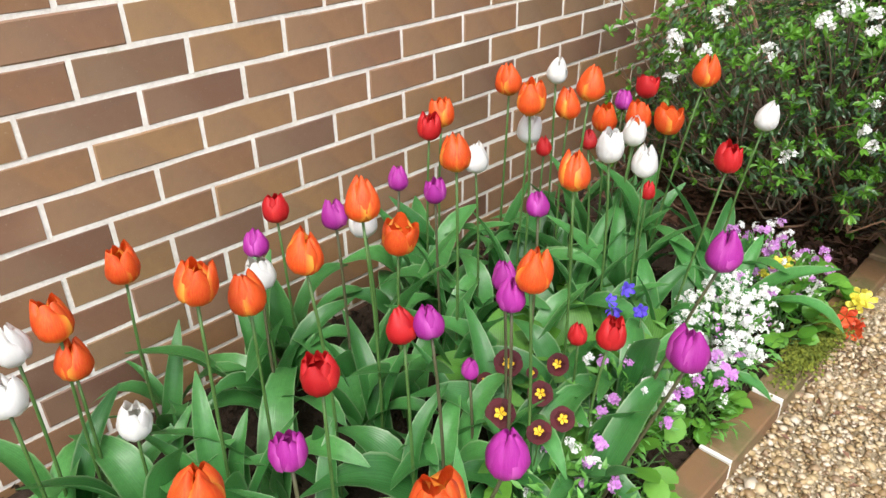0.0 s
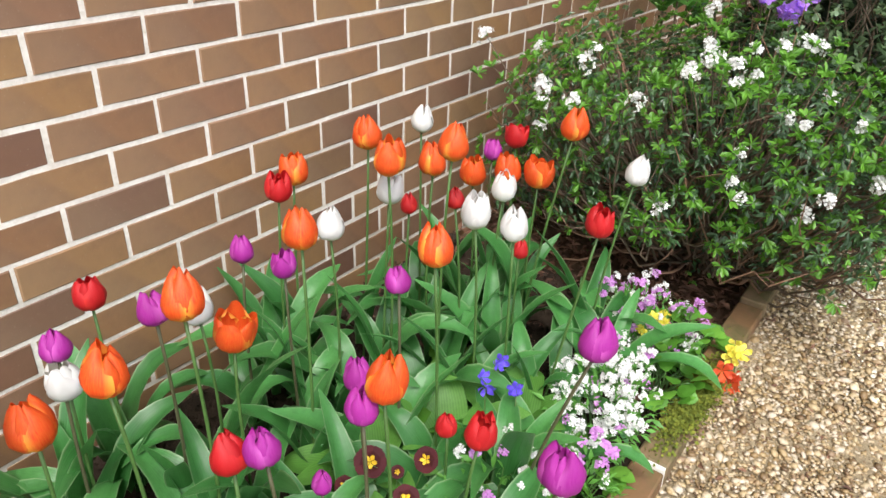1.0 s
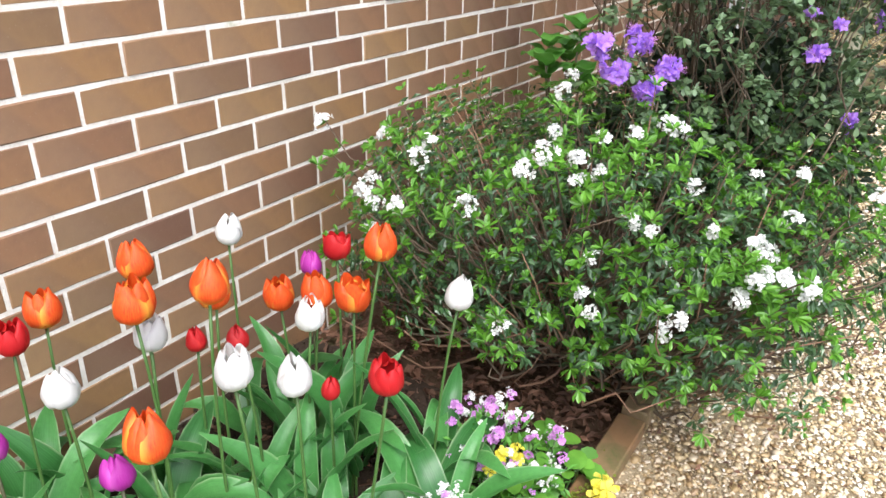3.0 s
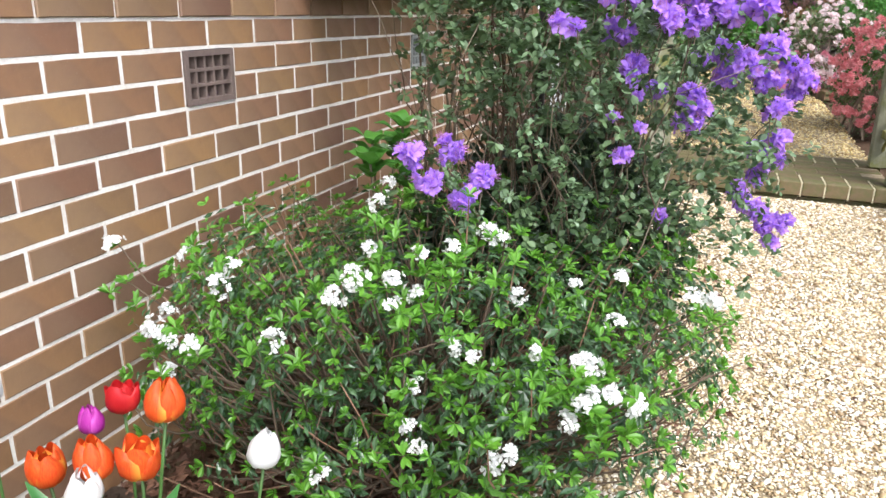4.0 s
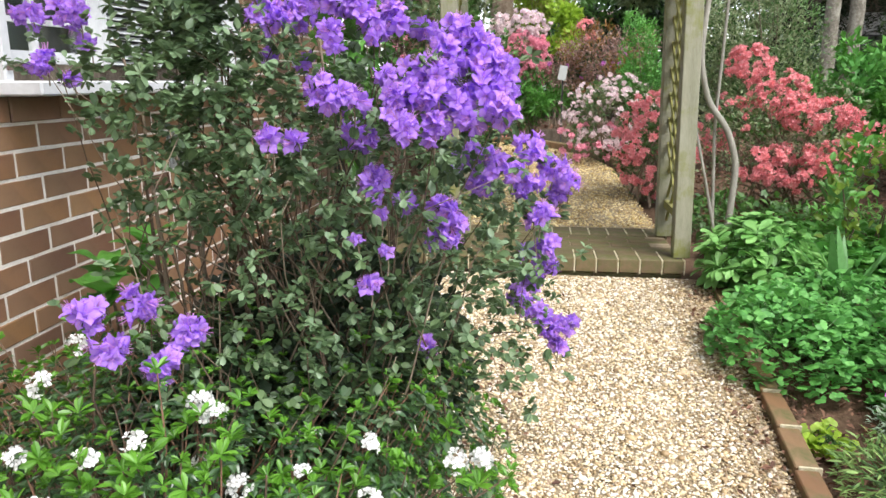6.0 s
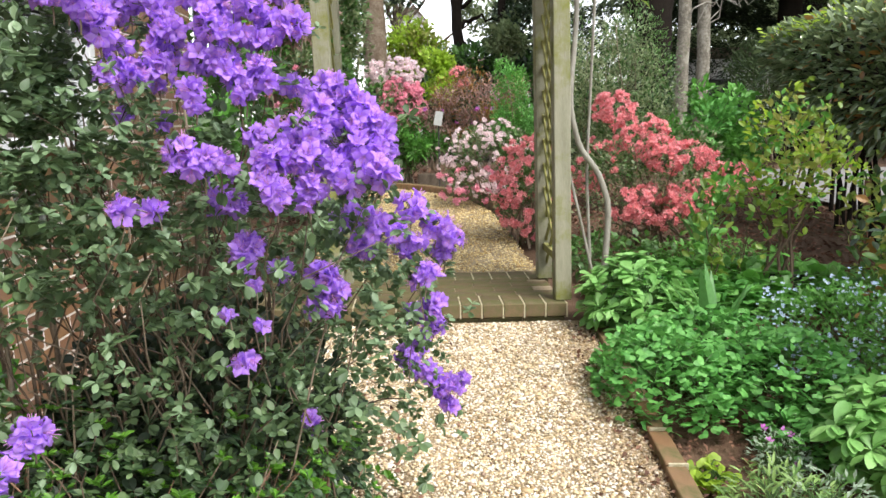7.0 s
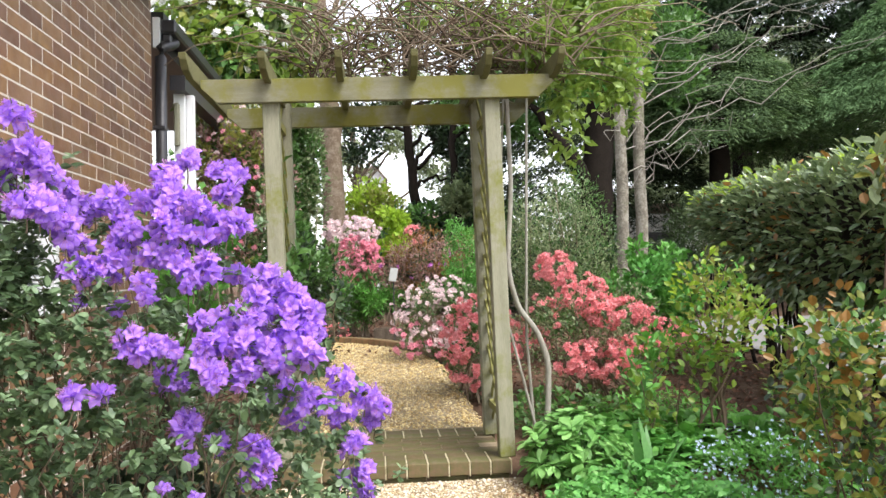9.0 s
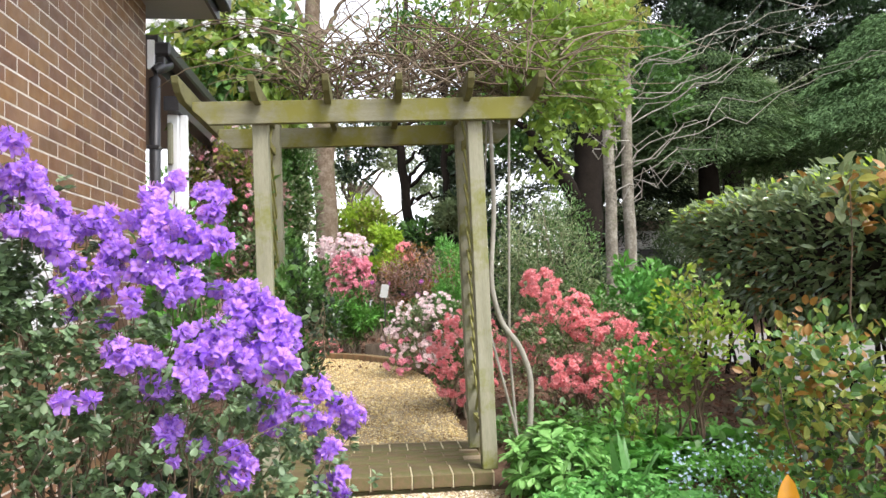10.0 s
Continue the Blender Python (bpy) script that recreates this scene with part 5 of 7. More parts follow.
def tree(seed, name, label, path, r0, r1, limbs, mats, size, n, bark, shape=None, category="tree"):
    """A tree: tapered trunk along path, limbs to clumps of leaves; limbs: (height share, end, crown half sizes)."""
    r = np.random.default_rng(seed)
    t = thing(name, label, category)
    p = np.asarray(path, float)
    u = np.linspace(0, len(p) - 1, 4 * len(p))
    q = np.stack([np.interp(u, np.arange(len(p)), p[:, k]) for k in range(3)], 1)
    q[1:] += r.normal(0, r0 * 0.12, (len(q) - 1, 3))
    arrays("trunk", [(*tube(q, np.linspace(r0, r1, len(q)), 12), 0)], [bark], t, smooth=True)
    for h, e, s in limbs:
        a = q[int(h * (len(q) - 1))]
        bare, thick = s is None, isinstance(s, float)
        ra, rb = (r1 * 0.15, r1 * 0.03) if bare else ((s, s * 0.6) if thick else (r1 * 0.9, r1 * 0.18))
        arrays("limb", [(*tube(bend(a, e, (0, 0, 0.15 if not thick else -0.08), 12, r, 0.1 if bare else 0.03), np.linspace(ra, rb, 12), 7), 0)], [M_PALE_BARK if bare else bark], t, smooth=True)
        if not bare and not thick:
            m = mats[r.integers(len(mats))]
            tagged(arrays("crown", [(*crown(r, e, s, n, size, shape, clumps=16), 0)], [m], t), kind="stuff")
    return t


def light_leaf(width, droop, fold):
    """A folded leaf of four triangles for things farther off."""
    w = width / 2
    return np.array([(0, 0, 0), (-w, 0.5, fold * w), (0, 0.55, 0), (w, 0.5, fold * w), (0, 1, -droop)]), np.array([(0, 2, 1), (0, 3, 2), (1, 2, 4), (2, 3, 4)])


LEAFY = light_leaf(0.56, 0.12, 0.25)
SLIM = light_leaf(0.33, 0.15, 0.25)
# azaleas and shrubs beyond the arbor
bush(31, "coral_azalea", "spreading azalea with coral blossom over grey twiggy leaves", (3.5, 4.5, 1.02), (0.72, 0.5, 0.5), 4200, 0.035, (M_SAGE, M_OLIVE, M_MID), LEAFY, (
    (M_CORAL, 46, 0.044, (3.19, 4.5, 1.6), (0.17, 0.18, 0.13)), (M_CORAL, 60, 0.044, (3.4, 4.4, 1.38), (0.22, 0.2, 0.16)), (M_CORAL, 75, 0.044, (3.62, 4.25, 1.22), (0.3, 0.2, 0.11)),
    (M_CORAL, 26, 0.042, (4.02, 4.2, 1.03), (0.18, 0.18, 0.13)), (M_CORAL, 80, 0.044, (3.4, 4.12, 0.86), (0.32, 0.2, 0.15)), (M_CORAL, 30, 0.042, (3.06, 4.45, 1.15), (0.16, 0.2, 0.25)), (M_CORAL, 30, 0.042, (3.72, 4.1, 0.92), (0.2, 0.18, 0.13))), clumps=24, twigs=22)
bush(32, "coral_azalea", "low azalea with coral blossom beside the path", (2.55, 4.7, 0.92), (0.34, 0.45, 0.42), 2600, 0.035, (M_OLIVE, M_MID), LEAFY, ((M_CORAL, 210, 0.042, (2.56, 4.6, 0.98), (0.34, 0.42, 0.42)),))
bush(33, "blush_azalea", "azalea with blush white blossom", (2.45, 6.6, 1.05), (0.6, 0.5, 0.45), 3000, 0.04, (M_OLIVE, M_MID), LEAFY, ((M_BLUSH, 230, 0.036, (2.4, 6.5, 1.12), (0.55, 0.45, 0.42)), (M_PINK, 25, 0.05, (2.2, 6.4, 0.85), (0.4, 0.35, 0.2))))
bush(34, "pink_azalea", "upright azalea with bright pink blossom", (1.45, 9.2, 1.7), (0.42, 0.4, 0.55), 1800, 0.05, (M_OLIVE,), LEAFY, ((M_PINK, 330, 0.05, (1.45, 9.1, 1.72), (0.36, 0.36, 0.42)), (M_BLUSH, 150, 0.05, (1.35, 9.2, 2.2), (0.42, 0.3, 0.22))))
bush(35, "bronze_maple", "low maple with bronze red leaves", (2.45, 8.7, 1.7), (0.75, 0.55, 0.55), 6500, 0.05, (M_BRONZE, M_RUST, M_BRONZE), SLIM, ((M_MAGENTA, 12, 0.04, (2.3, 8.5, 1.8), (0.6, 0.4, 0.4)), (M_CORAL, 10, 0.05, (2.25, 8.6, 2.1), (0.15, 0.15, 0.12))))
bush(36, "dwarf_conifer", "upright bright green conifer", (2.74, 6.9, 1.5), (0.3, 0.3, 0.72), 7000, 0.045, (M_BRIGHT, M_COLUMBINE, M_BRIGHT), SLIM)
bush(37, "olive_bush", "rounded grey-green bush behind the arbor", (3.75, 6.4, 1.75), (0.72, 0.55, 0.95), 12000, 0.05, (M_SAGE, M_OLIVE, M_MID), SLIM, clumps=40)
bush(38, "leafy_shrub", "fresh green large-leaved shrub", (4.5, 5.7, 1.3), (0.5, 0.4, 0.52), 2600, 0.085, (M_COLUMBINE, M_BRIGHT), LEAFY)
bush(39, "leafy_shrub", "dark green shrub behind the arbor post", (0.95, 5.8, 1.3), (0.55, 0.6, 0.85), 5200, 0.07, (M_MID, M_DEEP), LEAFY, clumps=20)
bush(40, "fern_clump", "green ferny clump at the path edge", (1.5, 8.75, 1.2), (0.5, 0.35, 0.4), 2800, 0.09, (M_MID, M_BRIGHT), SLIM, ((M_CORAL, 22, 0.03, (1.15, 8.45, 0.8), (0.22, 0.12, 0.12)),))
bush(41, "lime_maple", "maple with lime green leaves", (1.65, 13.5, 2.75), (0.75, 0.6, 0.72), 4200, 0.11, (M_LIME, M_LIME, M_YELLOW), LEAFY, clumps=22)
bush(42, "lime_maple", "small maple with yellow-green leaves", (1.95, 10.6, 2.2), (0.4, 0.4, 0.42), 1800, 0.09, (M_LIME,), LEAFY)
bush(43, "white_viburnum", "tall shrub with white flower heads by the porch", (0.0, 7.6, 4.35), (1.0, 0.8, 1.05), 8400, 0.15, (M_VINE, M_OLIVE, M_MID, M_YELLOW), LEAFY, ((M_WHITE_FLOWER, 60, 0.07, (-0.1, 6.9, 4.3), (0.9, 0.4, 0.9)),), clumps=34, droop=0.7)
bush(44, "clematis", "pink-flowered climber by the porch post", (0.32, 6.1, 2.4), (0.52, 0.45, 1.1), 8000, 0.065, (M_BRONZE, M_YELLOW, M_OLIVE, M_MID), LEAFY, ((M_PINK, 30, 0.035, (0.36, 5.7, 2.5), (0.38, 0.3, 0.85)), (M_BLUSH, 14, 0.035, (0.36, 5.7, 2.5), (0.38, 0.3, 0.85))))
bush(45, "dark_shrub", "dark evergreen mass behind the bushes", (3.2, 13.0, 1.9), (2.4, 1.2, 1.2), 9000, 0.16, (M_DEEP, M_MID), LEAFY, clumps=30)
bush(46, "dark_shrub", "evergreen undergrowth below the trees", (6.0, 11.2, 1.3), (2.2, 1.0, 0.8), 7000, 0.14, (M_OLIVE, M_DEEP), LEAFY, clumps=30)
bush(47, "olive_hedge", "far clipped olive green hedge", (8.05, 11.0, 2.2), (1.15, 0.9, 0.8), 10000, 0.08, (green("dull_hedge_leaf", (0.04, 0.075, 0.025), (0.10, 0.15, 0.055), 0.8, 0.15),), SLIM, clumps=0)

bush(48, "tall_laurel", "tall green shrub behind the arbor", (0.66, 8.6, 2.85), (0.4, 0.35, 1.3), 6500, 0.075, (M_MID, M_OLIVE, M_MID), LEAFY, clumps=24)
bush(49, "leafy_shrub", "bright leaved shrub beside the porch", (0.52, 3.3, 1.5), (0.3, 0.55, 0.62), 900, 0.1, (M_BRIGHT, M_MID), LEAFY, clumps=18)

# hedge on bare stems along the far side of the garden
def hedge_depth(y):
    return np.interp(y, [4.4, 6.4], [1.0, 0.45])


hedge = thing("clipped_hedge", "tall clipped hedge of dark glossy leaves on bare stems", "hedge")
r = np.random.default_rng(51)
P, D = in_box(r, 24000, (5.02, 3.8, 1.82), (0.62, 2.7, 0.52), 7.0, 0.8)
P += r.normal(0, 0.045, P.shape)
P[:, 0] += 0.127 * P[:, 1]
P[:, 2] = 2.34 - (2.34 - P[:, 2]) * hedge_depth(P[:, 1])
P[:, 2] += (P[:, 1] - 2.85) * 0.04 - 0.05
D = unit(D + r.normal(0, 0.5, D.shape) + np.array((0, 0, -0.1)))
sz = 0.088 * r.uniform(0.6, 1.25, len(P))
k = r.random(len(P)) * np.where((P[:, 2] > 2.24) & (r.random(len(P)) < 0.22), -1, 1)
for lo, hi, m in ((-1.0, 0.0, M_LIME), (0.0, 0.86, M_HEDGE), (0.86, 0.95, M_OLIVE), (0.95, 1.0, M_RUST)):
    q = (k >= lo) & (k < hi)
    tagged(arrays("leaves", [(*scatter(round_leaf(0.46, 0.14, 0.3, 1.0, 0.75, 2), frames(D[q], r.normal(0, 0.6, q.sum()), sz[q]), P[q]), 0)], [m], hedge), kind="stuff")
# near-black solid in place of the shade between the hedge's leaves
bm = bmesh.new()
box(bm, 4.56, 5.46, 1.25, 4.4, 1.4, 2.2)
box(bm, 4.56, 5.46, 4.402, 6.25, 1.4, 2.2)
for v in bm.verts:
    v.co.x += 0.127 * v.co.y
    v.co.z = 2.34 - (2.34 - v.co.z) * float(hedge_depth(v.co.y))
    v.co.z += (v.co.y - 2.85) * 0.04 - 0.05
tagged(part("inner_shade", bm, M_SHADE_BARK, hedge), "dark solid standing for the shade inside the hedge", kind="stuff")
tw = []
for i in range(44):
    y = r.uniform(1.3, 6.3)
    b = np.array((r.uniform(4.6, 5.2) + 0.127 * y, y, 0.3))
    tw.append((*tube(bend(b, b + np.array((r.normal(0, 0.12), r.normal(0, 0.16), 1.1)), (r.normal(0, 0.05), 0, 0), 5), np.array((0.03, 0.027, 0.022, 0.018, 0.014)) * r.uniform(0.5, 1.1), 6), 0))
tagged(arrays("stem_thicket", tw, [M_SHADE_BARK], hedge, smooth=True), kind="stuff")

# trees
M_MOTTLED = surface("mottled_brown_bark", [(0.3, (0.05, 0.036, 0.024)), (0.48, (0.12, 0.09, 0.062)), (0.65, (0.2, 0.165, 0.125))], 0.95, 7, 30, 0.9, 0.006, moss=((0.09, 0.10, 0.045), 0.55, 3.0))
tree(61, "old_tree", "broad brown trunk that forks above the arbor", ((0.92, 11, 0.5), (0.98, 11, 2.5), (1.03, 11, 4.5), (0.88, 11, 5.6), (0.82, 11, 7.4)), 0.22, 0.12,
     ((0.71, (-1.05, 11, 6.75), 0.1), (0.82, (0.3, 10.8, 7.2), 0.07), (0.8, (1.4, 11.2, 6.9), 0.05), (0.9, (1.7, 11.3, 7.6), (0.9, 0.8, 0.6)), (0.9, (0.1, 12, 7.9), (0.9, 0.9, 0.7)), (0.5, (0.25, 11.6, 4.0), (0.5, 0.5, 0.9))), (M_MID, M_OLIVE), 0.11, 1300, M_MOTTLED, LEAFY)
M_GREY_BARK = surface("lichened_grey_bark", [(0.3, (0.06, 0.052, 0.04)), (0.48, (0.15, 0.135, 0.105)), (0.62, (0.27, 0.255, 0.21))], 0.95, 7, 30, 0.9, 0.006, moss=((0.09, 0.10, 0.045), 0.55, 3.0))
for seed, x, lean in ((62, 5.37, 0.0), (63, 5.62, 0.04)):
    tree(seed, "slender_tree", "slender lichened trunk with thin bare twigs", ((x, 9.0, 0.5), (x + lean, 9, 3), (x + 2 * lean, 9, 6.5)), 0.1, 0.07,
         ((0.6, (x + 1.7, 8.5, 4.2), None), (0.66, (x + 2.6, 8.2, 4.9), None), (0.5, (x + 1.0, 8.2, 3.25), None), (0.54, (x + 1.3, 8.3, 3.65), None), (0.72, (x + 3.1, 8.0, 5.4), None), (0.75, (x + 2.6, 8.1, 5.3), None), (0.62, (x + 3.7, 7.8, 4.75), None), (0.8, (x + 3.6, 7.6, 5.75), None), (0.68, (x - 0.7, 8.4, 4.7), None), (0.56, (x - 0.5, 8.3, 3.7), None), (0.7, (x - 0.6, 8.6, 4.6), (0.5, 0.5, 0.5)), (0.85, (x - 0.3, 8.7, 5.4), (0.6, 0.6, 0.5))), (M_MID, M_YELLOW), 0.1, 900, M_GREY_BARK, LEAFY)
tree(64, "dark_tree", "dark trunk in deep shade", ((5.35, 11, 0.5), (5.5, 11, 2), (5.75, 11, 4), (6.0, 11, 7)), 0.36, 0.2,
     ((0.5, (4.2, 10.8, 4.6), (1.0, 0.8, 0.8)), (0.6, (6.6, 11.0, 5.4), (1.2, 1, 1)), (0.8, (5.0, 11.0, 6.4), (1.2, 1, 0.9))), (M_DEEP, M_MID), 0.13, 2600, M_SHADE_BARK, LEAFY)
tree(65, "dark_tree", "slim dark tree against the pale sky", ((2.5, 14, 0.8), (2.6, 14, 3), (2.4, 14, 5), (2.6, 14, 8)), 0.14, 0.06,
     ((0.55, (3.3, 14, 4.6), (0.7, 0.5, 0.6)), (0.7, (3.6, 14.2, 5.4), (0.8, 0.6, 0.6)), (0.45, (3.5, 14, 3.5), (0.6, 0.5, 0.6)), (0.9, (2.8, 14, 7), (1.2, 0.8, 0.8)), (0.6, (1.45, 14, 4.5), (0.55, 0.4, 0.75)), (0.5, (3.8, 14, 4.2), (0.75, 0.5, 1.0)), (0.5, (3.2, 14, 4.5), (0.5, 0.4, 0.5)), (0.7, (2.2, 14, 5.3), (0.5, 0.4, 0.3))), (M_OLIVE, M_DEEP), 0.1, 1300, M_SHADE_BARK, LEAFY)
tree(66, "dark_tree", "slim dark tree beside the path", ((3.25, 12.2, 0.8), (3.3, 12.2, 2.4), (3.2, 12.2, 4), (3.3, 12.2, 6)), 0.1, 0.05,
     ((0.6, (3.7, 12.2, 3.6), (0.55, 0.5, 0.6)), (0.8, (3.6, 12.2, 4.8), (0.8, 0.6, 0.6)), (0.5, (3.3, 12.1, 3.0), (0.4, 0.4, 0.4)), (0.95, (4.3, 12.3, 6.3), (1.1, 0.7, 0.9)), (0.9, (3.0, 12.3, 6.5), (0.9, 0.6, 0.8)), (0.7, (4.3, 12.3, 5.0), (0.7, 0.5, 0.6))), (M_DEEP, M_MID, M_OLIVE), 0.11, 1300, M_SHADE_BARK, LEAFY)


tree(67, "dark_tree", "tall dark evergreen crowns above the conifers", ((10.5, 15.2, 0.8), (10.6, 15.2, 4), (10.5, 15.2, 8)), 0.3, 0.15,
     ((0.9, (8.3, 14.0, 7.0), (1.7, 1.0, 1.3)), (0.95, (10.8, 14.0, 7.3), (1.8, 1.0, 1.4)), (0.9, (13.4, 13.6, 7.0), (1.8, 1.0, 1.6)), (0.9, (6.6, 14.5, 7.2), (1.2, 0.9, 1.1)), (0.9, (9.5, 14.0, 8.6), (2.4, 1.0, 1.0)), (0.9, (12.8, 14.0, 8.8), (2.0, 1.0, 1.0))), (M_DEEP,), 0.15, 5200, M_SHADE_BARK, LEAFY)


def conifer(seed, x, y, base, top, reach, label, m=None, fans=170, many=620):
    """A broad conifer: drooping fans of fine sprays on a dark trunk."""
    r = np.random.default_rng(seed)
    t = thing("conifer", label, "tree")
    arrays("trunk", [(*tube([(x, y, 0.5), (x, y, top * 0.6), (x, y, top)], (0.3, 0.2, 0.05), 8), 0)], [M_SHADE_BARK], t, smooth=True)
    P, D = [], []
    for i in range(fans):
        h = r.uniform(0, 1) ** 0.9
        z = base + (top - base) * h
        a = r.uniform(0, 2 * np.pi)
        L = reach * (1.05 - 0.75 * h) * r.uniform(0.7, 1.1)
        w = np.array((math.cos(a), math.sin(a), 0))
        side = np.array((-w[1], w[0], 0))
        n = int(many * (1.15 - 0.7 * h))
        u = r.uniform(0.2, 1, n) ** 0.7
        # side branchlets: needles gather along rays that leave the bough at a slant
        ray = np.round(u * 9) / 9
        out = r.uniform(-1, 1, n) * (1.1 - ray) * 0.75
        along = L * (ray * 0.85 + np.abs(out) * 0.35)
        sag = 0.22 * L * u ** 2 + 0.20 * L * np.abs(out) + np.abs(r.normal(0, 0.05, n))
        P.append(np.array((x, y, z)) + w * along[:, None] + side * (L * out)[:, None] - np.array((0, 0, 1)) * sag[:, None] + r.normal(0, 0.035, (n, 3)))
        D.append(unit(w * 0.7 + side * (np.sign(out) * r.uniform(0.2, 1.0, n))[:, None] + np.array((0, 0, -1)) * r.uniform(0.05, 0.55, n)[:, None]))
    P, D = np.concatenate(P), np.concatenate(D)
    s = r.uniform(0.07, 0.14, len(P))
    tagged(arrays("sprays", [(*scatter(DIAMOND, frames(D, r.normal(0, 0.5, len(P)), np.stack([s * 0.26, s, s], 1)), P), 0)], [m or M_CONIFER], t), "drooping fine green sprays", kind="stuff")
    return t


conifer(71, 8.6, 12.4, 4.3, 6.2, 2.9, "broad conifer with drooping green sprays", M_CONIFER_SHADED, 120)
conifer(72, 12.0, 11.0, 4.5, 6.7, 3.4, "tall conifer with hanging sprays in the lit green", M_CONIFER_LIT, 150)
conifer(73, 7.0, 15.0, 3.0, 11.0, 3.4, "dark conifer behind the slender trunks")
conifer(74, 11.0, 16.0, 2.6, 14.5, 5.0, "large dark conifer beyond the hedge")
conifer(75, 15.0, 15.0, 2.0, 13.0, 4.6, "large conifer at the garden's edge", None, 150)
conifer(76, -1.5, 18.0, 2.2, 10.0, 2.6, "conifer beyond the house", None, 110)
far = thing("far_woodland", "hazy belt of far trees beyond the garden", "woodland", kind="stuff")
r = np.random.default_rng(80)
for c, s, n in (((17, 24, 5.5), (12, 3, 6), 22000), ((-14, 30, 4), (9, 3, 4), 5000), ((26, 8, 4), (3, 16, 5), 7000)):
    tagged(arrays("crowns", [(*crown(r, c, s, n * 2, 0.32, None, clumps=60), 0)], [M_OLIVE if c[0] > 0 and c[1] > 20 else M_MID], far), kind="stuff")

tree(81, "hazy_tree", "open-crowned tree against the pale sky", ((1.2, 20, 0.8), (1.3, 20, 3), (1.1, 20, 6)), 0.14, 0.07,
     ((0.6, (0.9, 20, 4.9), (0.9, 0.6, 0.7)), (0.8, (1.9, 20, 5.9), (1.0, 0.6, 0.8)), (0.9, (0.6, 20, 7.2), (1.3, 0.8, 0.9)), (0.9, (2.6, 20, 7.4), (1.1, 0.8, 0.8)), (0.5, (3.6, 19.5, 4.4), (0.7, 0.5, 0.6)), (0.7, (0.5, 20, 5.9), (0.7, 0.5, 0.5)), (0.7, (2.6, 20, 5.5), (0.8, 0.5, 0.5)), (0.8, (3.6, 20, 6.3), (0.8, 0.5, 0.6))), (M_OLIVE, M_SAGE), 0.12, 1000, M_OLD_BARK, LEAFY)

# house seen through the trees
XGAB, HGAB = -0.75, 5.65
house = thing("far_house", "white gabled house beyond the trees", "house")
bm = bmesh.new()
prof = ((2.0, 0.5), (2.9, 0.5), (2.9, HGAB - 0.55), (2.45, HGAB), (2.0, HGAB - 0.55))
a, b = [bm.verts.new((x + XGAB, 26.0, z)) for x, z in prof], [bm.verts.new((x + XGAB, 32.0, z)) for x, z in prof]
bm.faces.new(a)
bm.faces.new(b[::-1])
for i in range(5):
    bm.faces.new((a[i - 1], b[i - 1], b[i], a[i]))
bmesh.ops.recalc_face_normals(bm, faces=bm.faces)
part("wall", bm, M_WHITE, house)
for s in (-1, 1):
    bm = bmesh.new()
    box(bm, -0.03, 0.8, 25.8, 32.2, -0.03, 0.03)
    rf = part("roof", bm, M_BARK, house)
    rf.matrix_basis = Matrix.Translation((2.45 + XGAB, 0, HGAB + 0.04)) @ (pose(0, 0, 0, 0, 50, 0) if s > 0 else pose(0, 0, 0, 0, -50, 0) @ Matrix.Diagonal((-1, 1, 1, 1)))
solid("window", (2.33 + XGAB, 2.57 + XGAB, 25.95, 25.99, HGAB - 0.95, HGAB - 0.65), M_DARK, house)
house2 = thing("far_house", "low house with a pinkish tiled roof", "house")
solid("wall", (2.6, 5.2, 22.0, 26.0, 0.6, 2.9), M_WHITE, house2)
solid("roof", (2.4, 5.4, 21.8, 26.2, 2.9, 3.5), surface("pinkish_tile", [(0.2, (0.5, 0.34, 0.3)), (0.7, (0.6, 0.43, 0.38))], 0.8, 6, 30, 0.4), house2)

# added pale block with roof and window, to fill bright gaps past the hedge
bright_block = thing("far_house", "pale low block added for the bright gaps beyond the hedge", "house")
solid("wall", (8.1, 11.0, 17.4, 21.0, 0.8, 3.0), M_WHITE, bright_block)
solid("roof", (7.8, 11.3, 17.1, 21.3, 3.0, 3.25), M_BARK, bright_block)
solid("window", (9.0, 9.7, 17.36, 17.39, 1.6, 2.5), M_DARK, bright_block)

# ---- vine over the arbor ----
vine = thing("arbor_vine", "tangled bare vine with yellow-green leaves over the arbor", "vine")
r = np.random.default_rng(90)
tw = []
for i in range(380):
    x = r.uniform(1.3, 3.0)
    a = np.array((x, r.uniform(2.6, 3.7), r.uniform(2.78, 3.05)))
    b = a + np.array((r.normal(0, 0.5), r.normal(0, 0.25), r.normal(0.12, 0.18)))
    b[2] = max(b[2], 2.80)
    tw.append((*tube(bend(a, b, (r.normal(0, 0.12), r.normal(0, 0.1), r.uniform(0, 0.22)), 8, r, 0.012), np.linspace(0.006, 0.002, 8), 5), 0))
tagged(arrays("tangle", tw[::2], [M_DARK_TWIG], vine, smooth=True), "bare brown vine stems", kind="stuff")
tagged(arrays("tangle", tw[1::2], [M_TWIG], vine, smooth=True), "bare tan vine stems", kind="stuff")
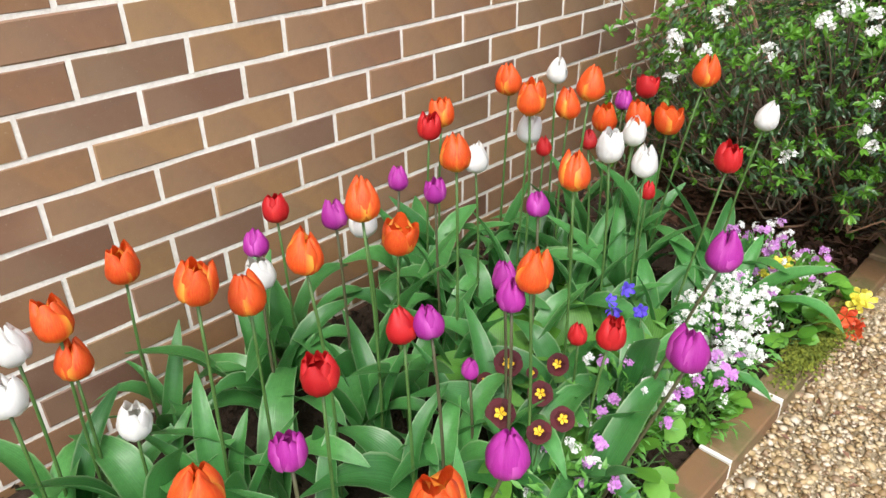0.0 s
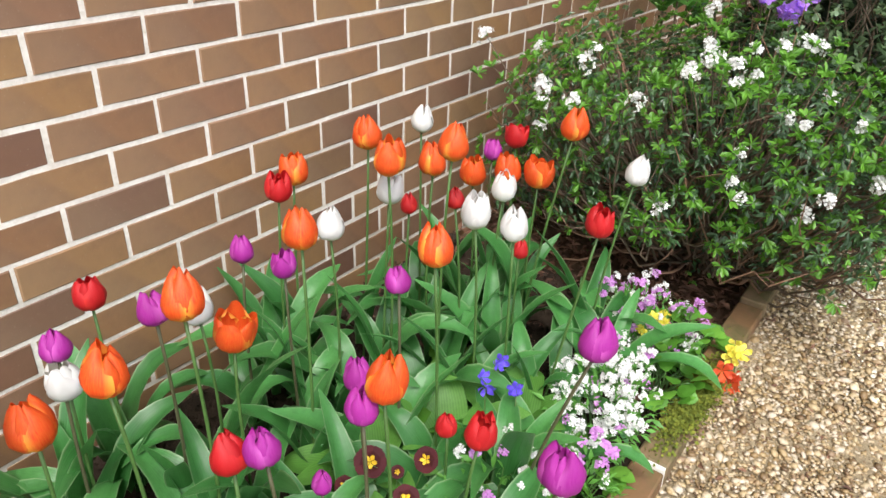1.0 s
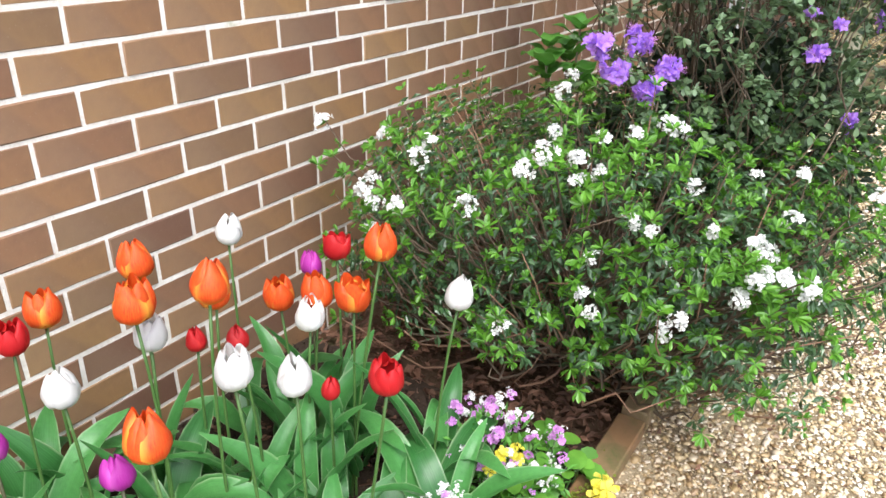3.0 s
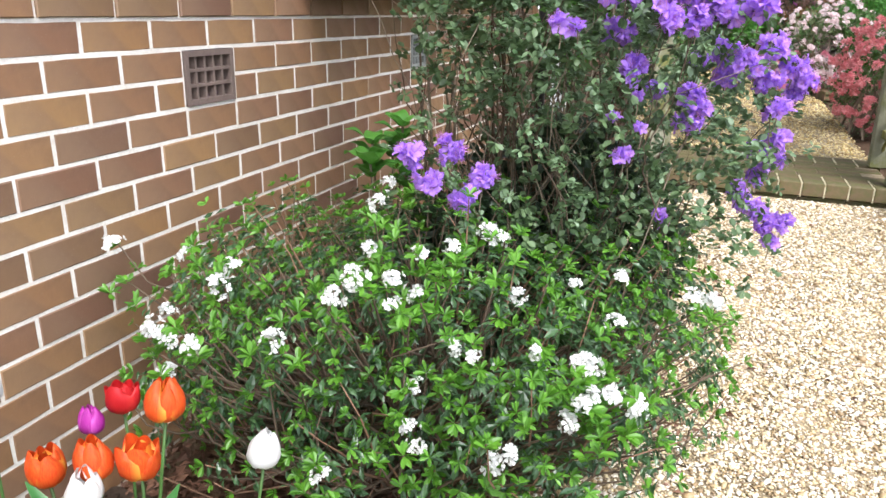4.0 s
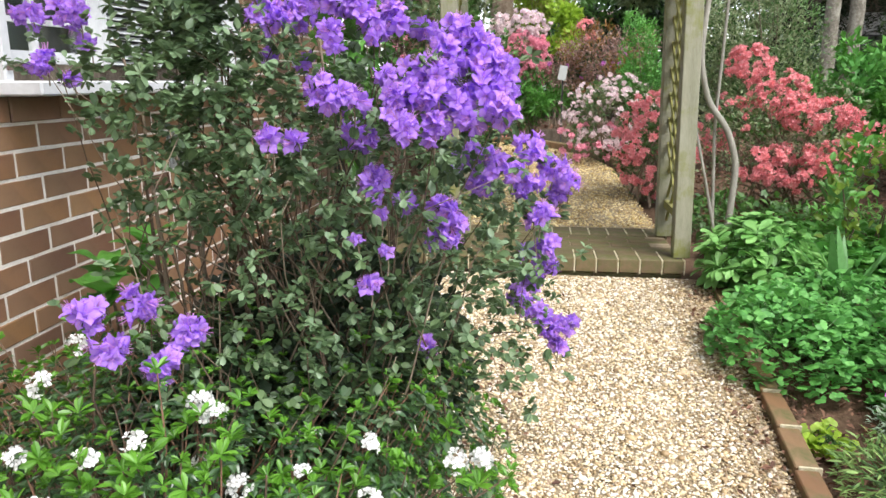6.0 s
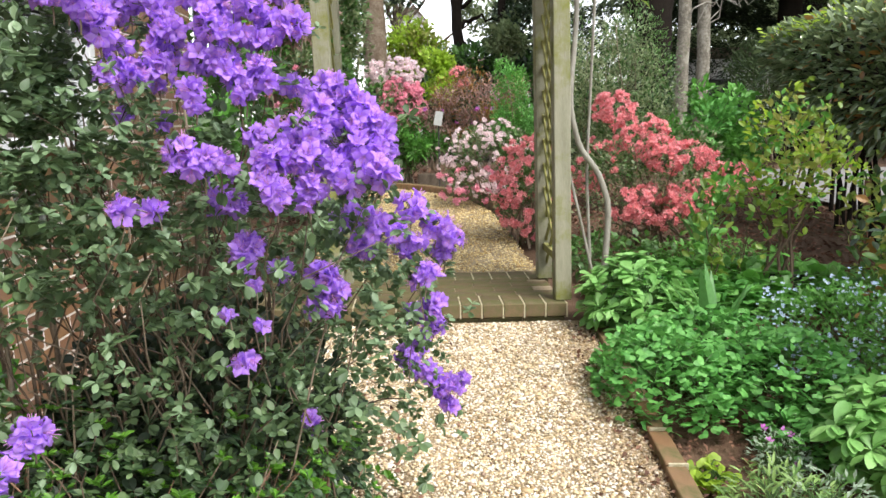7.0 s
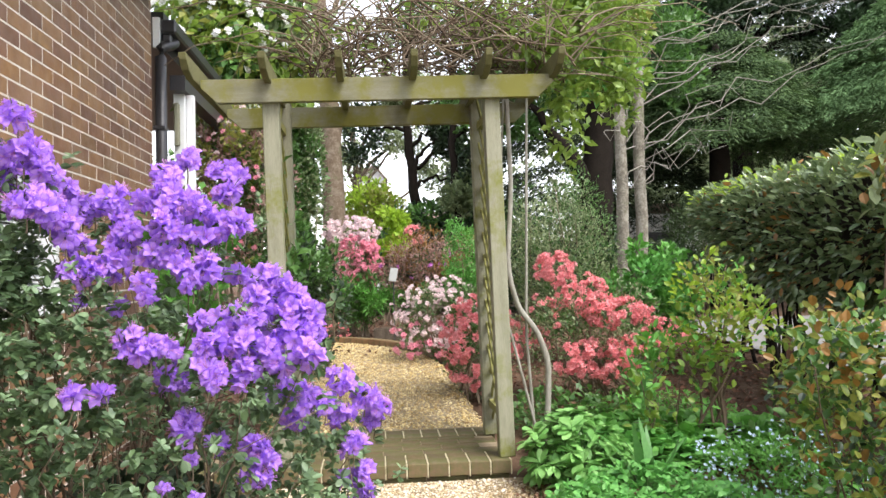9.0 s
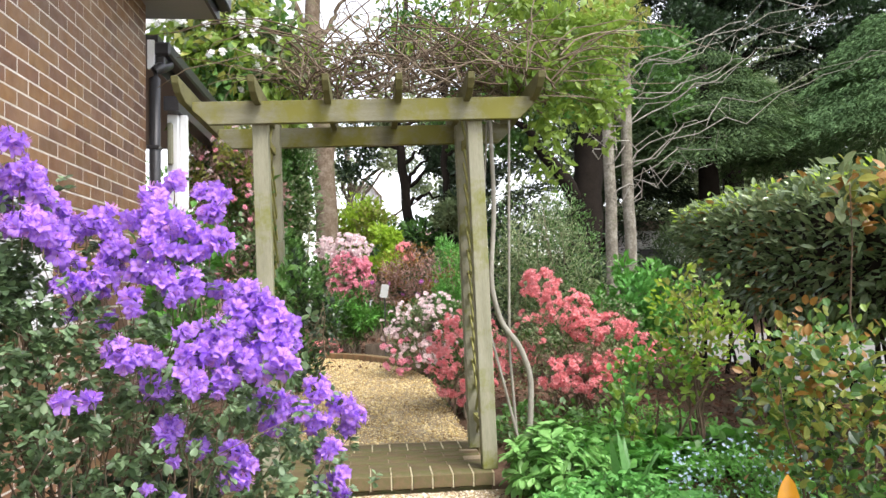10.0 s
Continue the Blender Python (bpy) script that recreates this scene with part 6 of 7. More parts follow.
for pts, rad in ((((2.74, 3.0, 0.5), (2.77, 3.0, 1.0), (2.7, 3.0, 1.2), (2.58, 3.0, 1.35), (2.52, 3.0, 1.6), (2.57, 3.05, 2.1), (2.56, 3.1, 2.8)), 0.021), (((2.68, 3.05, 0.5), (2.64, 3.05, 1.2), (2.65, 3.0, 1.9), (2.68, 3.0, 2.9)), 0.011), (((2.70, 3.02, 0.5), (2.6, 3.05, 0.95), (2.52, 3.1, 1.3), (2.50, 3.1, 2.0), (2.55, 3.1, 2.8)), 0.010)):
    p = np.asarray(pts)
    u = np.linspace(0, len(p) - 1, 26)
    q = np.stack([np.interp(u, np.arange(len(p)), p[:, k]) for k in range(3)], 1)
    q = np.concatenate([q[:1], (q[:-2] + 2 * q[1:-1] + q[2:]) / 4, q[-1:]])
    arrays("vine_stem", [(*tube(q, np.linspace(rad, rad * 0.7, len(q)), 8), 0)], [M_PALE_BARK], vine, smooth=True)
for c, s, n, m in (((2.75, 3.1, 3.25), (0.55, 0.5, 0.42), 800, M_VINE), ((3.05, 3.2, 3.0), (0.4, 0.5, 0.5), 700, M_VINE), ((1.5, 3.3, 3.15), (0.5, 0.4, 0.3), 150, M_VINE), ((2.4, 3.4, 3.45), (0.7, 0.5, 0.35), 480, M_VINE), ((1.9, 3.3, 3.2), (0.9, 0.4, 0.3), 160, M_OLIVE), ((3.3, 3.5, 3.4), (0.42, 0.4, 0.42), 1000, M_VINE), ((3.25, 3.4, 2.85), (0.34, 0.3, 0.34), 420, M_VINE), ((3.45, 3.8, 3.1), (0.3, 0.3, 0.3), 350, M_BRIGHT), ((1.15, 3.2, 1.6), (0.09, 0.3, 0.8), 300, M_MID), ((2.95, 3.1, 2.5), (0.12, 0.2, 0.3), 90, M_VINE)):
    tagged(arrays("leaves", [(*crown(r, c, s, n, 0.075, LEAFY, clumps=18, droop=0.5), 0)], [m], vine), kind="stuff")


# ---- green bed beside the path ----
LOBE = round_leaf(0.95, 0.1, 0.12, 1.5, 0.6, 4, 0.07)
LOBED = np.concatenate([LOBE[0] @ np.array(((math.cos(a), math.sin(a), 0), (-math.sin(a), math.cos(a), 0), (0, 0, 1))) + np.array((0, 0, 0.02 * k)) for k, a in enumerate((-1.25, 0, 1.25))])
LOBED = (LOBED, np.concatenate([LOBE[1] + len(LOBE[0]) * i for i in range(3)]))
ROUND = round_leaf(0.44, 0.22, 0.22, 1.5, 0.75, 6)
SCALLOP = round_leaf(0.8, 0.2, 0.15, 1.1, 0.55, 8, 0.06)


def mound(seed, name, label, c, s, n, size, m, shape, category="plant", count=1, flowers=None):
    """A low leafy mound on the soil."""
    r = np.random.default_rng(seed)
    t = thing(name, label, category)
    P, D = in_box(r, n, c, s, 2.0, 0.6)
    up = P[:, 2] > float(lie(c[1])) - 0.02
    P, D = P[up], D[up]
    if count > 1:
        sz = size * r.uniform(0.8, 1.2, len(P))
        p, d = rosettes(r, P, unit(D + np.array((0, 0, 0.6))), count, sz, 0.72, 0.35)
        lv = scatter(shape, frames(d, r.normal(0, 0.3, len(p)), np.repeat(sz, count)), p)
    else:
        d = unit(D * np.array((1, 1, 0.2)) + r.normal(0, 0.5, D.shape) + np.array((0, 0, 0.05)))
        lv = scatter(shape, frames(d, r.normal(0, 0.35, len(P)), size * r.uniform(0.7, 1.3, len(P))), P)
    tagged(arrays("leaves", [(*lv, 0)], [m], t, smooth=True), kind="stuff")
    st = [(*tube(bend((c[0] + r.normal(0, s[0] * 0.25), c[1] + r.normal(0, s[1] * 0.25), float(lie(c[1])) - 0.02), q - np.array((0, 0, 0.005)), (0, 0, 0.02), 4), 0.0022, 4), 0) for q in P[:: max(1, len(P) // 60)]]
    tagged(arrays("stem_thicket", st, [STEM_GREEN], t, smooth=True), kind="stuff")
    for fm, k, fs, lift in flowers or ():
        q = P[r.integers(0, len(P), k)] + np.array((0, 0, lift)) + r.normal(0, 0.02, (k, 3))
        tagged(arrays("blossom", [(*scatter(STAR, face_along(r, r.normal(0, 0.5, (k, 3)) + np.array((0, -0.4, 1)), fs * r.uniform(0.8, 1.2, k)), q), 0)], [fm], t), kind="stuff")
    return t


M_SILVER = green("silver_leaf", (0.2, 0.28, 0.19), (0.4, 0.5, 0.36), 0.6)
M_SPIKY = green("grey_green_spike", (0.1, 0.22, 0.05), (0.3, 0.44, 0.14), 0.5)
NARROW = round_leaf(0.2, 0.2, 0.35, 0.9, 0.8, 3)
mound(101, "columbine", "mound of bright green lobed columbine leaves", (2.72, 1.82, 0.35), (0.33, 0.42, 0.25), 1650, 0.0245, M_COLUMBINE, LOBED)
mound(102, "columbine", "columbine foliage spilling to the path", (3.02, 2.1, 0.38), (0.38, 0.32, 0.22), 1300, 0.0245, M_COLUMBINE, LOBED)
mound(103, "columbine", "low columbine leaves behind the edging", (3.25, 1.75, 0.38), (0.3, 0.35, 0.2), 850, 0.0245, M_COLUMBINE, LOBED)
mound(104, "stonecrop", "pale green stonecrop rosettes beside the arbor post", (2.80, 2.55, 0.55), (0.31, 0.26, 0.24), 90, 0.095, M_SEDUM, ROUND, count=10)
mound(105, "stonecrop", "pale green stonecrop clump", (3.42, 1.12, 0.37), (0.34, 0.3, 0.2), 105, 0.088, M_SEDUM, ROUND, count=10)
mound(106, "forget_me_not", "forget-me-nots with pale blue flowers", (3.75, 2.15, 0.42), (0.45, 0.42, 0.25), 2200, 0.045, M_BRIGHT, SLIM, flowers=((M_BLUE, 340, 0.021, 0.07),))
mound(107, "forget_me_not", "forget-me-nots thinning towards the shrubs", (3.5, 1.7, 0.36), (0.3, 0.3, 0.16), 500, 0.05, M_BRIGHT, SLIM, flowers=((M_BLUE, 110, 0.02, 0.05),))
mound(108, "ground_cover", "fresh green ground cover under the shrubs", (3.6, 3.1, 0.46), (0.95, 0.5, 0.16), 1800, 0.05, M_BRIGHT, LOBED)
mound(109, "ground_cover", "green seedlings round the pot", (4.1, 2.8, 0.42), (0.42, 0.6, 0.13), 900, 0.055, M_BRIGHT, SLIM)
mound(110, "silver_cushion", "small silvery cushion plant with a mauve flower", (2.98, 1.27, 0.24), (0.11, 0.11, 0.08), 340, 0.026, M_SILVER, SLIM, flowers=((M_MAGENTA, 5, 0.03, 0.03),))
mound(111, "ground_cover", "low yellow-green seedlings behind the brick edging", (2.69, 1.2, 0.2), (0.08, 0.09, 0.05), 60, 0.026, M_LIME, LOBED)
mound(113, "ground_cover", "green seedlings over the brown earth", (4.2, 2.0, 0.38), (0.5, 0.5, 0.13), 900, 0.055, M_BRIGHT, SLIM)
mound(114, "ground_cover", "fresh green weeds below the shrubs", (3.3, 2.9, 0.44), (0.5, 0.35, 0.16), 700, 0.04, M_COLUMBINE, LOBED)
mound(115, "ground_cover", "green weeds along the foot of the azaleas", (3.75, 3.75, 0.5), (0.6, 0.45, 0.15), 1200, 0.055, M_BRIGHT, SLIM)
mound(112, "ground_cover", "leafy plants at the foot of the azalea", (3.0, 3.7, 0.52), (0.5, 0.35, 0.2), 700, 0.07, M_MID, LEAFY)
iris = thing("iris", "clump of upright sword-shaped iris leaves", "plant", at=(3.12, 2.25, float(lie(2.25)) - 0.02))
SWORD = [blade_mesh("leaf", a, w, 0.1, 0.0, 0.0, M_IRIS) for a, w in ((0.15, 0.055), (0.5, 0.05), (0.9, 0.05))]
for k in range(9):
    ob = new("leaf", SWORD[k % 3])
    ob.parent = iris
    s = 0.42 + 0.035 * (k % 4)
    ob.matrix_basis = pose(0.03 * math.cos(k), 0.03 * math.sin(k), 0, 0, 8, k * 77) @ Matrix.Diagonal((s, s, s, 1))
iris2 = copy_thing(iris, pose(3.75, 4.0, float(lie(4.0)) - 0.02, 0, 0, 40))
pot_bush = bush(120, "potted_rose", "thin-stemmed rose with yellow-green leaves", (3.86, 2.95, 1.25), (0.36, 0.34, 0.45), 900, 0.052, (M_VINE, M_BRIGHT, M_YELLOW, M_LIME), round_leaf(0.56, 0.16, 0.28, 1.0, 0.7, 3), clumps=22, twigs=8, thick=0.011, bark=M_DARK_TWIG)
pot = thing("plant_pot", "black plastic plant pot on the soil", "pot", at=(3.88, 3.05, float(lie(3.05)) - 0.02))
bm = bmesh.new()
bmesh.ops.create_cone(bm, cap_ends=True, segments=24, radius1=0.10, radius2=0.13, depth=0.16, matrix=Matrix.Translation((0, 0, 0.08)))
part("pot_body", bm, M_DARK, pot)
bm = bmesh.new()
bmesh.ops.create_cone(bm, cap_ends=True, segments=24, radius1=0.14, radius2=0.14, depth=0.025, matrix=Matrix.Translation((0, 0, 0.155)))
part("rim", bm, M_DARK, pot)
NEAR_LEAF = round_leaf(0.6, 0.16, 0.28, 1.0, 0.65, 4)
bush(121, "young_laurel", "leggy shrub with yellow and bronze young leaves", (3.74, 1.42, 0.98), (0.38, 0.4, 0.5), 1500, 0.05, (M_YELLOW, M_MID, M_VINE, M_MID, M_DEEP, M_YELLOW, M_MID, M_RUST), NEAR_LEAF, clumps=26, twigs=8, thick=0.008, bark=M_DARK_TWIG)
bush(122, "young_laurel", "sparse shrub with yellow-green leaves", (4.2, 2.55, 0.95), (0.25, 0.28, 0.45), 420, 0.052, (M_VINE, M_MID, M_YELLOW), NEAR_LEAF, clumps=16, twigs=4, thick=0.008, bark=M_DARK_TWIG)
bush(123, "young_laurel", "tall shoot with orange-bronze leaves before the hedge", (4.16, 1.71, 1.98), (0.15, 0.2, 0.2), 90, 0.078, (M_RUST, M_YELLOW, M_OLIVE), NEAR_LEAF, clumps=9, twigs=2, thick=0.009, bark=M_DARK_TWIG)
shoot = thing("orange_shoot", "tall young shoot with golden-orange leaves beside the path", "plant", at=(2.585, -0.915, float(lie(-0.915)) + 0.002))
M_ORANGE_LEAF = leaf("golden_orange_leaf", (0.5, 0.23, 0.015), (0.72, 0.36, 0.03), 0.4, 0.4, by_object=True)
M_GOLD_OLIVE = leaf("golden_olive_leaf", (0.2, 0.13, 0.01), (0.32, 0.22, 0.03), 0.4, 0.3, by_object=True)
arrays("stem", [(*tube([(0, 0, 0), (-0.12, -0.02, 0.5), (-0.36, -0.07, 1.05), (-0.49, -0.1, 1.335)], 0.005, 6), 0)], [M_TWIG], shoot, smooth=True)
for (dx, dy, dz), dims, (rx, ry, rz), m in (
        ((-0.48, -0.1, 1.328), (0.021, 0.062, 0.05), (80, 8, -20), M_ORANGE_LEAF),
        ((-0.485, -0.095, 1.328), (0.026, 0.04, 0.05), (48, -38, 15), M_GOLD_OLIVE),
        ((-0.495, -0.09, 1.326), (0.013, 0.045, 0.04), (78, -14, 0), M_LIME),
        ((-0.48, -0.1, 1.318), (0.022, 0.05, 0.05), (25, 0, -75), M_ORANGE_LEAF),
        ((-0.47, -0.08, 1.29), (0.03, 0.06, 0.05), (20, 0, -150), M_GOLD_OLIVE)):
    v, f_ = round_leaf(1.0, 0.1, 0.35, 0.9, 0.6, 6)
    ob = arrays("leaf", [(v * np.array(dims), f_, 0)], [m], shoot, smooth=True)
    ob.matrix_basis = pose(dx, dy, dz, rx, ry, rz)

bush(124, "bare_rose", "thin bare-stemmed shrub with a few light green leaves", (3.45, 2.95, 0.85), (0.3, 0.28, 0.38), 300, 0.055, (M_VINE, M_BRIGHT), NEAR_LEAF, clumps=16, twigs=9, thick=0.006, bark=M_DARK_TWIG)
M_RUSTY = surface("rusty_steel", [(0.25, (0.05, 0.025, 0.015)), (0.6, (0.13, 0.06, 0.03))], 0.9, 14, 90, 0.6)
stake = thing("garden_stake", "rusty steel stake standing in the earth", "stake", at=(4.5, 3.25, float(lie(3.25)) - 0.05))
arrays("stake_rod", [(*tube([(0, 0, 0), (0.004, 0, 0.35), (0.0, 0.004, 0.72)], 0.02, 8), 0)], [M_RUSTY], stake, smooth=True)
mound(116, "spiky_cushion", "grey-green cushion of narrow leaves behind the edging", (2.83, 0.9, 0.21), (0.2, 0.27, 0.13), 900, 0.045, M_SPIKY, NARROW)
mound(118, "silver_cushion", "low silvery leaves between the seedlings", (3.0, 0.95, 0.22), (0.14, 0.2, 0.1), 300, 0.035, M_SILVER, SLIM)
mound(117, "ground_cover", "lobed green leaves below the stonecrop", (3.1, 1.42, 0.24), (0.16, 0.22, 0.11), 240, 0.025, M_COLUMBINE, LOBED)

planter = thing("planter", "low brown timber planter beside the gravel", "planter", at=(1.86, 8.35, float(lie(8.35)) - 0.02))
for dims in ((-0.2, 0.2, -0.12, -0.1, 0, 0.2), (-0.2, 0.2, 0.1, 0.12, 0, 0.2), (-0.2, -0.18, -0.098, 0.098, 0, 0.2), (0.18, 0.2, -0.098, 0.098, 0, 0.2)):
    solid("board", dims, M_OLD_BARK, planter, bevel=0.004)
solid("soil", (-0.179, 0.179, -0.099, 0.099, 0.0, 0.17), M_SOIL, planter)
sign = thing("garden_sign", "small white plant sign on a dark stake", "sign", at=(1.93, 8.0, float(lie(8.0)) - 0.02))
solid("stake", (-0.008, 0.008, 0.0, 0.016, 0, 0.95), M_DARK, sign)
bm = bmesh.new()
box(bm, -0.05, 0.05, -0.008, -0.002, -0.09, 0.09, 0.001)
part("plate", bm, M_SOFFIT, sign).matrix_basis = pose(0, 0, 0.93, -12, 8, -10)

# ---- small plants at the edge of the tulip bed ----
M_MAROON = leaf("maroon_petal", (0.035, 0.002, 0.004), (0.075, 0.004, 0.008), 0.85, 0.04)
M_EYE = leaf("yellow_eye", (0.8, 0.5, 0.02), (0.9, 0.62, 0.05), 0.6, 0.2)
M_VIOLA = leaf("blue_viola_petal", (0.09, 0.05, 0.6), (0.16, 0.1, 0.75), 0.6, 0.3)
M_LEMON = leaf("lemon_petal", (0.82, 0.72, 0.05), (0.9, 0.8, 0.15), 0.6, 0.3)
M_SCARLET = leaf("scarlet_petal", (0.6, 0.05, 0.02), (0.75, 0.12, 0.03), 0.6, 0.3)
M_LILAC = leaf("lilac_petal", (0.5, 0.16, 0.55), (0.72, 0.4, 0.75), 0.6, 0.3)
M_PRIM_LEAF = leaf("crinkled_primrose_leaf", (0.06, 0.18, 0.025), (0.12, 0.3, 0.05), 0.5, 0.25, vein=0.3, by_object=True)
M_BEDDING = green("bedding_leaf", (0.08, 0.24, 0.025), (0.17, 0.4, 0.05), 0.5, 0.3)
DISC = flower_shape(6, 0.08, 1.0)
r = np.random.default_rng(130)
PRIM = [blade_mesh("leaf", a, 0.2, 0.2, 0.1, 0.3, M_PRIM_LEAF) for a in (1.2, 1.7, 2.1)]


def primrose(x, y, big, heads, label="primrose with maroon flowers and yellow eyes over crinkled leaves"):
    g = float(lie(y)) + 0.01
    t = thing("primrose", label, "primrose", "primroses", at=(x, y, g))
    for k in range(8):
        ob = new("leaf", PRIM[k % 3])
        ob.parent = t
        s = big * tul.uniform(0.8, 1.2)
        ob.matrix_basis = pose(0, 0, 0.06, 0, 12, k * 45 + tul.uniform(-15, 15)) @ Matrix.Diagonal((s, s, s, 1))
    for hx, hy, hz, s in heads:
        q = np.array((hx - x, hy - y, hz - g))
        D = np.array(((0.35, -0.6, 0.8),)) + r.normal(0, 0.15, (1, 3))
        R = face_along(r, D, np.array((s,)))
        fl = arrays("flower", [(*scatter(DISC, R, q[None]), 0), (*scatter(STAR, R * 0.42, q[None] + unit(D) * 0.004), 1)], [M_MAROON, M_EYE], t)
        arrays("stalk", [(*tube(bend((0, 0, 0.03), q - unit(D)[0] * 0.006, (0, 0, 0.01), 5), 0.0016, 5), 0)], [STEM_GREEN], t, smooth=True)


primrose(0.73, -1.66, 0.2, ((0.69, -1.67, 0.28, 0.062), (0.74, -1.65, 0.27, 0.026), (0.77, -1.6, 0.28, 0.05), (0.80, -1.7, 0.28, 0.052)))
primrose(0.83, -1.76, 0.2, ((0.78, -1.80, 0.28, 0.06), (0.86, -1.78, 0.27, 0.05), (0.87, -1.72, 0.27, 0.05), (0.68, -1.73, 0.26, 0.04)))
for x, y in ((0.7, -1.42), (0.62, -1.62), (0.78, -1.28)):
    primrose(x, y, 0.23, (), "primrose plant with large bright crinkled leaves and no flower")


def cushion(seed, label, c, s, n, kinds, leaves=260, name="alyssum"):
    """A low cushion of tiny flowers over small leaves."""
    q = np.random.default_rng(seed)
    t = thing(name, label, "flower")
    P, D = in_box(q, leaves, (c[0], c[1], c[2] - 0.04), s, 2.0, 0.3)
    tagged(arrays("leaves", [(*scatter(SLIM, frames(D + q.normal(0, 0.4, D.shape), q.normal(0, 0.5, len(P)), 0.03 * q.uniform(0.7, 1.3, len(P))), P), 0)], [M_BRIGHT], t), kind="stuff")
    for m, share, fs in kinds:
        k = int(n * share)
        cc, _ = in_box(q, max(4, k // 9), c, s, 2.0, 0.45)
        i = q.integers(0, len(cc), k)
        d = unit(q.normal(0, 0.7, (k, 3)) + np.array((0.1, -0.4, 0.9)))
        tagged(arrays("blossom", [(*scatter(QUAD, face_along(q, d, fs * q.uniform(0.8, 1.2, k)), cc[i] + d * 0.017 * q.uniform(0.4, 1, (k, 1)) + np.array((0, 0, 0.02))), 0)], [m], t), kind="stuff")
    st = [(*tube(bend((c[0], c[1], float(lie(c[1]))), e, (0, 0, 0.01), 4), 0.0013, 4), 0) for e in P[::9]]
    tagged(arrays("stem_thicket", st, [STEM_GREEN], t), kind="stuff")


cushion(140, "dense white alyssum cushion among the tulips", (0.92, -1.12, 0.20), (0.12, 0.19, 0.10), 1300, ((M_WHITE_FLOWER, 0.93, 0.0115), (M_LILAC, 0.07, 0.012)), 420)
cushion(141, "white and lilac alyssum near the edging", (0.86, -0.70, 0.18), (0.17, 0.13, 0.10), 850, ((M_WHITE_FLOWER, 0.5, 0.0115), (M_LILAC, 0.5, 0.013)), 380)
cushion(142, "sparse white and lilac flowers", (0.88, -1.52, 0.20), (0.12, 0.17, 0.09), 260, ((M_WHITE_FLOWER, 0.65, 0.0115), (M_LILAC, 0.35, 0.014)), 260)
cushion(143, "white and lilac flowers at the bed's edge", (0.97, -1.80, 0.16), (0.12, 0.14, 0.10), 330, ((M_WHITE_FLOWER, 0.6, 0.012), (M_LILAC, 0.4, 0.015)), 300)
cushion(144, "lilac flowers beside a purple tulip", (0.98, -1.34, 0.17), (0.09, 0.09, 0.07), 110, ((M_LILAC, 0.7, 0.018), (M_WHITE_FLOWER, 0.3, 0.015)), 160)
cushion(145, "yellow and white flowers by the edging", (0.90, -0.78, 0.17), (0.07, 0.06, 0.05), 26, ((M_LEMON, 1.0, 0.026),), 80)
for i, (x, y, s, n, sz) in enumerate(((0.97, -0.84, 0.11, 75, 0.05), (0.96, -0.62, 0.10, 60, 0.05), (0.93, -1.28, 0.11, 75, 0.055), (0.92, -1.54, 0.12, 80, 0.062), (0.62, -1.45, 0.13, 50, 0.085), (0.56, -1.12, 0.12, 40, 0.085), (0.9, -1.95, 0.13, 80, 0.065))):
    mound(150 + i, "bedding_plant", "young bedding plant with rounded bright green leaves", (x, y, float(lie(y)) + 0.06), (s * 0.9, s, 0.10), n, sz, M_BEDDING, SCALLOP)


def single(name, label, x, y, z, s, m, n, facing):
    t = thing(name, label, "flower", at=(x, y, float(lie(y)) + 0.02))
    q = np.array((0, 0, z - float(lie(y)) - 0.02))
    c = q + r.normal(0, s * 0.28, (n, 3)) * (n > 1)
    R = face_along(r, np.asarray(facing) + r.normal(0, 0.35, (n, 3)), s * r.uniform(0.85, 1.15, n))
    for i in range(n):
        arrays("bloom", [(*scatter(STAR, R[i:i + 1], c[i:i + 1]), 0)], [m], t)
    arrays("stalk", [(*tube(bend((0.01, 0.01, -0.01), q, (0, 0, 0.01), 4), 0.0018, 5), 0)], [STEM_GREEN], t, smooth=True)


for x, y, z in ((0.73, -1.3, 0.32), (0.82, -1.36, 0.32), (0.75, -1.37, 0.31)):
    single("viola", "small deep blue viola on a thin stalk", x, y, z, 0.036, M_VIOLA, 2, (0.5, -0.5, 0.4))
single("pansy", "lemon yellow pansy at the brick edging", 1.105, -0.665, 0.146, 0.05, M_LEMON, 4, (0.3, -0.7, 0.6))
single("pansy", "scarlet pansy drooping over the edging", 1.115, -0.72, 0.105, 0.055, M_SCARLET, 4, (0.4, -0.5, 0.5))

# moss on the edging, strap leaves and a hydrangea by the wall
moss = green("moss", (0.09, 0.12, 0.01), (0.2, 0.22, 0.02), 0.9, 0.1)
q = np.random.default_rng(170)
k = 5200
x, y = q.normal(1.066, 0.022, k), q.normal(-0.84, 0.085, k)
tagged(arrays("moss_patch", [(*scatter(DIAMOND, frames(q.normal(0, 1, (k, 3)) + np.array((0, 0, 1)), q.normal(0, 1, k), 0.008 * q.uniform(0.6, 1.4, k)), np.stack([x, y, lie(y) + 0.058 + q.uniform(0, 0.004, k)], 1)), 0)], [moss]), "yellow-green moss on the brick edging", "moss", kind="stuff")
hyd = thing("hydrangea", "young hydrangea with large bright leaves against the wall", "shrub", at=(0.2, 0.85, float(lie(0.85)) - 0.01))
M_HYD = leaf("hydrangea_leaf", (0.06, 0.2, 0.03), (0.12, 0.32, 0.05), 0.4, 0.3, vein=0.2, by_object=True)
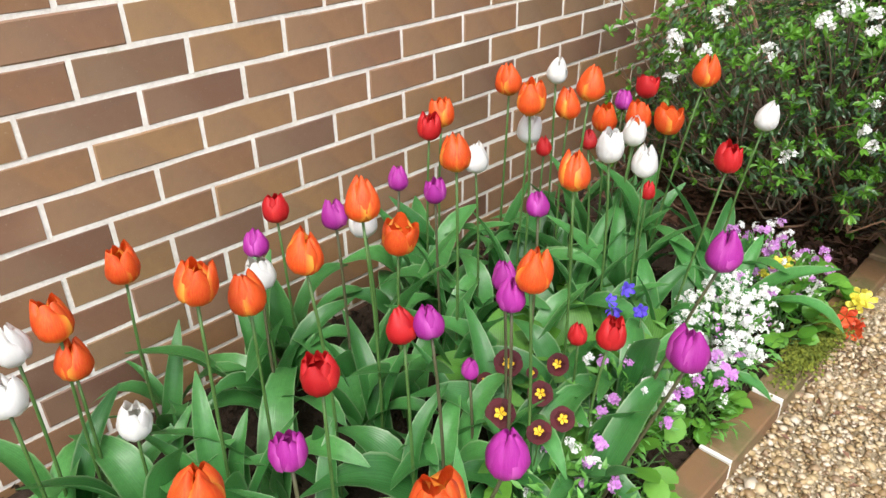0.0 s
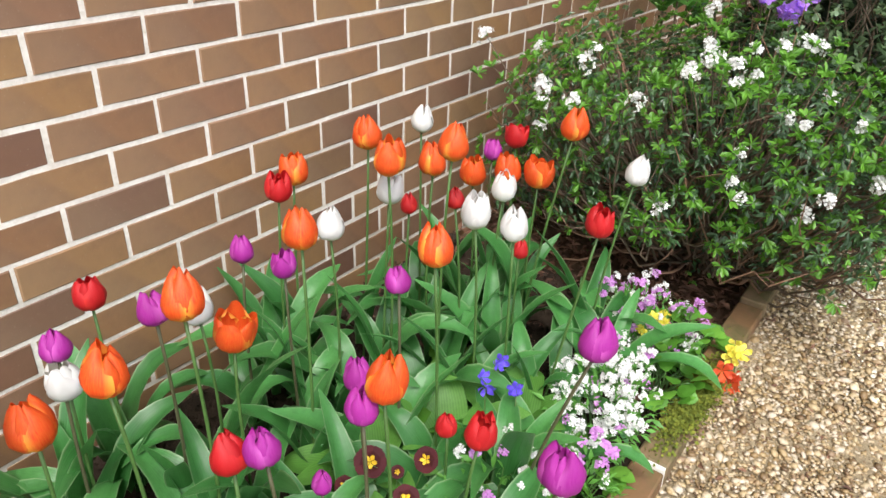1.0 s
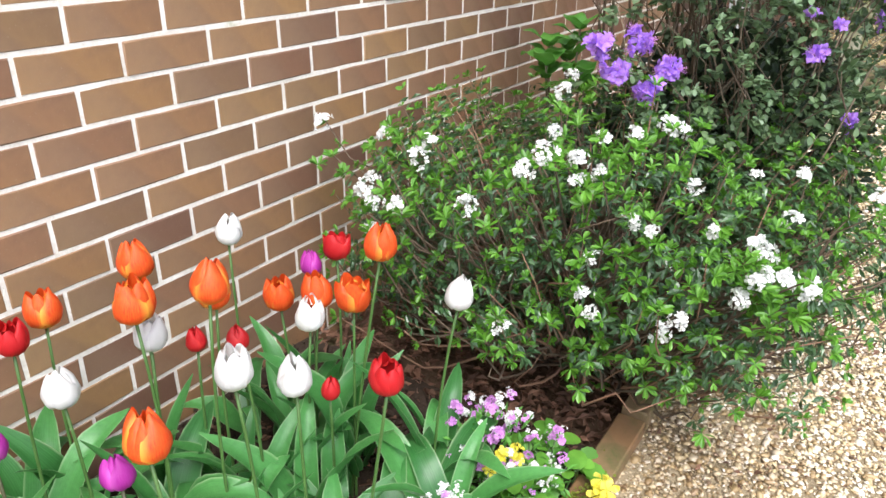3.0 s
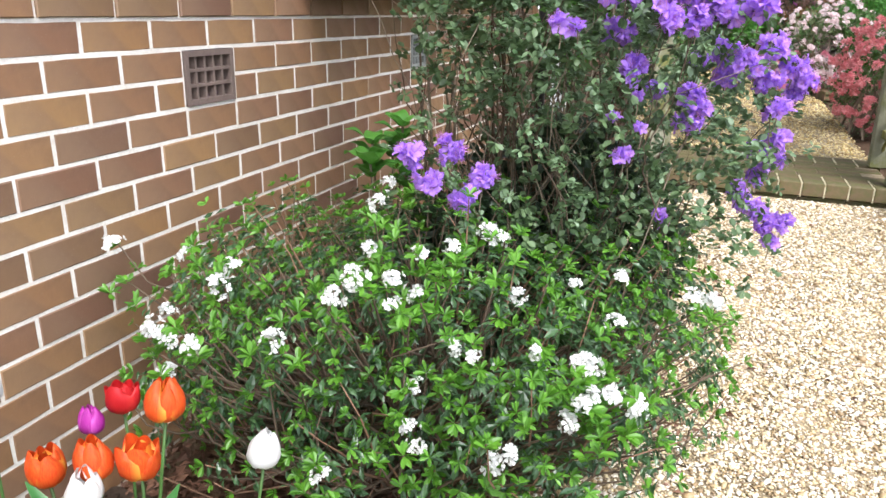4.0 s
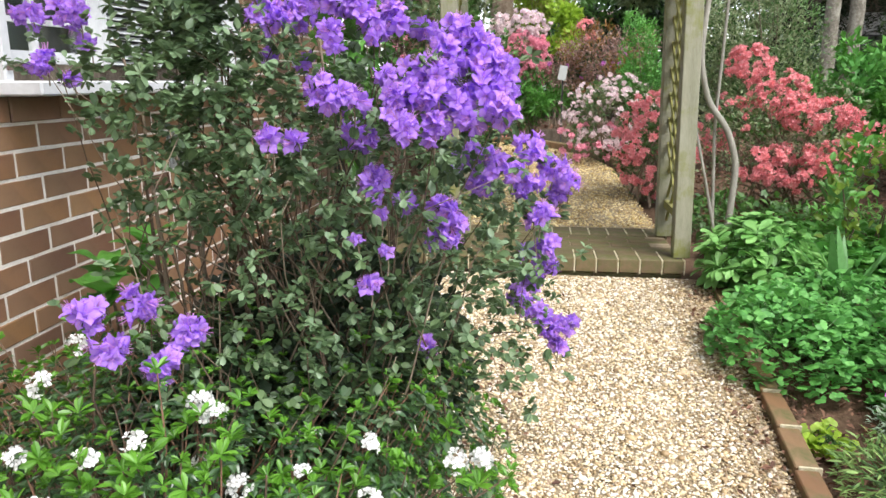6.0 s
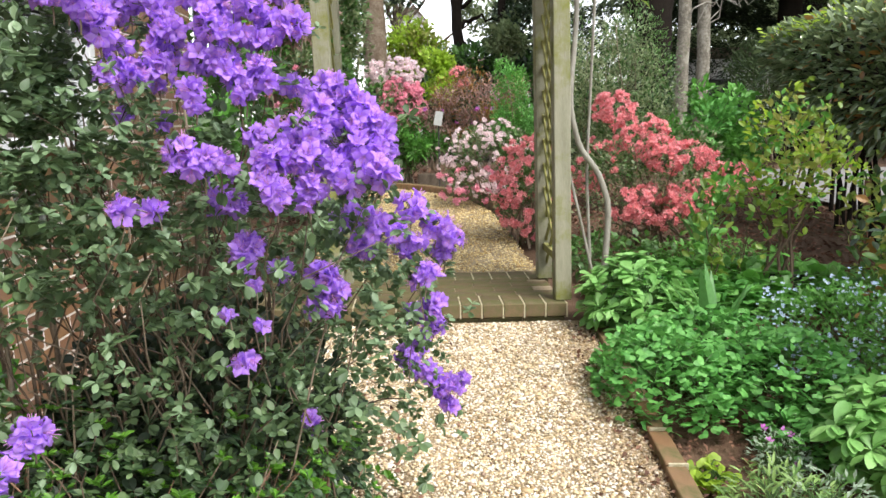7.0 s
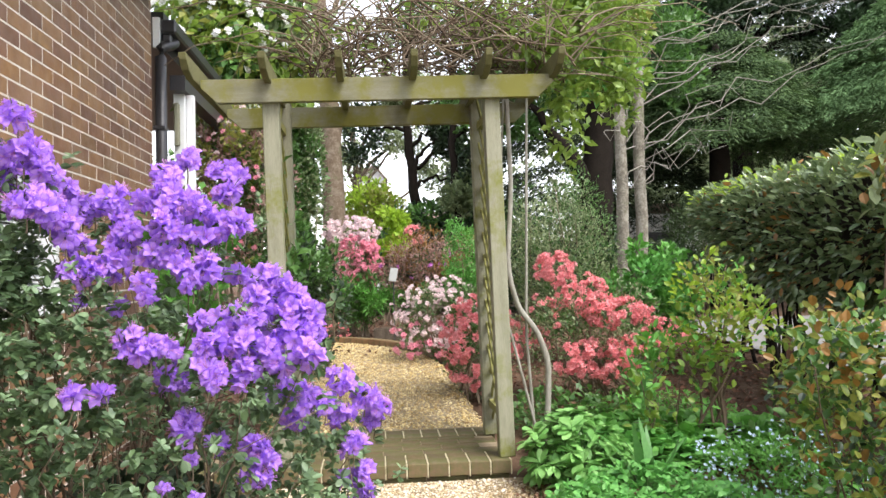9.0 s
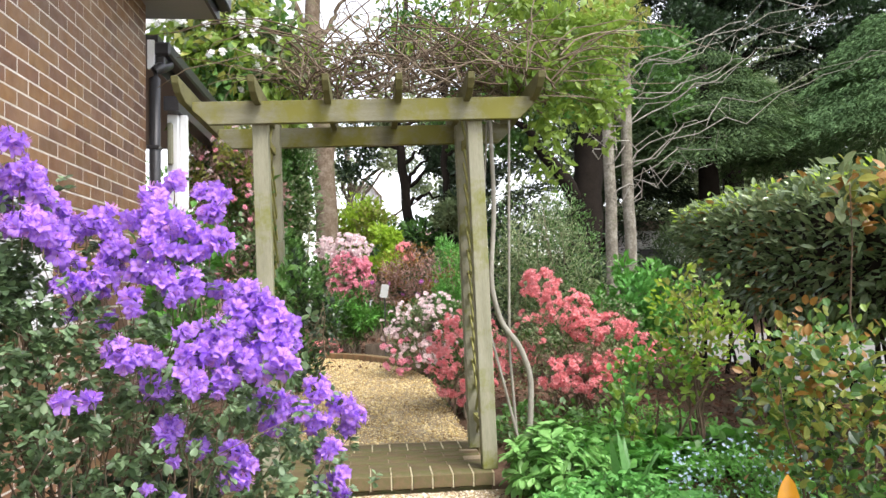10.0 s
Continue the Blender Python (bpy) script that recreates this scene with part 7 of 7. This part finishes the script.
HYD = [blade_mesh("leaf", a, 0.33, 0.25, 0.1, 0.15, M_HYD) for a in (1.3, 1.8, 0.9)]
for i, (sx, sy, h) in enumerate(((0, 0, 0.72), (0.08, 0.12, 0.78), (0.04, -0.1, 0.66), (0.14, 0.02, 0.6), (0.0, 0.2, 0.68))):
    arrays("stem", [(*tube(bend((sx * 0.3, sy * 0.3, 0), (sx, sy, h), (0.02, 0, 0), 5), 0.005, 6), 0)], [M_TWIG], hyd, smooth=True)
    for j in range(7):
        ob = new("leaf", HYD[j % 3])
        ob.parent = hyd
        s = 0.13 * tul.uniform(0.75, 1.2)
        ob.matrix_basis = pose(sx, sy, h - 0.05 * (j // 3), 0, 35, j * 110 + i * 30) @ Matrix.Diagonal((s, s, s, 1))
strap = thing("strap_leaved_plant", "dark green strap leaves at the foot of the rhododendron", "plant", at=(1.05, 0.42, float(lie(0.42)) - 0.01))
M_STRAP = leaf("dark_strap_leaf", (0.02, 0.065, 0.015), (0.05, 0.12, 0.03), 0.35, 0.2, by_object=True)
ST = [blade_mesh("leaf", a, 0.035, 0.2, 0.0, 0.0, M_STRAP) for a in (0.4, 0.9, 1.5)]
for k in range(22):
    ob = new("leaf", ST[k % 3])
    ob.parent = strap
    s = tul.uniform(0.4, 0.62)
    ob.matrix_basis = pose(tul.uniform(-0.15, 0.15), tul.uniform(-0.12, 0.12), 0, 0, tul.uniform(0, 15), k * 47) @ Matrix.Diagonal((s, s, s, 1))

# ---- leaf litter and bark chips ----
M_CHIP = leaf("brown_leaf_litter", (0.06, 0.028, 0.016), (0.25, 0.125, 0.075), 0.8, 0.1)


def litter(seed, label, x0, x1, y0, y1, n, size, lift=0.0):
    q = np.random.default_rng(seed)
    x, y = q.uniform(x0, x1, n), q.uniform(y0, y1, n)
    d = np.stack([q.normal(size=n), q.normal(size=n), q.normal(0, 0.3, n)], 1)
    P = np.stack([x, y, lie(y) + lift + q.uniform(-0.005, 0.022, n)], 1)
    tagged(arrays("leaf_litter", [(*scatter(light_leaf(0.5, 0.1, 0.5), frames(d, q.normal(0, 0.6, n), size * q.uniform(0.5, 1.3, n)), P), 0)], [M_CHIP]), label, "litter", kind="stuff")


litter(180, "dry brown leaves and bark chips under the shrubs", 0.02, 1.04, -1.05, 1.6, 6600, 0.042)
litter(181, "a few dry leaves blown onto the gravel by the shrub", 1.05, 1.6, 0.3, 1.9, 420, 0.03, 0.012)
litter(182, "brown leaf litter beneath the hedge", 2.9, 7.0, 2.0, 8.5, 9000, 0.06, -0.02)
litter(183, "dry leaves scattered over the gravel", 1.1, 2.5, -2.2, 2.6, 130, 0.03, 0.012)
litter(188, "small brown bits of leaf on the damp gravel", 1.1, 1.9, -2.0, 0.2, 260, 0.022, 0.014)
litter(184, "dry leaves along the foot of the green bed", 2.4, 2.75, 0.4, 2.6, 500, 0.035, 0.01)
litter(189, "dry leaf scraps and bark on the soil behind the edging", 2.6, 3.3, 0.3, 1.8, 900, 0.03, 0.0)
litter(185, "brown leaf litter beside the upper path", -0.5, 2.9, 7.0, 11.0, 2500, 0.06, 0.0)
litter(186, "brown leaf litter beside the porch", -0.2, 1.1, 1.5, 7.0, 2500, 0.05, 0.0)
crumbs = np.random.default_rng(187)
n = 9000
x, y = crumbs.uniform(0.0, 1.02, n), crumbs.uniform(-3.0, -0.5, n)
tagged(arrays("soil_crumbs", [(*scatter(DIAMOND, frames(crumbs.normal(size=(n, 3)), crumbs.normal(0, 1.5, n), 0.012 * crumbs.lognormal(0, 0.5, n)), np.stack([x, y, lie(y) + 0.025 + crumbs.uniform(0, 0.02, n)], 1)), 0)], [M_SOIL]), "loose dark soil crumbs", "soil", kind="stuff")
edge = thing("path_edging", "curved brick edging at the far side of the gravel", "edging", kind="structure")
for i in range(26):
    a = i / 25
    x = 2.44 - 1.55 * a ** 1.5
    y = 6.4 + 1.95 * math.sin(a * 1.45)
    piece("brick", edging, edge, x, y, float(lie(y)) + 0.09, 12 + 70 * a)

# ---- edging bricks of the beds ----
kerb = thing("bed_edging", "weathered brick edging with white mortar joints along the tulip bed", "edging", kind="structure")
solid("mortar_bed", (1.025, 1.086, -4.4, 1.4, -0.2, 0.0), M_WHITE_MORTAR, kerb)
y = -4.08
while y < 1.35:
    z = float(lie(y)) + 0.058
    piece("brick", edging, kerb, 1.056, y + 0.135, z, 0, 1.5 if y > -1 else 0.0)
    if y > -0.95:
        y += 0.27
        continue
    bm = bmesh.new()
    box(bm, 1.019, 1.093, y - 0.005, y + 0.005, z - 0.07, z - 0.001)
    part("mortar_joint", bm, M_WHITE_MORTAR, kerb)
    y += 0.27
kerb2 = thing("bed_edging", "weathered brick edging of the green bed", "edging", kind="structure")
y = -0.6
while y < 2.45:
    xk = float(path_right(y + 0.12)) + 0.05
    z = float(lie(y)) + 0.062
    piece("brick", edging, kerb2, xk, y + 0.125, z, -3, 4.5)
    joint = solid("mortar_joint", (-0.037, 0.037, -0.0045, 0.0045, -0.07, -0.002), M_CREAM_JOINT, kerb2)
    joint.matrix_basis = pose(xk, y - 0.006, z - 0.005, 4.5, 0, -3)
    y += 0.262

# ---- wall bricks ----
full = [brick_mesh(LENGTH * 1.008 - 0.0085, COURSE - 0.0088, 0.02, "brick", M_BRICK, seed=k) for k in range(9)]
rest_v, rest_f = [], []
count = 0
wall_rng = random.Random(11)
corner_v = np.array([(-1, 0, 0), (-1, 1, 0), (-1, 1, 1), (-1, 0, 1), (0, 0, 0), (0, 1, 0), (0, 1, 1), (0, 0, 1)], float)
quad_f = np.array([(4, 5, 6), (4, 6, 7), (0, 4, 7), (0, 7, 3), (1, 2, 6), (1, 6, 5), (3, 7, 6), (3, 6, 2), (0, 1, 5), (0, 5, 4)])
for p, q, z in courses():
    out = wall_rng.uniform(-0.0012, 0.0012) + (0.006 if BED + 3 * COURSE - 0.01 < z < BED + 3 * COURSE + 0.01 else 0)
    near = -2.5 < p < 1.7 and 0.05 < z < 1.4
    if near and count < 300:
        me = full[count * 7 % 9] if q - p > 0.235 else brick_mesh(q - p - 0.0085, COURSE - 0.0088, 0.02, "brick", M_BRICK)
        ob = new("brick", me)
        ob.parent = house_wall
        ob.matrix_basis = pose(out, (p + q) / 2, z + COURSE / 2, wall_rng.uniform(-0.25, 0.25), 0, wall_rng.uniform(-0.3, 0.3))
        count += 1
    else:
        dims = np.array((0.02, q - p - 0.0116, COURSE - 0.0118))
        rest_f.append(quad_f + 8 * len(rest_v))
        rest_v.append(corner_v * dims + np.array((out, p + 0.0058, z + 0.0059)))
tagged(arrays("brick_courses", [(np.concatenate(rest_v), np.concatenate(rest_f), 0)], [M_BRICK_REST], house_wall), "brown bricks of the wall", kind="stuff")
